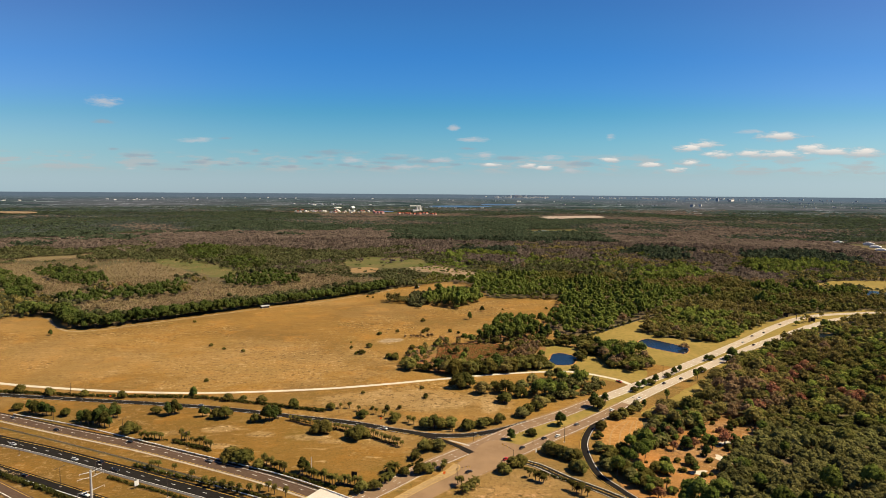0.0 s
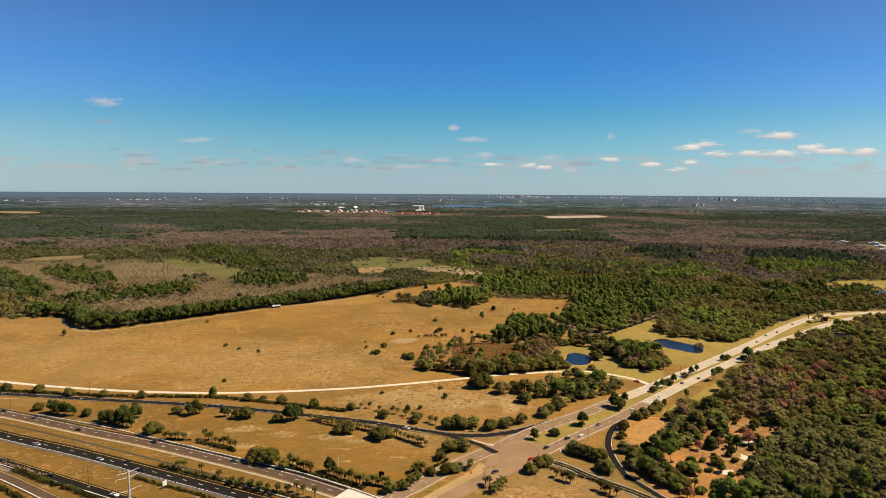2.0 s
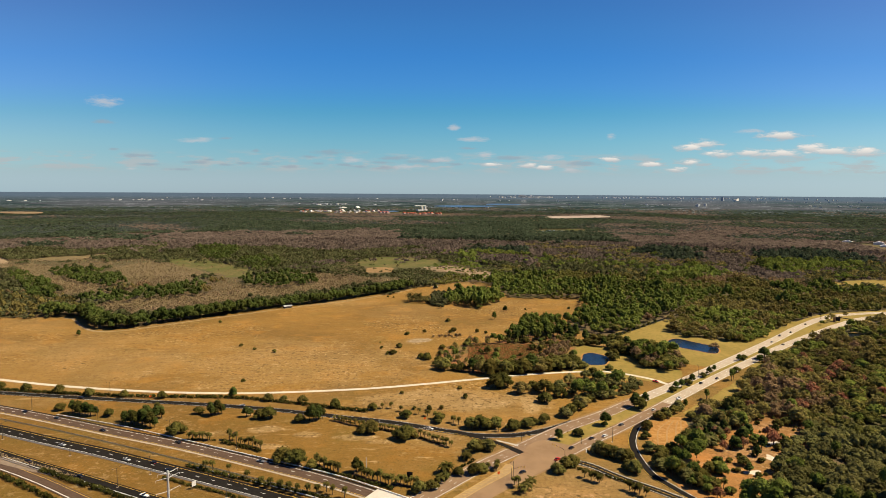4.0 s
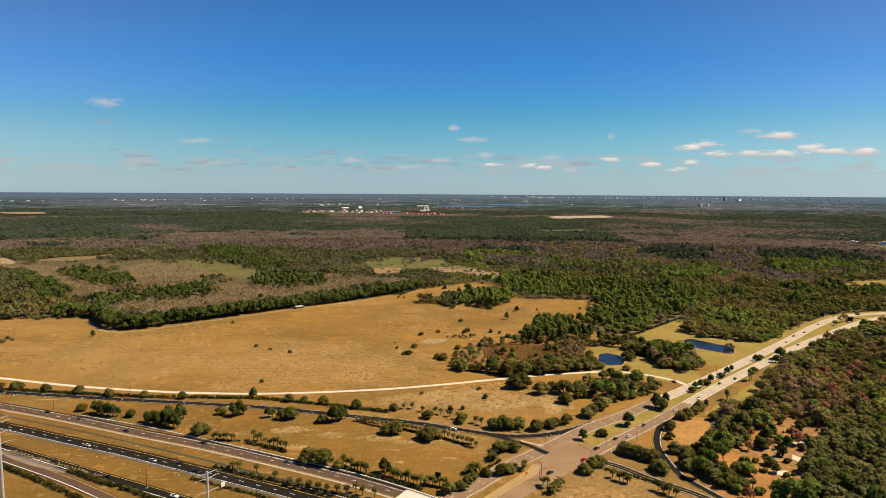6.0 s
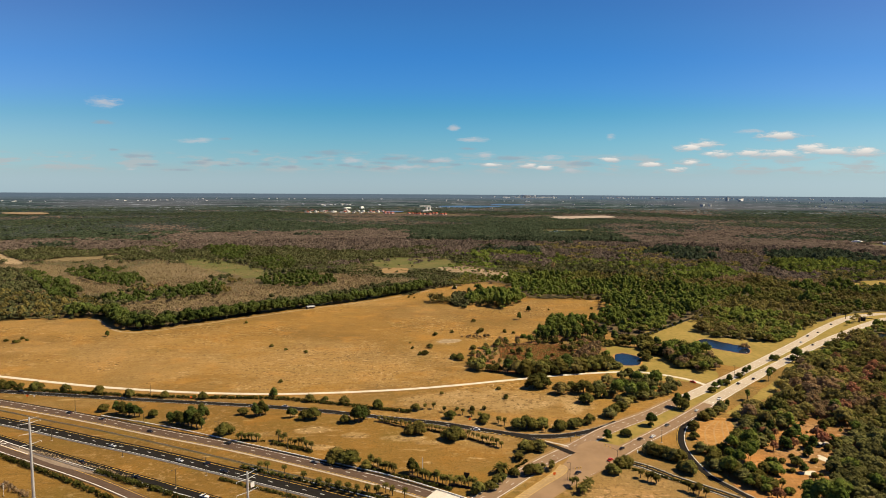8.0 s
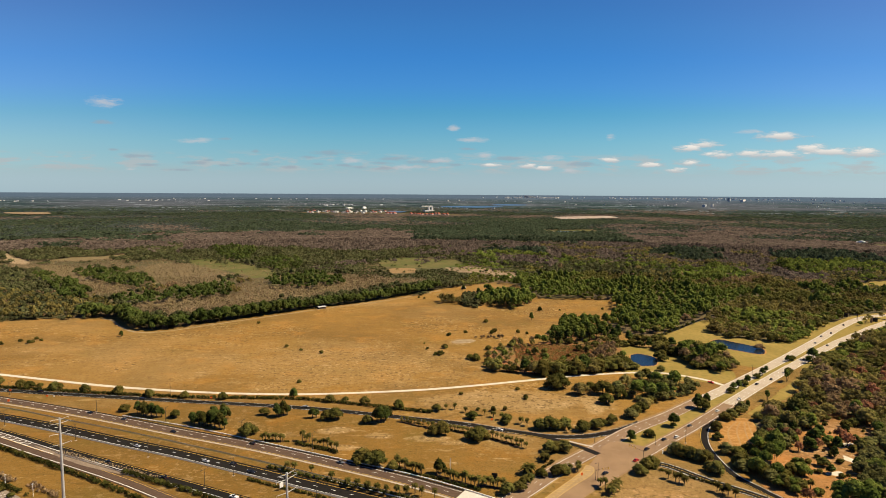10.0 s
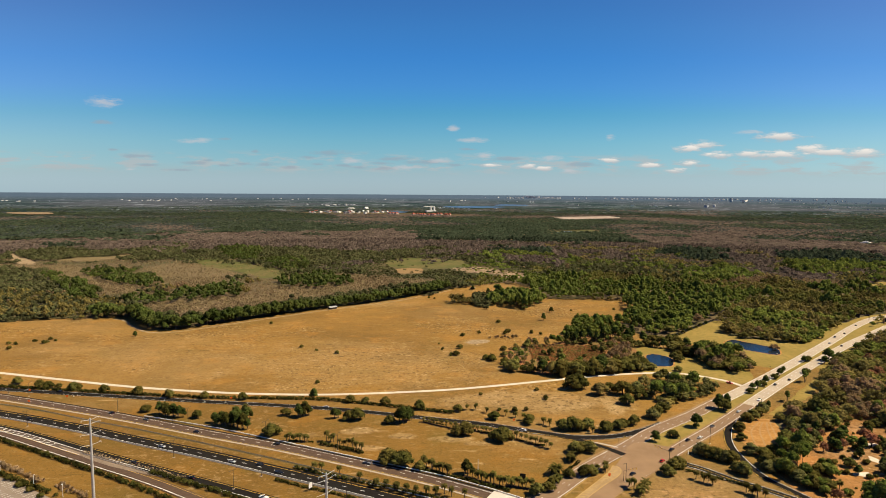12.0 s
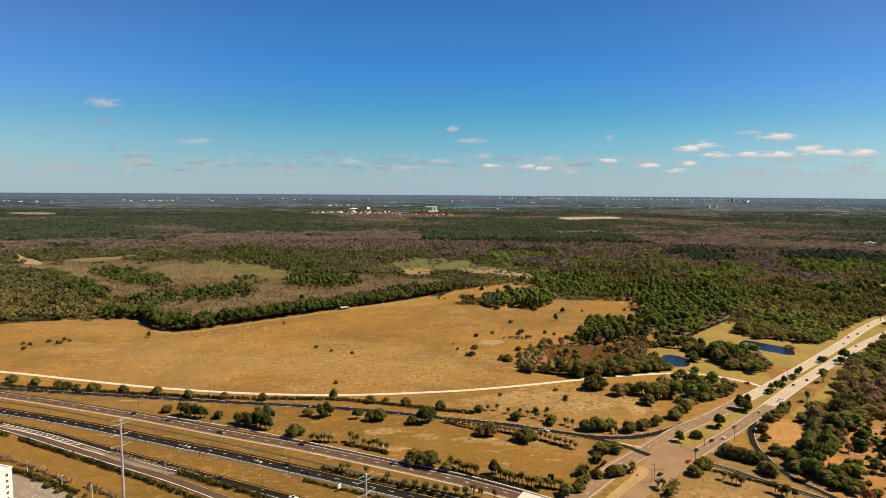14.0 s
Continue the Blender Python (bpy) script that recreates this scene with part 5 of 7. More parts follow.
sheet("gravel_wedge", [(-352, 391), (-325, 377.5), (-298, 365.5), (-268, 351), (-262, 347), (-285, 355), (-315, 368)], surface("grey-brown gravel", [(0.20, 0.150, 0.105), (0.165, 0.122, 0.085), (0.26, 0.20, 0.15)], 0.1, 8.0, 0.95), 0.285, "grey-brown gravel wedge between ramp and carriageway", "gravel", ragged=0.4, step=3.0)
stone_rng = np.random.default_rng(77)
stones = [heart((-330 + 78 * q + stone_rng.uniform(-2, 2), 383 - 35 * q + stone_rng.uniform(-1.3, 1.3), 0.35), stone_rng.uniform(0.2, 0.5), 0.25, stone_rng) for q in stone_rng.uniform(0, 1, 300)]
tagged(big_mesh("riprap", np.concatenate(stones), 3, PALESOIL), "broken pale stones on the slope beside the ramp", "stones", kind="stuff")
guardrail(spline([(-190, 362), (-149, 344), (-122, 332), (-80, 312)], 5.0), 0.1, "median_barrier", "white guardrail along the black carriageway", WHITE, 3.0, 0.85, 0.4, 0.35)
tagged(part("ditch", ribbon(MEDIAN_MID, 0.9, -0.9, 0.09), LITTER), "dark grass ditch under the median guardrail", "ditch", kind="structure")


def hedge(points, wide, tall, label, seed, gaps=0.0, material=HEDGE):
    line = spline(points, 1.1)
    rng = np.random.default_rng(seed)
    line = line[np.array([noise.noise((x * 0.06, y * 0.06, seed)) > gaps - 0.6 for x, y in line])]
    k = len(line)
    c = np.column_stack([line + rng.uniform(-0.35, 0.35, (k, 2)) * wide, rng.uniform(0.4, 0.7, k) * tall])
    ob = big_mesh("hedge", shards(rng, c, rng.uniform(0.4, 0.62, k) * tall, k * 16, 0.5 * tall ** 0.5), 3, material)
    return tagged(ob, label, "hedge")


hedge([(-560, 536), (-485, 514), (-425, 504), (-359, 495), (-290, 487), (-217, 486), (-189, 483), (-143, 471), (-90, 456)], 2.2, 2.4, "low dark green hedge between track and frontage road", 3, 0.05)
hedge([(-520, 457), (-424, 413), (-388, 395), (-356, 379), (-315, 358), (-288, 344), (-253, 324), (-200, 290)], 2.4, 2.3, "clipped dark hedge beside the exit ramp", 5, 0.2)
hedge([(-196, 345), (-171, 334), (-152, 326), (-120, 310)], 1.6, 1.6, "low hedge beside the black carriageway", 7)
hedge([(-189, 361), (-149, 344), (-122, 333), (-96, 322), (-60, 305)], 2.0, 1.8, "shrub hedge in the highway median", 9)
hedge([(-272, 353), (-245, 340), (-222, 329), (-190, 312)], 3.0, 2.4, "dense shrub hedge beside the exit ramp", 11)
hedge([(-180, 397), (-150, 383)], 2.4, 2.0, "dark shrubs under the roadside palms", 13)
hedge([(-112, 361), (-95, 352), (-60, 334)], 2.4, 1.6, "dark shrubs under the roadside palms", 15)
hedge([(-203, 402), (-186, 400)], 1.8, 1.2, "dark shrubs under the roadside palms", 17)
hedge([(-112, 440), (-88, 428), (-60, 415), (-30, 396)], 1.6, 1.0, "low brown shrubs under the small palms", 19, 0.3)
hedge([(-36, 345), (-20, 362), (-12, 372)], 2.0, 1.5, "low dark shrubs beside the road approach", 21, 0.3)
hedge([(40, 366), (60, 356), (80, 340)], 2.0, 1.4, "low brown shrubs on the verge", 23, 0.4)
hedge([(-400, 366), (-384, 360), (-368, 353), (-353, 346), (-335, 336), (-324, 331), (-312, 325)], 2.8, 2.3, "tangled dark green shrub belt beside the car park", 25, 0.25)
TWIGS = foliage("pinkish dry twigs", [(0.420, 0.290, 0.160), (0.360, 0.245, 0.130), (0.300, 0.205, 0.105)], 0.7, 0.35)
SCRUB_ROW = [(-414, 384), (-394, 373.5), (-383, 368), (-372, 364), (-362, 358), (-350, 352), (-333, 342), (-324, 339), (-314, 334), (-304, 328), (-296, 325)]
for seed, wide, tall in ((27, 5.0, 2.2), (30, 6.0, 1.4)):
    hedge(SCRUB_ROW, wide, tall, "pinkish-brown leafless scrub beside the car park", seed, 0.5, TWIGS)


# ---- single trees ----
def limb(bm, a, b, ra, rb, sides=6):
    a, b = Vector(a), Vector(b)
    q = (b - a).to_track_quat("Z", "Y")
    rings = [[bm.verts.new(p + q @ Vector((r * math.cos(t), r * math.sin(t), 0))) for t in (2 * math.pi * i / sides for i in range(sides))] for p, r in ((a, ra), (b, rb))]
    for i in range(sides):
        bm.faces.new((rings[0][i], rings[0][(i + 1) % sides], rings[1][(i + 1) % sides], rings[1][i]))
    bm.faces.new(rings[1])


def tree(name, kind, seed, material):
    """A tree with its trunk, limbs and a crown of leaf sprays; full-grown at scale 1."""
    rng = np.random.default_rng(seed)
    base = new(name)
    top = {"single": 5.0, "youngpine": 9.6, "lonepine": 9.0, "slash": 14.0, "bare": 6.5, "bush": 1.6}[kind]
    bm = bmesh.new()
    bend = rng.uniform(-0.4, 0.4, 4)
    limb(bm, (0, 0, -0.3), (bend[0], bend[1], top * 0.5), 0.34 if kind != "bush" else 0.14, 0.24 if kind != "bush" else 0.1, 7)
    limb(bm, (bend[0], bend[1], top * 0.5), (bend[2], bend[3], top), 0.24 if kind != "bush" else 0.1, 0.10, 6)
    for i in range(5):
        a, h = rng.uniform(0, 2 * math.pi), top * rng.uniform(0.45, 0.85)
        reach = {"single": 2.6, "youngpine": 1.6, "lonepine": 1.8, "slash": 1.5, "bare": 2.0, "bush": 0.9}[kind]
        limb(bm, (bend[0], bend[1], h), (bend[0] + reach * math.cos(a), bend[1] + reach * math.sin(a), h + reach * 0.8), 0.12, 0.04, 5)
    part("trunk", bm, BARK, base, "grey-brown trunk and limbs")
    crown = big_mesh("crown", crown_shape(kind, 0, rng), 3, material)
    crown.parent = base
    return base


def frond(v, f, rng, origin, a, rise, length, width, droop):
    c, s = math.cos(a), math.sin(a)
    n = len(v)
    steps = 4
    for i in range(steps + 1):
        u = i / steps
        r, h = length * u, rise * length * u - droop * length * u * u
        w = width * (0.25 + 1.6 * u * (1 - u) + 0.15 * (1 - u))
        for side in (-1, 1):
            v.append((origin[0] + c * r - s * w * side, origin[1] + s * r + c * w * side, origin[2] + h - 0.25 * w))
        v.append((origin[0] + c * r, origin[1] + s * r, origin[2] + h))
    for i in range(steps):
        k = n + 3 * i
        f.append((k, k + 3, k + 5, k + 2))
        f.append((k + 2, k + 5, k + 4, k + 1))


def palm(name, seed, tall, length, count, droop):
    rng = np.random.default_rng(seed)
    base = new(name)
    bm = bmesh.new()
    lean = rng.uniform(-0.25, 0.25, 2)
    limb(bm, (0, 0, -0.3), (lean[0] * 0.5, lean[1] * 0.5, tall * 0.5), 0.26, 0.20, 7)
    limb(bm, (lean[0] * 0.5, lean[1] * 0.5, tall * 0.5), (lean[0], lean[1], tall), 0.20, 0.24, 7)
    part("trunk", bm, BARK, base, "slim grey-brown trunk")
    v, f = [], []
    for i in range(count):
        frond(v, f, rng, (lean[0], lean[1], tall), i * 2.4 + rng.uniform(-0.3, 0.3), rng.uniform(-0.35, 1.1), length * rng.uniform(0.8, 1.1), length * 0.27, droop * rng.uniform(0.7, 1.3))
    part("crown", (v, f), PALM, base, "fan of drooping fronds")
    return base


def plant(makers, spots, label, category, group):
    """Sets copies of the given kinds at the spots (x, y, size)."""
    rng = np.random.default_rng(len(spots))
    firsts = [m() for m in makers]
    for ob in firsts:
        tagged(ob, label, category, group)
    used = set()
    places = []
    for i, (x, y, s) in enumerate(spots):
        k = i % len(firsts)
        m = pose(x, y, 0.05, 0, 0, rng.uniform(0, 360)) @ Matrix.Diagonal((s * rng.uniform(0.86, 1.2), s * rng.uniform(0.86, 1.2), s * rng.uniform(0.8, 1.0), 1))
        places.append((k, m))
    for k, m in places:
        if k in used:
            copy_thing(firsts[k], m)
        used.add(k)
    done = set()
    for k, m in places:
        if k not in done:
            firsts[k].matrix_basis = m
            done.add(k)


ROW_OAKS = [(-494, 526, 1.1), (-470, 521, 0.9), (-443, 510, 1.1), (-437, 512, 0.9), (-428, 512, 0.6), (-412, 506, 1.0), (-409, 508, 0.8), (-383, 501, 0.9), (-352, 496, 1.0), (-323, 489, 1.0), (-293, 487, 0.8), (-261, 485, 0.9), (-173, 480, 0.9), (-160, 479, 0.7), (-144, 475, 1.0), (-116, 466, 1.0), (-86, 461, 0.8)]
BEND_OAKS = [(-59, 445, 1.0), (-34, 437, 1.1), (-11, 425, 1.2), (-5, 424, 1.4), (0, 425, 1.1), (7, 427, 1.2), (18, 423, 1.1), (21, 426, 0.9), (30, 428, 1.1), (34, 432, 0.9), (43, 436, 1.1)]
STRIP_OAKS = [(-326, 456, 0.9), (-282, 444, 0.9), (-217, 411, 1.2), (-217, 450, 0.8), (-168, 441, 1.0), (-162, 442, 1.2), (-137, 435, 0.9), (-88, 415, 1.0), (-82, 416, 1.4), (-63, 406, 1.0), (-57, 406, 1.5), (-53, 407, 1.0), (-132, 370, 1.2), (-122, 366, 1.4), (-126, 369, 1.0)]
CORNER_OAKS = [(-11, 387, 1.2), (-7, 389, 1.0), (-1, 388, 1.1), (-133, 368, 1.1), (-126, 366, 1.3), (-12, 354, 0.9), (-8, 356, 0.8), (-112, 360, 0.8), (-45, 330, 1.0), (-38, 334, 0.8), (-30, 346, 0.7), (-22, 352, 0.7)]
STRIP_PINES = [(-313, 450, 0.9), (-307, 447, 0.95), (-300, 445, 1.0), (-295, 443, 0.85), (-304, 444, 0.8), (-265, 434, 0.8), (-258, 430, 1.0), (-254, 426, 1.0), (-249, 428, 1.1), (-245, 424, 1.0), (-240, 421, 1.0), (-244, 440, 1.0), (-250, 436, 1.1), (-247, 447, 0.9), (-261, 428, 0.9), (-207, 448, 0.9), (-202, 449, 1.0), (-205, 445, 0.8), (-179, 444, 0.8), (-130, 438, 1.0), (-124, 440, 1.0), (-127, 435, 1.1), (-84, 355, 0.8)]
PASTURE_BUSHES = [(-576, 660, 1.1), (-566, 657, 1.0), (-560, 638, 1.1), (-554, 670, 1.1), (-539, 663, 1.4), (-537, 666, 1.1), (-543, 681, 1.1), (-533, 674, 0.8), (-318, 772, 1.1), (-252, 653, 1.0), (-233, 639, 0.8), (-209, 629, 1.0), (-209, 529, 0.9), (-74, 711, 1.2), (-54, 726, 1.2), (-25, 788, 1.3), (-89, 625, 1.2), (-84, 625, 1.7), (-79, 653, 1.5), (-98, 648, 0.9), (-102, 672, 0.6), (-54, 610, 1.7), (-48, 611, 1.7), (-66, 500, 0.8), (-17, 513, 0.9), (-13, 490, 1.1), (-120, 970, 0.9), (-111, 965, 0.9)]
VERGE_BUSHES = [(-42, 461, 1.3), (-33, 463, 1.0), (-54, 463, 0.8), (87, 869, 0.9), (152, 880, 1.2), (-19, 730, 1.8), (-23, 724, 1.4), (10, 728, 1.4), (20, 722, 1.0), (150, 372, 1.0), (160, 380, 0.9), (170, 372, 1.1), (158, 352, 1.0), (178, 396, 1.2), (172, 385, 0.8), (148, 358, 0.9), (195, 410, 1.1), (205, 425, 1.0), (200, 436, 0.9), (140, 362, 0.8)]
PASTURE_TREES = [(-455, 697, 0.75), (-204, 488, 0.95), (37, 805, 1.0), (57, 860, 0.8), (-22, 1014, 1.1), (-45, 1061, 0.9)]
MEDIAN_TREES = [(48, 406, 0.9), (63, 413, 0.8), (87, 432, 1.1), (121, 471, 1.2), (123, 467, 1.3), (133, 482, 0.9), (165, 509, 0.7), (171, 517, 0.8), (177, 520, 0.8), (186, 529, 0.8), (193, 536, 0.8), (209, 551, 0.8), (218, 559, 0.8), (228, 571, 0.7), (276, 612, 0.9), (270, 608, 0.7), (248, 568, 0.8), (298, 613, 1.5), (287, 602, 0.9)]
RIGHT_OAKS = [(131, 446, 1.0), (138, 450, 1.1), (154, 467, 1.0), (147, 458, 1.0), (115, 424, 1.0), (109, 409, 0.8), (71, 385, 1.1), (73, 381, 1.2), (76, 379, 1.1), (79, 377, 1.1), (82, 374, 1.0), (85, 373, 1.1), (82, 360, 1.0), (85, 357, 1.1), (103, 362, 1.0), (45, 364, 1.1), (50, 368, 1.0), (38, 356, 1.0), (104, 386, 1.1), (110, 382, 1.0), (106, 369, 1.2), (109, 361, 1.3), (112, 358, 1.2), (119, 386, 1.0), (117, 340, 1.1), (124, 339, 1.0), (113, 347, 1.1), (111, 354, 1.2), (122, 351, 1.0)]
RIGHT_PINES = [(162, 474, 0.6), (139, 361, 0.8), (141, 370, 0.7), (164, 392, 0.9), (164, 397, 0.8), (183, 404, 0.8), (177, 443, 0.9), (185, 446, 0.9), (190, 442, 0.9), (144, 396, 0.7), (151, 411, 0.7), (162, 408, 0.6), (158, 420, 0.8), (170, 425, 0.8), (165, 435, 0.9), (150, 400, 0.8), (156, 430, 0.8)]
GROVE_OAKS = [(14, 517, 1.9), (21, 521, 1.8), (35, 502, 1.5), (54, 503, 1.6), (69, 512, 1.4), (66, 494, 1.4), (51, 480, 1.3), (80, 527, 1.4), (46, 514, 1.0), (61, 449, 1.1), (66, 455, 1.2), (74, 465, 1.1), (81, 473, 1.1), (88, 484, 1.0), (93, 575, 1.3), (109, 558, 1.0)]
POND_OAKS = [(167, 702, 0.6), (173, 707, 0.5), (180, 716, 0.6), (188, 724, 0.5), (196, 733, 0.6), (205, 742, 0.5), (214, 753, 0.6), (224, 763, 0.5), (234, 774, 0.6), (245, 783, 0.6), (164, 690, 1.2), (168, 679, 1.3), (160, 684, 1.3), (172, 664, 1.2), (180, 652, 1.3), (188, 644, 1.2), (165, 662, 1.2), (176, 672, 0.9), (142, 607, 1.1), (147, 624, 1.0), (114, 677, 1.2), (124, 706, 1.5), (120, 665, 1.1), (130, 671, 1.2), (137, 664, 1.1), (146, 661, 1.2), (151, 649, 1.3), (154, 637, 1.4), (160, 629, 1.4), (132, 688, 1.4), (140, 614, 1.2), (140, 683, 1.3), (150, 680, 1.4), (116, 692, 1.5), (156, 658, 1.4), (126, 716, 1.5)]
GREY_SHRUBS = [(-43, 699, 0.45), (-36, 700, 0.5), (-29, 698, 0.55), (-22, 697, 0.5), (-16, 700, 0.6), (-33, 703, 0.4), (-25, 702, 0.55), (-12, 703, 0.5), (70, 610, 0.9), (76, 618, 1.0), (82, 628, 1.1), (88, 638, 1.1), (94, 648, 1.0), (100, 656, 1.1), (88, 612, 0.9), (94, 622, 1.1), (99, 634, 1.1), (104, 648, 1.0), (80, 606, 0.9), (84, 618, 1.0), (92, 632, 1.2), (106, 660, 0.9), (64, 604, 0.8)]
WETLAND_OAKS = [(-38, 583, 0.9), (-31, 572, 1.8), (-21, 568, 1.0), (-14, 566, 1.1), (-4, 563, 1.3), (5, 559, 1.7), (12, 557, 2.0), (20, 560, 1.8), (27, 558, 2.0), (36, 562, 1.9), (44, 563, 2.0), (52, 565, 1.9), (60, 568, 2.0), (68, 571, 1.9), (77, 574, 2.0), (86, 578, 1.8), (94, 583, 1.9), (100, 588, 1.4), (0, 571, 1.0), (16, 571, 1.6), (32, 573, 1.7), (48, 576, 1.6), (64, 580, 1.6), (-48, 605, 1.0), (-36, 598, 0.9), (-26, 590, 0.9), (-34, 622, 0.8), (-32, 648, 0.8), (104, 578, 1.1), (128, 573, 0.8)]
MAPLES = [(348, 573, 1.6), (307, 528, 1.3), (304, 552, 1.4), (330, 553, 1.5), (327, 596, 1.4), (295, 547, 1.2), (300, 518, 1.4), (318, 539, 1.4), (343, 563, 1.6), (346, 555, 1.5), (338, 527, 1.5), (331, 491, 1.4), (330, 477, 1.5), (340, 483, 1.6), (385, 520, 1.5)]
RED_TREES = [(137, 390, 1.1), (160, 414, 0.9), (154, 390, 0.8), (148, 414, 0.8), (151, 418, 0.7), (168, 415, 0.7)]


def oak(seed):
    return lambda: tree("oak_tree", "single", seed, (DARKOAK, OLIVE, OAK, OLIVE, DARKOAK)[seed % 5])


def pine(seed):
    return lambda: tree("pine_tree", "lonepine", seed, DARKPINE)


def bush(seed):
    return lambda: tree("bush", "bush", seed, (DARKOAK, OLIVE)[seed % 2])


plant([oak(1), oak(2), oak(3), oak(4)], ROW_OAKS, "rounded olive-green oak in the hedge beside the track", "tree", "oaks along the track")
plant([oak(5), oak(6), oak(7)], BEND_OAKS, "dense dark oak beside the bend of the frontage road", "tree", "oaks at the road bend")
plant([oak(8), oak(9), oak(10), oak(11)], STRIP_OAKS, "rounded dark oak on the dry grass strip", "tree", "oaks on the grass strip")
plant([oak(12), oak(13)], CORNER_OAKS, "broad olive oak beside the road approach", "tree", "oaks at the junction")
plant([lambda: tree("pine_tree", "youngpine", 31, DARKPINE), lambda: tree("pine_tree", "youngpine", 32, DARKPINE), lambda: tree("pine_tree", "youngpine", 33, DARKOAK)], [(x + dx, y + dy, k * s) for x, y, s in STRIP_PINES for dx, dy, k in ((0.0, 0.0, 1.1), (2.6, 1.4, 0.8))], "slender dark green pine on the dry grass strip", "tree", "pines on the grass strip")
plant([bush(1), bush(2), bush(3)], PASTURE_BUSHES, "small dark round bush in the tawny pasture", "bush", "bushes in the pasture")
plant([bush(4), bush(5)], VERGE_BUSHES, "low dark green bush on rough ground", "bush", "bushes on the verge")
plant([pine(3), pine(4)], PASTURE_TREES, "lone slender pine standing in the pasture", "tree", "lone pines in the pasture")
plant([pine(5), oak(14), pine(9), pine(10), oak(15)], MEDIAN_TREES, "olive-green tree on the grass road median", "tree", "trees on the road median")
plant([oak(16), oak(17), lambda: tree("oak_tree", "single", 47, LIVEOAK), oak(18)], RIGHT_OAKS, "broad live oak beside the slip road", "tree", "oaks by the slip road")
plant([pine(6), pine(7), lambda: tree("oak_tree", "single", 41, LUSH)], RIGHT_PINES, "bright green tree beside the dirt clearing", "tree", "pines by the clearing")
plant([oak(19), oak(20), lambda: tree("oak_tree", "single", 45, DULL), oak(21), lambda: tree("oak_tree", "single", 46, LIVEOAK)], GROVE_OAKS, "broad grey-green oak on bleached grass by the track", "tree", "oaks by the grove")
plant([oak(30), pine(11), lambda: tree("oak_tree", "single", 48, OAK), oak(33)], POND_OAKS, "olive oak or pine between pond and woods", "tree", "trees by the round pond")
plant([lambda: tree("bare_tree", "bare", 12, BARE), lambda: tree("bare_tree", "bare", 13, BARE)], GREY_SHRUBS, "grey leafless shrub at the edge of the hollow", "tree", "leafless shrubs round the hollow")
plant([oak(22), lambda: tree("oak_tree", "single", 49, OAK), oak(24), oak(23), pine(8), lambda: tree("oak_tree", "single", 50, DULL), oak(28)], WETLAND_OAKS, "olive oak or pine at the rim of the wooded hollow", "tree", "oaks round the hollow")
plant([lambda: tree("maple_tree", "bare", 4, RED), lambda: tree("maple_tree", "bare", 5, RED)], MAPLES, "reddish budding maple rising from bare woods", "tree", "maples in the woods")
plant([lambda: tree("maple_tree", "bare", 3, RED)], RED_TREES, "dark red budding maple beside the dirt clearing", "tree", "maples by the clearing")

plant([lambda: tree("pine_tree", "slash", 24, PINE), lambda: tree("pine_tree", "slash", 25, DARKPINE)], [(185, 488, 0.75), (187, 491, 0.6), (230, 540, 0.85), (233, 543, 0.75)], "slender pine on the mown verge of the divided road", "tree", "tall pines on the verge")
plant([lambda: tree("oak_tree", "single", 51, LUSH), lambda: tree("pine_tree", "lonepine", 26, LUSH)], [(186, 441, 1.3), (185, 429, 1.3), (255, 472, 1.4), (235, 454, 1.3), (186, 362, 1.2), (262, 480, 1.2)], "fresh green tree among dull oaks", "tree", "green trees in the woods")
ridge_rng = np.random.default_rng(53)
ridge = ridge_rng.uniform((-4, 676), (124, 760), (400, 2))
ridge = [q for q in ridge if q[0] > 40 and 0.1 * (q[0] - 40) < q[1] - 676 < 14 + 0.5 * (q[0] - 40)][:30]
plant([lambda: tree("pine_tree", "slash", 21, DARKPINE), lambda: tree("pine_tree", "slash", 22, DARKPINE), lambda: tree("pine_tree", "slash", 23, PINE)], [(float(x), float(y), float(z)) for (x, y), z in zip(ridge, ridge_rng.uniform(0.8, 1.2, len(ridge)))], "tall dark slash pine in the stand behind the hollow", "tree", "tall pines behind the hollow")

scrub_rng = np.random.default_rng(31)
spots = scrub_rng.uniform((112, 320), (232, 450), (260, 2))
spots = spots[inside(spots, CLEARING)][:38]
plant([bush(9), bush(10), bush(11)], [(float(x), float(y), float(s)) for (x, y), s in zip(spots, scrub_rng.uniform(0.2, 0.8, len(spots)) ** 1.3)], "low olive scrub bush in the dirt clearing", "bush", "scrub in the clearing")

more = scrub_rng.uniform((112, 320), (232, 450), (200, 2))
more = more[inside(more, CLEARING)][:26]
plant([oak(36), pine(12), lambda: tree("oak_tree", "single", 42, LUSH), oak(37), lambda: tree("maple_tree", "bare", 6, RED), pine(13)],
      [(float(x), float(y), float(s)) for (x, y), s in zip(more, scrub_rng.uniform(0.5, 1.1, len(more)))], "young tree standing in the scrubby clearing", "tree", "trees in the clearing")

POND_CYPRESS = [(262, 656, 0.7), (266, 660, 0.8), (270, 663, 0.7), (268, 654, 0.6), (143, 610, 0.6)]
plant([lambda: tree("cypress_tree", "bare", 8, BARE)], POND_CYPRESS, "leafless brown cypress at the edge of a pond", "tree", "cypresses by the ponds")

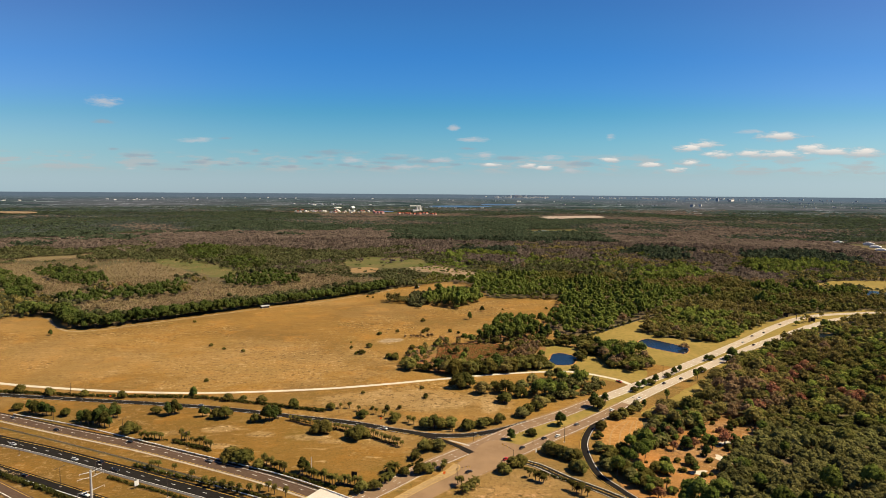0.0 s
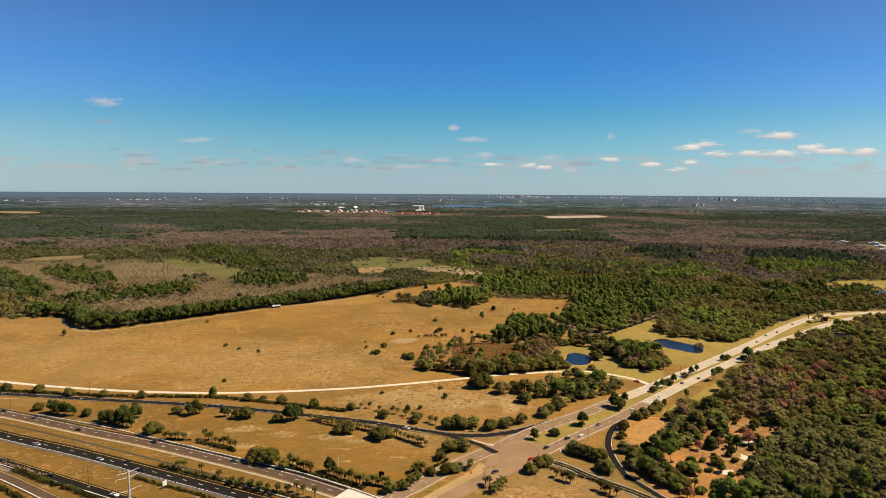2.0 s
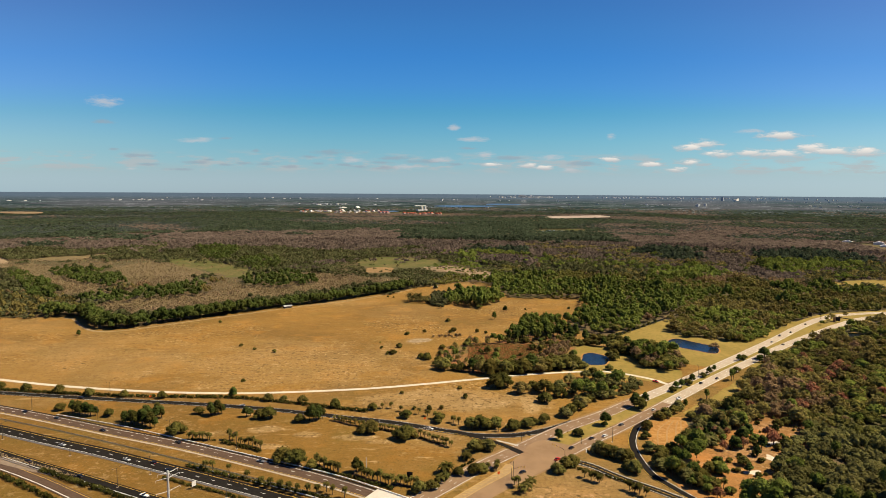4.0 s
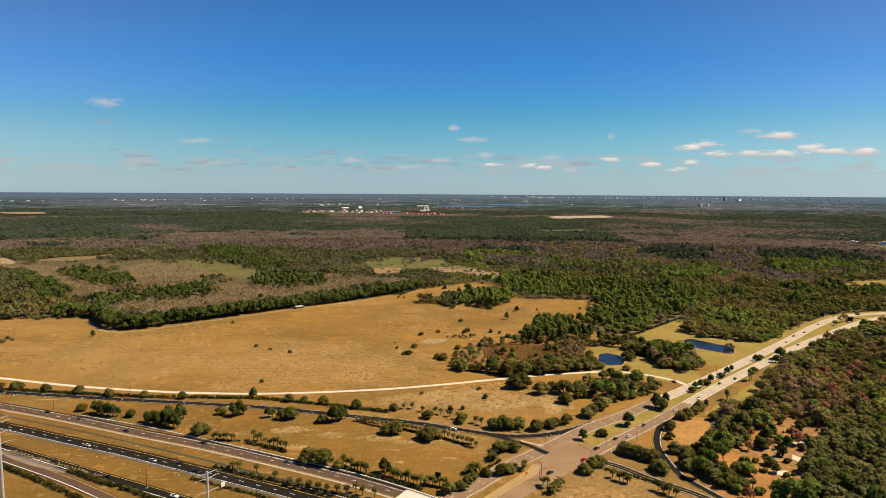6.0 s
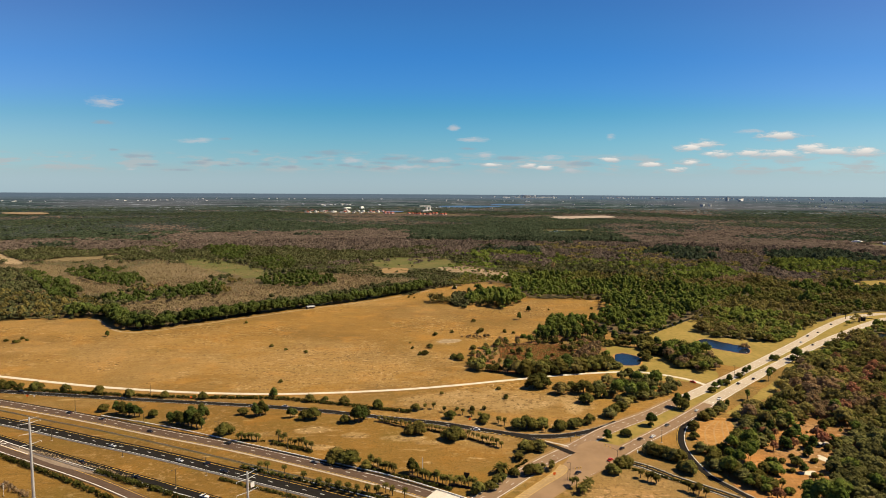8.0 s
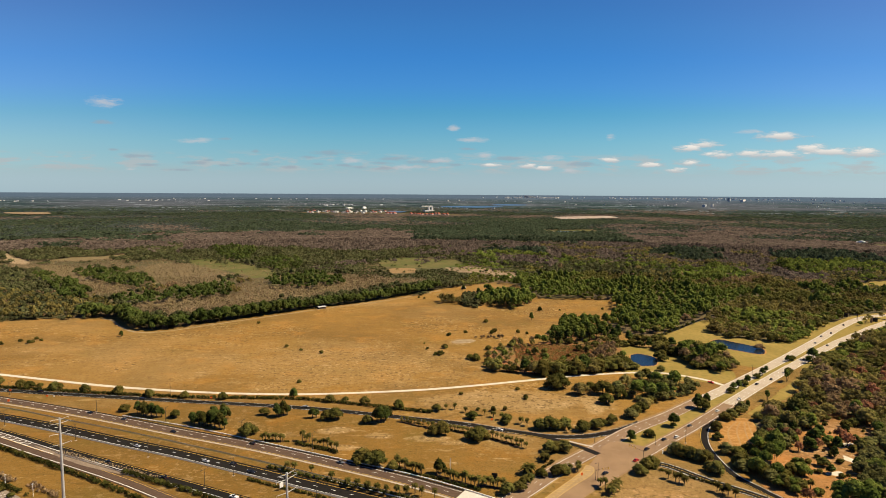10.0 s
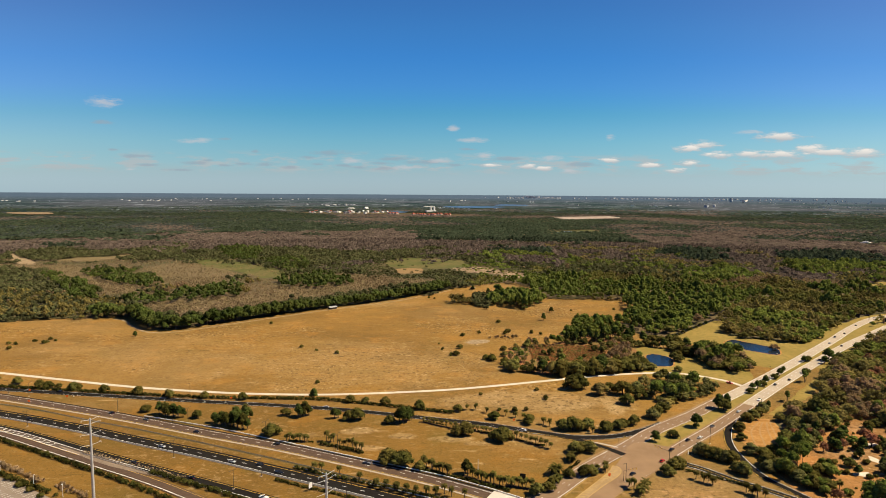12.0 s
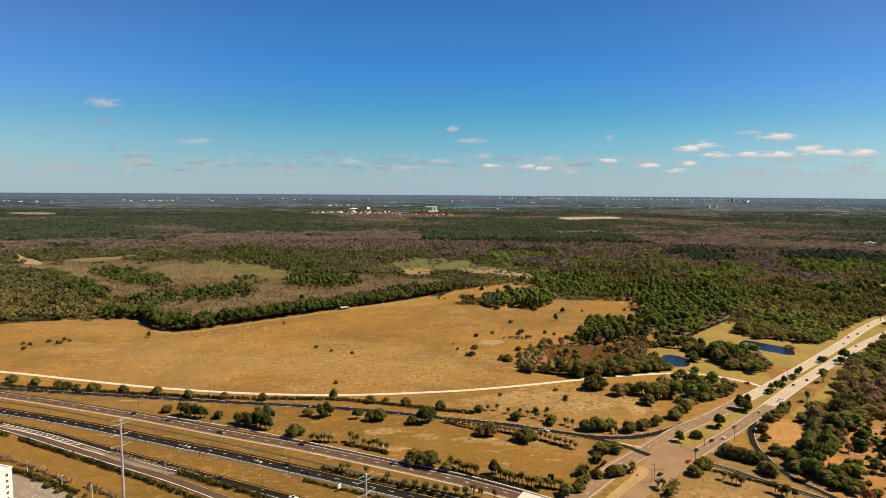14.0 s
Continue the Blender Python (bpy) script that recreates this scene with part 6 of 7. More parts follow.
PALMS_STRIP = [(-204, 401, 1.0), (-202, 402, 1.0), (-199, 401, 1.0), (-197, 402, 1.0), (-195, 401, 1.0), (-192, 402, 1.0), (-190, 401, 1.0), (-177, 402, 1.2), (-174, 400, 1.1), (-172, 401, 1.0), (-167, 395, 0.8), (-164, 394, 0.9), (-161, 393, 1.0), (-158, 392, 1.0), (-155, 390, 1.0), (-151, 386, 1.1), (-110, 365, 1.1), (-108, 364, 1.1), (-105, 362, 1.1), (-104, 360, 1.1), (-102, 359, 1.1), (-100, 358, 1.1), (-98, 356, 1.1), (-95, 355, 1.1), (-94, 353, 1.1)]
PALMS_BRIDGE = [(-85, 354, 1.1), (-83, 352, 1.1), (-80, 350, 1.1), (-77, 348, 1.1), (-75, 346, 1.1), (-73, 345, 1.1), (-70, 344, 1.1), (-68, 343, 1.1), (-65, 341, 1.1), (-63, 340, 1.1), (-61, 338, 1.1), (-58, 338, 1.1), (-56, 341, 1.0), (-54, 339, 1.0), (-52, 338, 1.0), (-50, 338, 1.0), (-47, 337, 1.0)]
PALMS_FRONTAGE = [(-112, 438, 0.8), (-108, 437, 0.8), (-105, 435, 0.8), (-102, 433, 0.8), (-99, 431, 0.8), (-95, 429, 0.8), (-92, 428, 0.8), (-89, 426, 0.8), (-76, 423, 0.8), (-73, 421, 0.8), (-70, 420, 0.8), (-67, 418, 0.8), (-64, 417, 0.8), (-61, 415, 0.8), (-58, 414, 0.8), (-47, 408, 0.9), (-44, 406, 0.9), (-41, 404, 0.9), (-38, 401, 0.9), (-35, 399, 0.9), (-32, 397, 0.9), (-29, 394, 0.9), (-26, 392, 0.9)]
PALMS_NORTH = [(-79, 464, 0.9), (-72, 464, 1.0), (-64, 458, 0.9), (-50, 452, 0.9), (-43, 448, 1.0), (-37, 443, 0.9), (-24, 435, 1.0), (-20, 431, 1.0), (-14, 428, 0.9), (8, 419, 0.9), (14, 420, 0.8), (22, 422, 0.8)]
PALMS_SOUTH = [(53, 350, 1.0), (56, 346, 1.0), (58, 345, 1.0), (60, 343, 1.1), (75, 334, 1.0), (77, 331, 1.0), (79, 329, 1.0), (82, 327, 1.0), (123, 335, 0.9), (126, 336, 1.0), (-4, 357, 1.0), (1, 358, 1.0), (12, 337, 1.1), (10, 340, 1.0), (80, 331, 1.0), (127, 338, 1.0), (130, 337, 1.0), (2, 362, 1.0)]
DATE_PALMS = [(-31, 354, 1.0), (-28, 357, 1.1), (-16, 376, 1.0), (-17, 372, 0.9), (-33, 342, 0.9), (14, 331, 1.0), (17, 335, 1.0), (20, 340, 0.9)]
MEDIAN_PALMS = [(-176, 357, 1.0), (-171, 356, 1.0), (-136, 338, 1.0), (-130, 335, 1.0), (-124, 333, 1.0), (-118, 330, 1.0), (-113, 328, 1.0), (-107, 327, 1.0), (-102, 328, 1.0), (-97, 330, 1.0), (-93, 327, 1.0), (-160, 353, 0.9), (-147, 346, 0.9), (-86, 324, 1.0)]


def sabal(seed):
    return lambda: palm("palm_tree", seed, 5.0 + 0.5 * (seed % 3), 1.95, 60, 0.9)


def date(seed):
    return lambda: palm("date_palm", seed, 4.5, 3.6, 34, 0.7)


# dark ground strips painted in for the palm rows' merged shade and undergrowth
PALM_SHADE = surface("palm shade brown", [(0.060, 0.036, 0.020), (0.045, 0.028, 0.016), (0.080, 0.050, 0.028)], 0.3, 6.0, 0.95)
for row in (PALMS_FRONTAGE[:8], PALMS_FRONTAGE[8:15], PALMS_FRONTAGE[15:], PALMS_STRIP[:7], PALMS_STRIP[10:16], PALMS_STRIP[16:], PALMS_BRIDGE):
    tagged(part("palm_shade_strip", ribbon(spline([(x - 1.0, y - 0.6) for x, y, _ in row[::2]], 2.0), 1.3, -1.3, 0.15), PALM_SHADE), "dark brown strip painted as shade under a palm row", "mulch", kind="structure")
plant([sabal(1), sabal(2), sabal(3)], PALMS_STRIP, "cabbage palm with a round head in a roadside row", "palm tree", "palms along the highway")
plant([sabal(4), sabal(5), sabal(6)], PALMS_BRIDGE, "cabbage palm in a tight row beside the bridge", "palm tree", "palms beside the bridge")
plant([sabal(7), sabal(8)], PALMS_FRONTAGE, "small cabbage palm in a row beside the frontage road", "palm tree", "palms along the frontage road")
plant([sabal(9), sabal(10)], PALMS_NORTH, "slim cabbage palm on the rough grass verge", "palm tree", "palms on the verge")
plant([sabal(11), sabal(12)], PALMS_SOUTH, "cabbage palm on mulch beside the side road", "palm tree", "palms by the side road")
plant([date(1), date(2)], DATE_PALMS, "broad date palm with long arching fronds", "palm tree", "date palms at the junction")
plant([sabal(13), sabal(14)], MEDIAN_PALMS, "young cabbage palm in the highway median", "palm tree", "palms in the highway median")


# ---- poles, signs, lamps ----
def box(bm, x0, y0, z0, x1, y1, z1):
    v = [bm.verts.new(p) for p in ((x0, y0, z0), (x1, y0, z0), (x1, y1, z0), (x0, y1, z0), (x0, y0, z1), (x1, y0, z1), (x1, y1, z1), (x0, y1, z1))]
    for q in ((0, 3, 2, 1), (4, 5, 6, 7), (0, 1, 5, 4), (1, 2, 6, 5), (2, 3, 7, 6), (3, 0, 4, 7)):
        bm.faces.new([v[i] for i in q])


ROAD_TURN = math.degrees(math.atan2(-0.42, 0.91))


def transmission_pole(x, y, tall, turn):
    base = new("transmission_pole")
    base.matrix_basis = pose(x, y, 0, 0, 0, turn)
    tagged(base, "tall tapered grey steel transmission pole with cross-arms", "utility pole", "transmission poles")
    bm = bmesh.new()
    limb(bm, (0, 0, 0), (0, 0, tall), 0.85, 0.42, 12)
    part("pole", bm, STEEL, base)
    for z in (tall - 0.6, tall - 2.8, tall - 8.6, tall - 14.6):
        for side in (-1, 1):
            bm = bmesh.new()
            reach = 4.4 if z > tall - 2 else 5.2
            limb(bm, (0, 0.35 * side, z - 0.3), (0, reach * side, z + 0.25), 0.16, 0.07, 6)
            arm = part("cross_arm", bm, STEEL, base)
            bm = bmesh.new()
            limb(bm, (0, reach * side, z + 0.25), (0, reach * side, z - 0.6), 0.05, 0.05, 6)
            part("insulator", bm, WHITE, arm, "pale insulator string")
    return base


transmission_pole(-288, 319, 47.0, -38)
transmission_pole(-147, 246, 52.0, -38)

DARK_STEEL = surface("dark bronze steel", [(0.07, 0.055, 0.045), (0.05, 0.04, 0.035)], 0.5, 5.0, 0.6, metal=0.2)


def lamp(double):
    base = new("street_lamp")
    bm = bmesh.new()
    limb(bm, (0, 0, 0), (0, 0, 11.5), 0.18, 0.10, 8)
    part("pole", bm, DARK_STEEL, base)
    bm = bmesh.new()
    box(bm, -0.6, -0.6, 0, 0.6, 0.6, 0.25)
    part("footing", bm, CONCRETE, base, "pale concrete footing")
    for side in ((-1, 1) if double else (1,)):
        bm = bmesh.new()
        limb(bm, (0, 0, 11.2), (0, 1.3 * side, 11.6), 0.08, 0.07, 6)
        limb(bm, (0, 1.3 * side, 11.6), (0, 2.6 * side, 11.7), 0.07, 0.06, 6)
        arm = part("arm", bm, DARK_STEEL, base)
        bm = bmesh.new()
        box(bm, -0.2, 2.5 * side - 0.45, 11.58, 0.2, 2.5 * side + 0.45, 11.8)
        part("lamp_head", bm, DARK_STEEL, arm)
    return base


first = tagged(lamp(True), "dark bronze double-armed highway lamp on concrete footing", "street lamp", "highway lamps")
LAMPS = [(-436, 440), (-396, 425), (-347, 455), (-284, 433), (-220, 408), (-269, 375), (-206, 350), (-167, 387), (-217, 334), (-151, 323), (-330, 400)]
for x, y in LAMPS[1:]:
    copy_thing(first, pose(x, y, 0.05, 0, 0, ROAD_TURN + 180))
first.matrix_basis = pose(*LAMPS[0], 0.05, 0, 0, ROAD_TURN + 180)
first = tagged(lamp(False), "dark single-armed street lamp beside the road", "street lamp", "road lamps")
LAMPS = [(-438, 489), (-459, 495), (-306, 490), (84, 402, ), (150, 462), (10, 346), (205, 552), (260, 640)]
for x, y in LAMPS[1:]:
    copy_thing(first, pose(x, y, 0.05, 0, 0, 130))
first.matrix_basis = pose(*LAMPS[0], 0.05, 0, 0, ROAD_TURN)


def signal(x, y, turn, reach):
    base = new("traffic_signal")
    base.matrix_basis = pose(x, y, 0.1, 0, 0, turn)
    tagged(base, "dark steel traffic signal mast with a long arm", "traffic light", "traffic signals")
    bm = bmesh.new()
    limb(bm, (0, 0, 0), (0, 0, 6.6), 0.14, 0.1, 8)
    part("mast", bm, DARK_STEEL, base)
    bm = bmesh.new()
    limb(bm, (0, 0, 6.2), (reach, 0, 6.9), 0.08, 0.05, 6)
    arm = part("arm", bm, DARK_STEEL, base)
    for u in (0.55, 0.78, 0.97):
        bm = bmesh.new()
        box(bm, reach * u - 0.18, -0.2, 5.7, reach * u + 0.18, 0.15, 6.8)
        part("signal_head", bm, YELLOW, arm, "yellow signal housing")


signal(46, 374, 125, 11)
signal(9, 347, 20, 9)
signal(62, 398, 150, 10)
signal(22, 402, 300, 9)


def sign(x, y, z, wide, tall, turn, material, label, legs=2, category="road sign"):
    base = new("road_sign")
    base.matrix_basis = pose(x, y, 0.05, 0, 0, turn)
    tagged(base, label, category)
    bm = bmesh.new()
    box(bm, -wide / 2, -0.06, z, wide / 2, 0.06, z + tall)
    part("panel", bm, material, base)
    for i in range(legs):
        u = 0 if legs == 1 else (i / (legs - 1) - 0.5) * wide * 0.7
        bm = bmesh.new()
        limb(bm, (u, 0.1, 0), (u, 0.1, z + tall * 0.8), 0.1, 0.1, 6)
        part("post", bm, DARK_STEEL, base)


ORANGE = surface("orange sheeting", [(0.80, 0.14, 0.02), (0.75, 0.12, 0.02)], 0.5, 4.0, 0.6)
BLACKP = surface("black panel", [(0.02, 0.02, 0.02), (0.03, 0.03, 0.03)], 0.5, 4.0, 0.7)
PALEPANEL = surface("bare aluminium panel", [(0.62, 0.61, 0.58), (0.55, 0.54, 0.52)], 0.5, 4.0, 0.6)
sign(-173, 333, 1.6, 2.6, 3.0, 58, PALEPANEL, "blank grey-white back of a highway sign")
sign(-51, 345, 1.5, 3.4, 3.6, -10, BLACKP, "black billboard panel on one post beside palms", 1, "billboard")
for x, y in ((-428, 474), (-405, 486), (-270, 484), (-45, 440), (-445, 500), (2, 352)):
    sign(x, y, 0.8, 1.5, 1.5, 20, ORANGE, "orange roadworks warning sign beside the road", 1)
sign(-400, 487, 0.4, 0.7, 1.4, 20, WHITE, "small white roadside marker", 1)
sign(62, 384, 0.5, 1.0, 2.2, 40, WHITE, "white roadside cabinet sign", 1)
sign(-77, 349, 0.2, 0.32, 12.0, 20, PALEPANEL, "tall pale utility pole beside the palms", 1, "pole")


def gantry(x, y, turn, span):
    base = new("sign_gantry")
    base.matrix_basis = pose(x, y, 0.1, 0, 0, turn)
    tagged(base, "dark overhead sign gantry across the divided road", "sign gantry", "sign gantries")
    for u in (-span / 2, span / 2):
        bm = bmesh.new()
        limb(bm, (u, 0, 0), (u, 0, 6.8), 0.35, 0.3, 8)
        part("post", bm, DARK_STEEL, base)
    bm = bmesh.new()
    box(bm, -span / 2, -0.4, 6.0, span / 2, 0.4, 6.8)
    part("beam", bm, DARK_STEEL, base)
    bm = bmesh.new()
    box(bm, -span / 2 + 0.5, -0.8, 1.6, -span / 2 + 6.0, -0.5, 6.9)
    part("sign_panel", bm, BLACKP, base, "large dark sign panel")
    bm = bmesh.new()
    box(bm, -span / 2 - 2.2, -1.1, 0.0, -span / 2 + 0.2, 1.1, 6.2)
    bmesh.ops.bevel(bm, geom=bm.edges[:], offset=0.2, segments=1, affect="EDGES")
    part("pylon", bm, WORN, base, "brown masonry pylon")


gantry(478, 826, -52, 17.0)
gantry(497, 795, -50, 17.0)


# ---- vehicles ----
GLASS = surface("dark car glass", [(0.012, 0.014, 0.016), (0.014, 0.016, 0.018)], 0.5, 4.0, 0.08, gloss=0.5)
TAIL = surface("red lamp lens", [(0.35, 0.015, 0.012), (0.30, 0.012, 0.010)], 1.0, 4.0, 0.3, gloss=0.4)
RUBBER = surface("tyre rubber", [(0.02, 0.02, 0.02), (0.03, 0.03, 0.03)], 2.0, 4.0, 0.9)
PAINTS = {n: surface(n + " car paint", [c, tuple(0.92 * x for x in c)], 0.5, 4.0, 0.25, gloss=0.5) for n, c in
          {"white": (0.78, 0.78, 0.76), "black": (0.02, 0.02, 0.022), "red": (0.50, 0.02, 0.015), "silver": (0.45, 0.46, 0.47), "grey": (0.12, 0.125, 0.13)}.items()}


def extrude_side(bm, outline, half, inset=0.0):
    """A body from its side outline, drawn in a little towards the top."""
    rows = []
    for side in (-1, 1):
        rows.append([bm.verts.new((x, side * (half - inset * max(0.0, z - 0.9)), z)) for x, z in outline])
    n = len(outline)
    for i in range(n):
        j = (i + 1) % n
        bm.faces.new((rows[0][i], rows[0][j], rows[1][j], rows[1][i]))
    bm.faces.new(rows[0][::-1])
    bm.faces.new(rows[1])
    bmesh.ops.recalc_face_normals(bm, faces=bm.faces)


def car(paint, kind):
    base = new("car" if kind == "car" else "pickup_truck")
    long, tall = (4.7, 1.5) if kind == "car" else (5.7, 1.85)
    h = long / 2
    bm = bmesh.new()
    extrude_side(bm, [(-h, 0.3), (h, 0.3), (h + 0.03, 0.62), (h - 0.15, 0.80), (h * 0.45, 0.95), (-h * 0.75, 1.0), (-h, 0.9)], 0.92)
    bmesh.ops.bevel(bm, geom=bm.edges[:], offset=0.05, segments=1, affect="EDGES")
    part("body", bm, PAINTS[paint], base)
    back = -h * 0.85 if kind == "car" else -h * 0.15
    bm = bmesh.new()
    extrude_side(bm, [(back, 0.96), (h * 0.45, 0.93), (h * 0.12, tall - 0.08), (back * 0.6 + 0.1, tall - 0.06)], 0.86, 0.3)
    part("windows", bm, GLASS, base, "dark glass cabin")
    bm = bmesh.new()
    extrude_side(bm, [(back * 0.62 + 0.1, tall - 0.07), (h * 0.14, tall - 0.09), (h * 0.08, tall), (back * 0.55 + 0.1, tall)], 0.70)
    part("roof", bm, PAINTS[paint], base)
    for side in (-1, 1):
        for name, material, u in (("headlight", WHITE, h - 0.04), ("tail_light", TAIL, -h - 0.04)):
            bm = bmesh.new()
            box(bm, u, side * 0.72 - 0.16, 0.62, u + 0.08, side * 0.72 + 0.16, 0.78)
            part(name, bm, material, base)
    for u in (-0.62, 0.62):
        for side in (-1, 1):
            bm = bmesh.new()
            limb(bm, (u * h, side * 0.70, 0.33), (u * h, side * 0.94, 0.33), 0.33, 0.33, 12)
            part("wheel", bm, RUBBER, base, "black tyre")
    return base


CARS = [("black", "car", HIGHWAY_C, -290, 0.5), ("white", "pickup_truck", HIGHWAY_C, -197, 0.5), ("black", "car", HIGHWAY_C, -246, 0.5),
        ("silver", "car", HIGHWAY_B, -229, -1.8), ("black", "car", HIGHWAY_B, -212, 1.8), ("black", "pickup_truck", HIGHWAY_B, -196, -1.8),
        ("black", "car", HIGHWAY_B, -402, -1.8), ("silver", "car", HIGHWAY_B, -283, -1.8),
        ("black", "car", HIGHWAY_A, -210, 2.0), ("grey", "pickup_truck", HIGHWAY_A, -146, 2.0), ("black", "car", HIGHWAY_A, -270, -1.8), ("black", "car", HIGHWAY_A, -350, 2.0), ("grey", "car", HIGHWAY_A, -318, 2.0),
        ("silver", "car", FRONTAGE, -190, 1.7), ("black", "car", FRONTAGE, -325, -1.7), ("white", "car", FRONTAGE, -40, -1.7), ("black", "car", FRONTAGE, -420, 1.7),
        ("black", "car", ARTERIAL_E, 18, 1.8), ("black", "car", ARTERIAL_E, 55, 1.8), ("black", "car", ARTERIAL_E, 72, 1.8), ("white", "car", ARTERIAL_E, 80, -1.8),
        ("grey", "car", ARTERIAL_E, 100, 1.8), ("white", "car", ARTERIAL_E, 133, 0.0), ("white", "pickup_truck", ARTERIAL_E, 162, -2.0), ("black", "car", ARTERIAL_E, 200, 2.0),
        ("black", "car", ARTERIAL_E, 218, -2.0), ("red", "car", ARTERIAL_E, 40, -1.8), ("black", "car", ARTERIAL_E, 290, 0.0), ("black", "car", ARTERIAL_E, 352, 2.0), ("grey", "car", ARTERIAL_E, 420, -2.0),
        ("black", "car", ARTERIAL_W, 372, 2.0), ("black", "car", ARTERIAL_W, 393, -2.0), ("silver", "car", ARTERIAL_W, 343, -2.0), ("grey", "car", ARTERIAL_W, 440, 0.0), ("white", "car", ARTERIAL_W, 500, 2.0), ("red", "pickup_truck", TRACK, 163.5, -4.5)]
firsts = {}
for paint, kind, line, x, off in CARS:
    i = int(np.clip(np.argmin(np.abs(line[:, 0] - x)), 1, len(line) - 2))
    d = line[i + 1] - line[i - 1]
    a = math.atan2(d[1], d[0])
    s = (x - line[i, 0]) / d[0] * np.hypot(*d) if abs(d[0]) > 1e-6 else 0.0
    px, py = line[i, 0] + math.cos(a) * s - math.sin(a) * off, line[i, 1] + math.sin(a) * s + math.cos(a) * off
    m = pose(px, py, 0.27, 0, 0, math.degrees(a) + (180 if off > 0 and line is not ARTERIAL_E else 0))
    word = "car" if kind == "car" else "pickup truck"
    if (paint, kind) not in firsts:
        firsts[paint, kind] = (tagged(car(paint, kind), f"{paint} {word} with dark windows on the road", word, "vehicles on the roads"), m)
    else:
        copy_thing(firsts[paint, kind][0], m)
for ob, m in firsts.values():
    ob.matrix_basis = m


# ---- buildings ----
WALL_WHITE = surface("white stucco", [(0.78, 0.76, 0.72), (0.72, 0.70, 0.66)], 0.1, 6.0, 0.9)
ROOF_GREY = surface("grey roof", [(0.35, 0.34, 0.33), (0.28, 0.27, 0.27)], 0.2, 6.0, 0.9)
ROOF_RED = surface("red tile roof", [(0.30, 0.090, 0.055), (0.25, 0.075, 0.045)], 0.05, 6.0, 0.9)


def hotel(x, y, turn, long, deep, floors):
    base = new("hotel")
    base.matrix_basis = pose(x, y, 0, 0, 0, turn)
    tagged(base, "white stucco hotel block with rows of small windows", "hotel")
    tall = floors * 3.1 + 1.2
    bm = bmesh.new()
    box(bm, -long, 0, 0, 0, deep, tall)
    part("wall", bm, WALL_WHITE, base)
    bm = bmesh.new()
    for q in ((-long - 0.3, -0.3, 0.3, 0.4), (-long - 0.3, deep - 0.4, 0.3, deep + 0.3), (-long - 0.3, 0.4, -long + 0.4, deep - 0.4), (-0.4, 0.4, 0.3, deep - 0.4)):
        box(bm, q[0], q[1], tall, q[2], q[3], tall + 1.0)
    part("parapet", bm, WALL_WHITE, base, "white parapet")
    bm = bmesh.new()
    box(bm, -long + 0.4, 0.4, tall, -0.4, deep - 0.4, tall + 0.25)
    part("roof", bm, WALL_WHITE, base, "white flat roof")
    bm = bmesh.new()
    box(bm, -9, 6, tall + 0.25, -4, 10, tall + 2.4)
    part("plant_room", bm, WALL_WHITE, base)

    def window(cx, cy, cz, along):
        bm = bmesh.new()
        if along:
            box(bm, cx - 0.75, cy - 0.1, cz, cx + 0.75, cy + 0.02, cz + 1.7)
        else:
            box(bm, cx - 0.02, cy - 0.75, cz, cx + 0.1, cy + 0.75, cz + 1.7)
        w = part("window", bm, WALL_WHITE, base, "white window frame")
        for k in (-0.36, 0.36):
            bm = bmesh.new()
            if along:
                box(bm, cx + k - 0.3, cy - 0.14, cz + 0.15, cx + k + 0.3, cy - 0.09, cz + 1.55)
            else:
                box(bm, cx + 0.09, cy + k - 0.3, cz + 0.15, cx + 0.14, cy + k + 0.3, cz + 1.55)
            part("pane", bm, GLASS, w, "dark glass pane")
    for fl in range(floors):
        for i in range(8):
            window(-3.0 - 4.6 * i, 0.0, fl * 3.1 + 1.0, True)
        for i in range(3):
            window(0.0, 3.2 + 5.0 * i, fl * 3.1 + 1.0, False)


hotel(-341.6, 288.7, ROAD_TURN + 8, 42.0, 16.0, 8)
PAVING = surface("pinkish parking asphalt", [(0.204, 0.160, 0.122), (0.177, 0.136, 0.102), (0.231, 0.190, 0.150)], 0.08, 8.0, 0.9)
lot = sheet("car_park", [(-380, 352), (-366, 349), (-347, 342), (-330, 332), (-309, 319), (-296, 306), (-300, 285), (-360, 285), (-390, 320)], PAVING, 0.1, "pinkish car park with white bay lines", "car park", ragged=0.2)
part("bay_lines", bars_across(((-356, 342), (-312, 316)), 17, 2.5, 0.09, radians(60), 0.115), WHITE, lot, "white parking bay lines")
part("bay_lines", bars_across(((-352, 331), (-316, 309)), 15, 2.5, 0.09, radians(60), 0.115), WHITE, lot, "white parking bay lines")


def car_park_pole():
    base = new("lamp_post")
    bm = bmesh.new()
    limb(bm, (0, 0, 0), (0, 0, 0.7), 0.34, 0.30, 10)
    part("footing", bm, CONCRETE, base, "round concrete footing")
    bm = bmesh.new()
    limb(bm, (0, 0, 0.7), (0, 0, 8.0), 0.16, 0.11, 8)
    part("pole", bm, WALL_WHITE, base)
    bm = bmesh.new()
    box(bm, -0.2, -0.18, 8.0, 0.75, 0.18, 8.18)
    part("lamp_head", bm, WALL_WHITE, base, "flat white lamp head")
    return base


plant([car_park_pole], [(-362, 351, 1.0), (-332, 336, 1.0), (-308, 324, 1.0)], "white lamp post at the edge of the car park", "lamp post", "lamp posts in the car park")
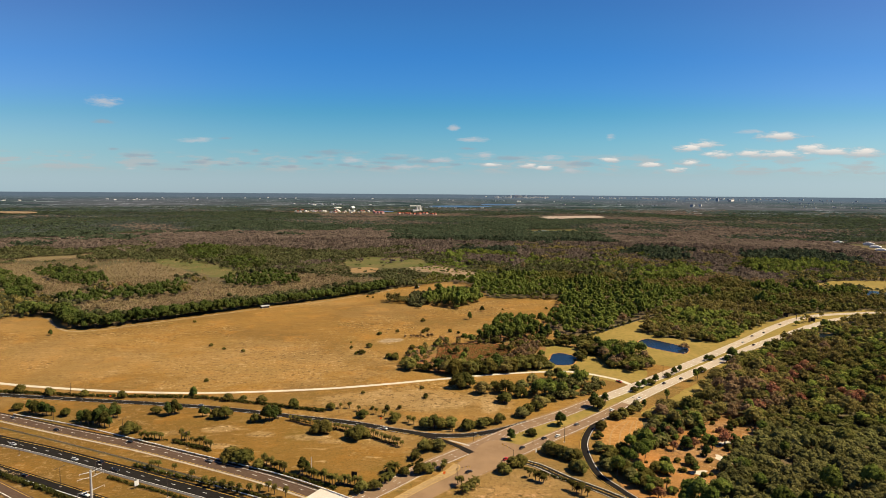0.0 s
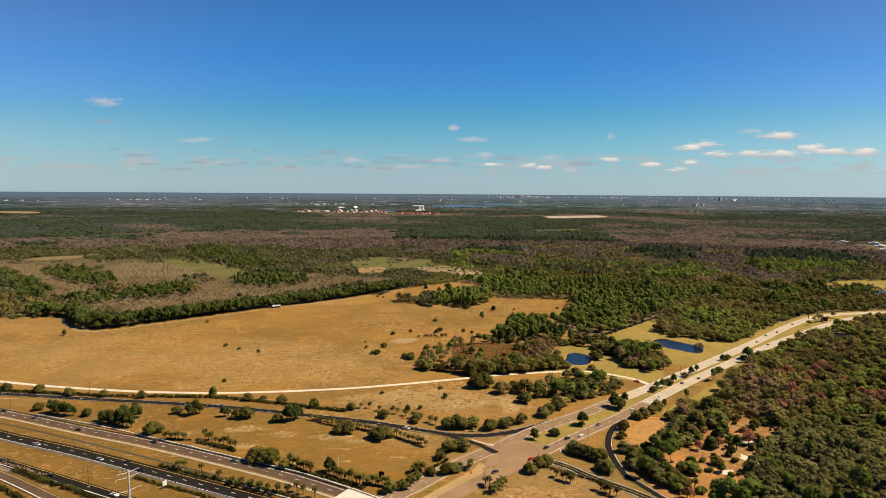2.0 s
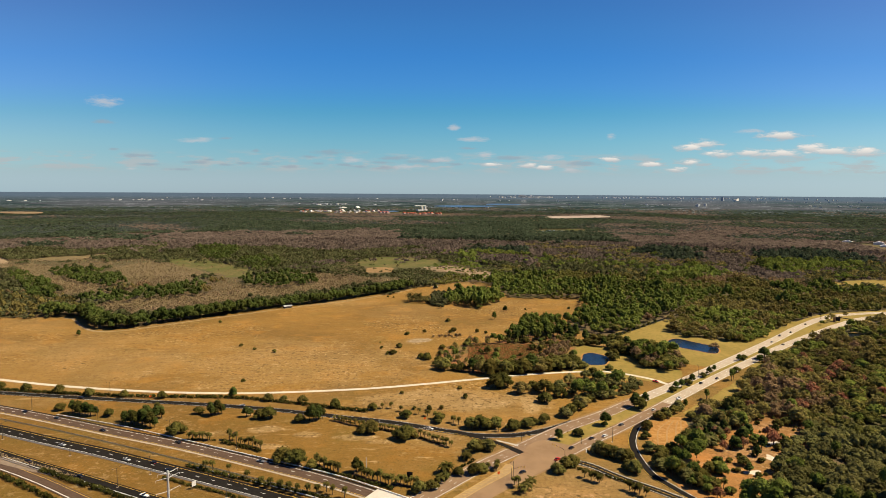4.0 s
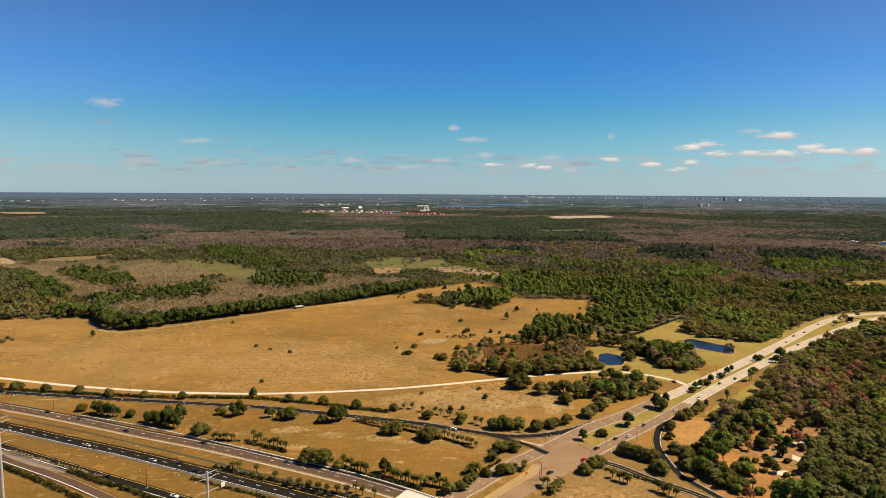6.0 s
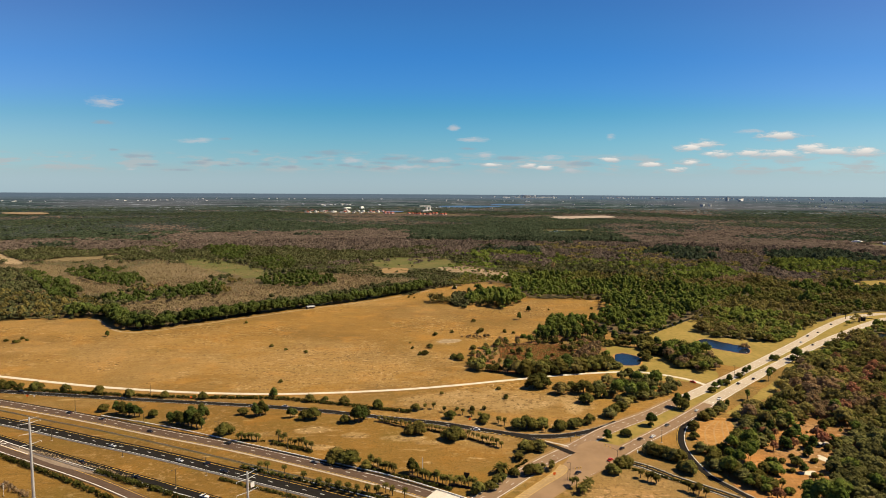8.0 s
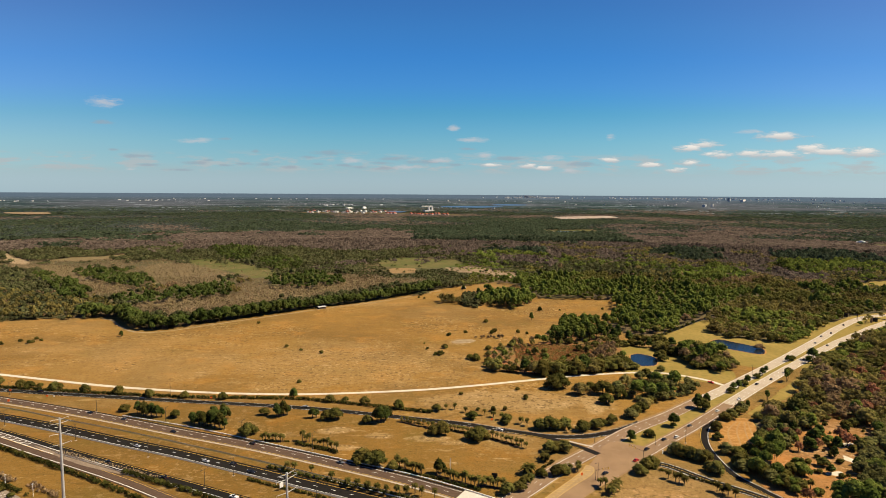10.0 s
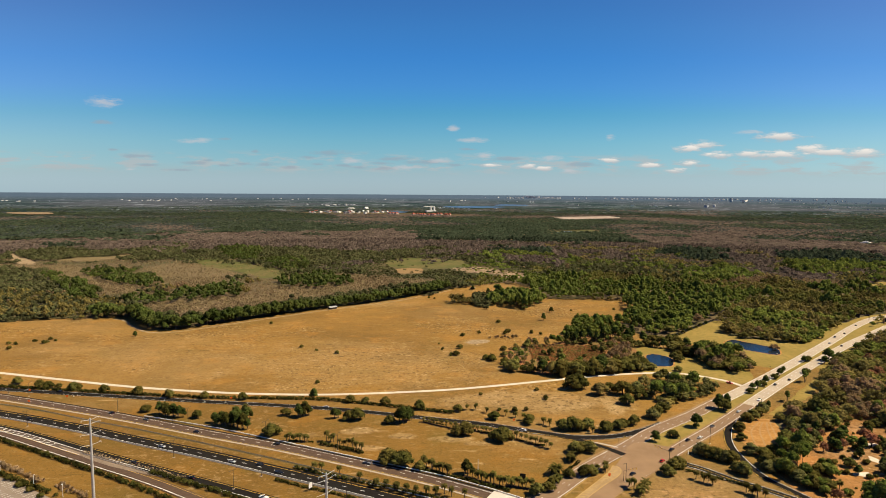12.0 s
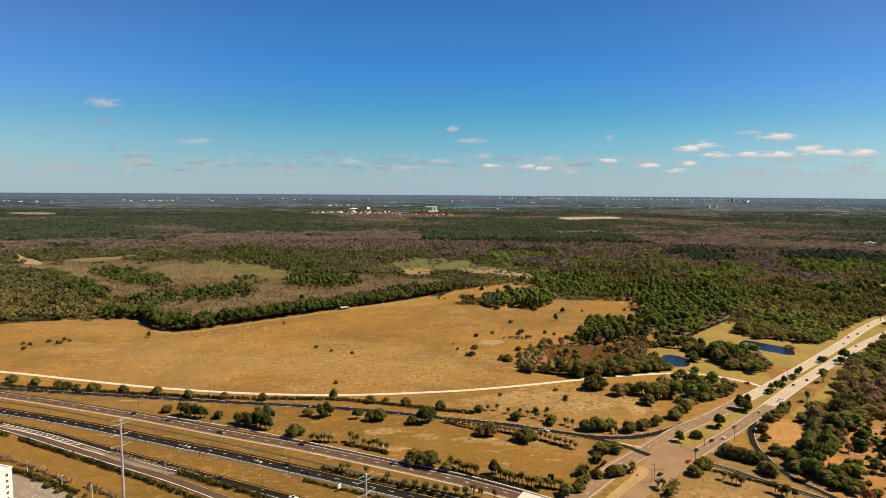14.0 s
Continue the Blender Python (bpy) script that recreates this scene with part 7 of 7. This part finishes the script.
plant([bush(7), bush(8)], [(-341, 336, 0.9), (-339, 335, 0.8), (-330, 330, 0.9), (-320, 323, 0.8), (-352, 344, 1.0)], "clipped green shrub on a car park island", "bush", "car park shrubs")


def shed(x, y, turn, long, deep, tall, label):
    base = new("shed")
    base.matrix_basis = pose(x, y, 0, 0, 0, turn)
    tagged(base, label, "shed")
    bm = bmesh.new()
    box(bm, -long / 2, -deep / 2, 0, long / 2, deep / 2, tall)
    part("wall", bm, BARK, base, "dark timber wall")
    bm = bmesh.new()
    v = [bm.verts.new(p) for p in [(s * (long / 2 + 0.8), w, h) for s in (-1, 1) for w, h in ((-deep / 2 - 0.8, tall), (0, tall + 1.4), (deep / 2 + 0.8, tall))]]
    for q in ((0, 3, 4, 1), (1, 4, 5, 2), (0, 1, 2), (5, 4, 3), (2, 5, 3, 0)):
        bm.faces.new([v[i] for i in q])
    bmesh.ops.recalc_face_normals(bm, faces=bm.faces)
    part("roof", bm, ROOF_GREY, base, "pale grey metal roof")


shed(-258, 875, 40, 11, 6, 2.8, "open field shed with a pale metal roof")
shed(-45, 1066, 15, 7, 5, 2.6, "small shed with a pale roof beside the pines")


def far_block(name, x, y, wide, deep, tall, wall, roof, label, category, group="", pitch=0.0, turn=52.0):
    """A far building: walls, window bands and roof."""
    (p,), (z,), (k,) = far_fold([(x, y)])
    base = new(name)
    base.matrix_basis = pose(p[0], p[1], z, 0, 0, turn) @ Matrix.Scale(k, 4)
    tagged(base, label, category, group)
    bm = bmesh.new()
    box(bm, -wide / 2, -deep / 2, -20, wide / 2, deep / 2, tall)
    part("wall", bm, wall, base)
    bm = bmesh.new()
    if pitch:
        v = [bm.verts.new(q) for q in ((-wide * 0.53, -deep * 0.55, tall), (wide * 0.53, -deep * 0.55, tall), (wide * 0.53, deep * 0.55, tall), (-wide * 0.53, deep * 0.55, tall), (-wide * 0.4, 0, tall + pitch), (wide * 0.4, 0, tall + pitch))]
        for q in ((0, 1, 5, 4), (1, 2, 5), (2, 3, 4, 5), (3, 0, 4), (3, 2, 1, 0)):
            bm.faces.new([v[i] for i in q])
    else:
        box(bm, -wide * 0.51, -deep * 0.51, tall, wide * 0.51, deep * 0.51, tall + 1.5)
    part("roof", bm, roof, base)
    return base


FAR_WHITE = surface("far white walls", [(0.75, 0.72, 0.67), (0.65, 0.62, 0.58)], 0.01, 6.0, 0.9)
FAR_PINK = surface("far pink walls", [(0.62, 0.42, 0.36), (0.55, 0.40, 0.36)], 0.01, 6.0, 0.9)
# bluish haze is painted into this wall colour
FAR_DIM = surface("far hazy walls", [(0.36, 0.39, 0.42), (0.40, 0.425, 0.45)], 0.01, 6.0, 0.9)
FAR_MID = surface("far grey walls", [(0.56, 0.55, 0.53), (0.48, 0.48, 0.48)], 0.01, 6.0, 0.9)
rnd = random.Random(5)
for i in range(13):
    far_block("resort_house", -330 + i * 24 + rnd.uniform(-8, 8), 4640 + rnd.uniform(-60, 90), rnd.uniform(13, 30), 18, rnd.uniform(5, 9), FAR_PINK, ROOF_RED, "resort house with a red tile roof among woods", "resort house", "red-roofed resort", 8.0)
for i in range(3):
    far_block("resort_house", -520 + i * 26, 4800, 28, 24, 10, FAR_PINK, ROOF_RED, "resort house with a red tile roof among woods", "resort house", "red-roofed resort", 8.0)
for i in range(44):
    x = -1230 + i * 15 + rnd.uniform(-12, 12)
    far_block("park_building", x, 5020 + rnd.uniform(-120, 380), rnd.uniform(9, 24), 18, rnd.uniform(4, 10), rnd.choice((FAR_WHITE, FAR_PINK, FAR_MID)), rnd.choice((ROOF_RED, ROOF_GREY, FAR_WHITE)), "pale low building of a distant park", "building", "distant park buildings", rnd.choice((0.0, 6.0)))
far_block("pavilion", -905, 6300, 44, 30, 5, FAR_WHITE, FAR_WHITE, "large white tent-roofed pavilion far off", "pavilion", "", 17.0)
far_block("pavilion", -1040, 6200, 70, 40, 9, FAR_WHITE, FAR_WHITE, "long white hall far off among woods", "pavilion", "", 6.0)


def arch_tower(x, y):
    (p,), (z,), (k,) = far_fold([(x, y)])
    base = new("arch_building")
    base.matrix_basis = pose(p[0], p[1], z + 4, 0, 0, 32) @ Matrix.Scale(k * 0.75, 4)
    tagged(base, "tall white arched building with a long deck", "building")
    for u in (-22, 22):
        bm = bmesh.new()
        box(bm, u - 8, -10, -10, u + 8, 10, 48)
        part("tower", bm, FAR_WHITE, base)
    bm = bmesh.new()
    box(bm, -30, -10, 48, 30, 10, 62)
    bmesh.ops.bevel(bm, geom=bm.edges[:], offset=4.0, segments=2, affect="EDGES")
    part("lintel", bm, FAR_WHITE, base)
    bm = bmesh.new()
    box(bm, -120, -8, 52, -28, 8, 62)
    part("deck", bm, FAR_WHITE, base)
    bm = bmesh.new()
    box(bm, -90, -20, -10, 40, 20, 12)
    part("podium", bm, FAR_WHITE, base)


arch_tower(-200, 5500)
for i in range(16):
    r = rnd.uniform(24000, 26000)
    a = rnd.gauss(0.131, 0.010)
    far_block("city_tower", -58 + r * math.sin(a), r * math.cos(a), r * rnd.uniform(0.0006, 0.0014), 60, r * rnd.uniform(0.0008, 0.0034), FAR_MID, FAR_DIM, "hazy high-rise tower of the far city", "building", "far city skyline")
TOWNS = [(-0.63, 11500, 0.05, 14), (-0.45, 12500, 0.05, 16), (-0.17, 8200, 0.07, 18), (-0.25, 15000, 0.2, 14), (0.02, 6900, 0.05, 10),
         (0.30, 9500, 0.10, 12), (0.57, 9800, 0.06, 12), (0.45, 15000, 0.18, 18), (0.12, 13000, 0.15, 10), (-0.68, 7600, 0.03, 8)]
for mid, out, wide, count in TOWNS:
    for i in range(count):
        a, r = rnd.gauss(mid, wide * 0.5), out * rnd.uniform(0.94, 1.07)
        wall = rnd.choice((FAR_WHITE, FAR_MID, FAR_MID))
        far_block("town_building", -58 + r * math.sin(a), r * math.cos(a), r * rnd.uniform(0.0008, 0.0036), 30, r * rnd.uniform(0.0001, 0.0004) + 4, wall, wall, "tiny pale building on the distant plain", "building", "distant town buildings")
for i in range(190):
    a = (rnd.uniform(0.10, 0.64), rnd.gauss(0.14, 0.025), rnd.gauss(0.33, 0.06), rnd.gauss(0.46, 0.05))[i % 4]
    r = rnd.uniform(21000, 27000)
    wall = rnd.choice((FAR_MID, FAR_MID, FAR_WHITE))
    far_block("town_building", -58 + r * math.sin(a), r * math.cos(a), r * rnd.uniform(0.0006, 0.0036), 40, r * rnd.uniform(0.0001, 0.0006) + 5, wall, wall, "faint city block on the horizon", "building", "skyline blocks")
far_block("tower_block", 3497, 8420, 90, 40, 26, FAR_DIM, FAR_DIM, "dark high-rise hotel block far off", "building")
far_block("tower_block", 3600, 8420, 30, 30, 30, FAR_WHITE, FAR_WHITE, "pale high-rise hotel block far off", "building")
far_block("tower_block", 7353, 16041, 80, 60, 80, FAR_DIM, FAR_DIM, "dark tower on the horizon", "building")
far_block("tower_block", 8200, 17000, 500, 90, 22, FAR_WHITE, FAR_WHITE, "long white hall on the horizon", "building")
for dx, dy, w, h in ((0, 0, 26, 3.5), (40, 90, 18, 6), (-60, -110, 24, 3), (110, 60, 30, 3.5), (-20, 160, 16, 5)):
    far_block("warehouse", 1415 + dx, 1985 + dy, w, 30, h, FAR_WHITE, FAR_WHITE, "white shed-like building among the eastern woods", "warehouse", "white sheds", 5.0)


def far_sheet(name, points, material, lift, label, category):
    line = spline(points, 60.0, True)
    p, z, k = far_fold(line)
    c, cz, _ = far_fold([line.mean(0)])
    v = [(a, b, h + lift) for (a, b), h in zip(p, z)] + [(c[0, 0], c[0, 1], cz[0] + lift)]
    n = len(line)
    f = [(i, (i + 1) % n, n) for i in range(n)]
    tagged(part(name, (v, f), material), label, category, kind="structure")


# the sky's blue reflection is painted into the water's base colour
SKY_BLUE_LAKE = surface("lake water with painted sky blue", [(0.06, 0.13, 0.24), (0.05, 0.11, 0.20)], 0.003, 6.0, 0.4)
far_sheet("lake", [(-560, 5000), (-440, 5000), (-400, 5200), (-520, 5260)], SKY_BLUE_LAKE, 6.0, "blue lake beside the resort", "lake")
far_sheet("lake", [(-80, 6900), (300, 6700), (620, 7200), (300, 7500), (-60, 7300)], SKY_BLUE_LAKE, 6.0, "wide blue lake far off", "lake")
far_sheet("lake", [(560, 8000), (900, 7900), (1050, 8500), (700, 8700)], SKY_BLUE_LAKE, 6.0, "wide blue lake far off", "lake")
far_sheet("sand_pit", SAND_PIT, surface("pale quarry sand", [(0.35, 0.275, 0.22), (0.27, 0.205, 0.16), (0.43, 0.36, 0.30)], 0.008, 5.0, 0.95), 4.0, "pale sand pit among the far woods", "sand pit")
far_sheet("bare_hill", BARE_HILL, surface("tan earth", [(0.22, 0.155, 0.09), (0.18, 0.125, 0.07), (0.26, 0.19, 0.12)], 0.01, 6.0, 0.95), 8.0, "bare tan earth mound among the far woods", "mound")
far_sheet("golf_lawn", GOLF, MEADOW, 0.1, "pale green golf lawn among the pines", "lawn")
far_sheet("pond", [(400, 2680), (470, 2660), (520, 2720), (450, 2760)], SKY_BLUE_LAKE, 0.3, "blue pond on the golf lawn", "pond")
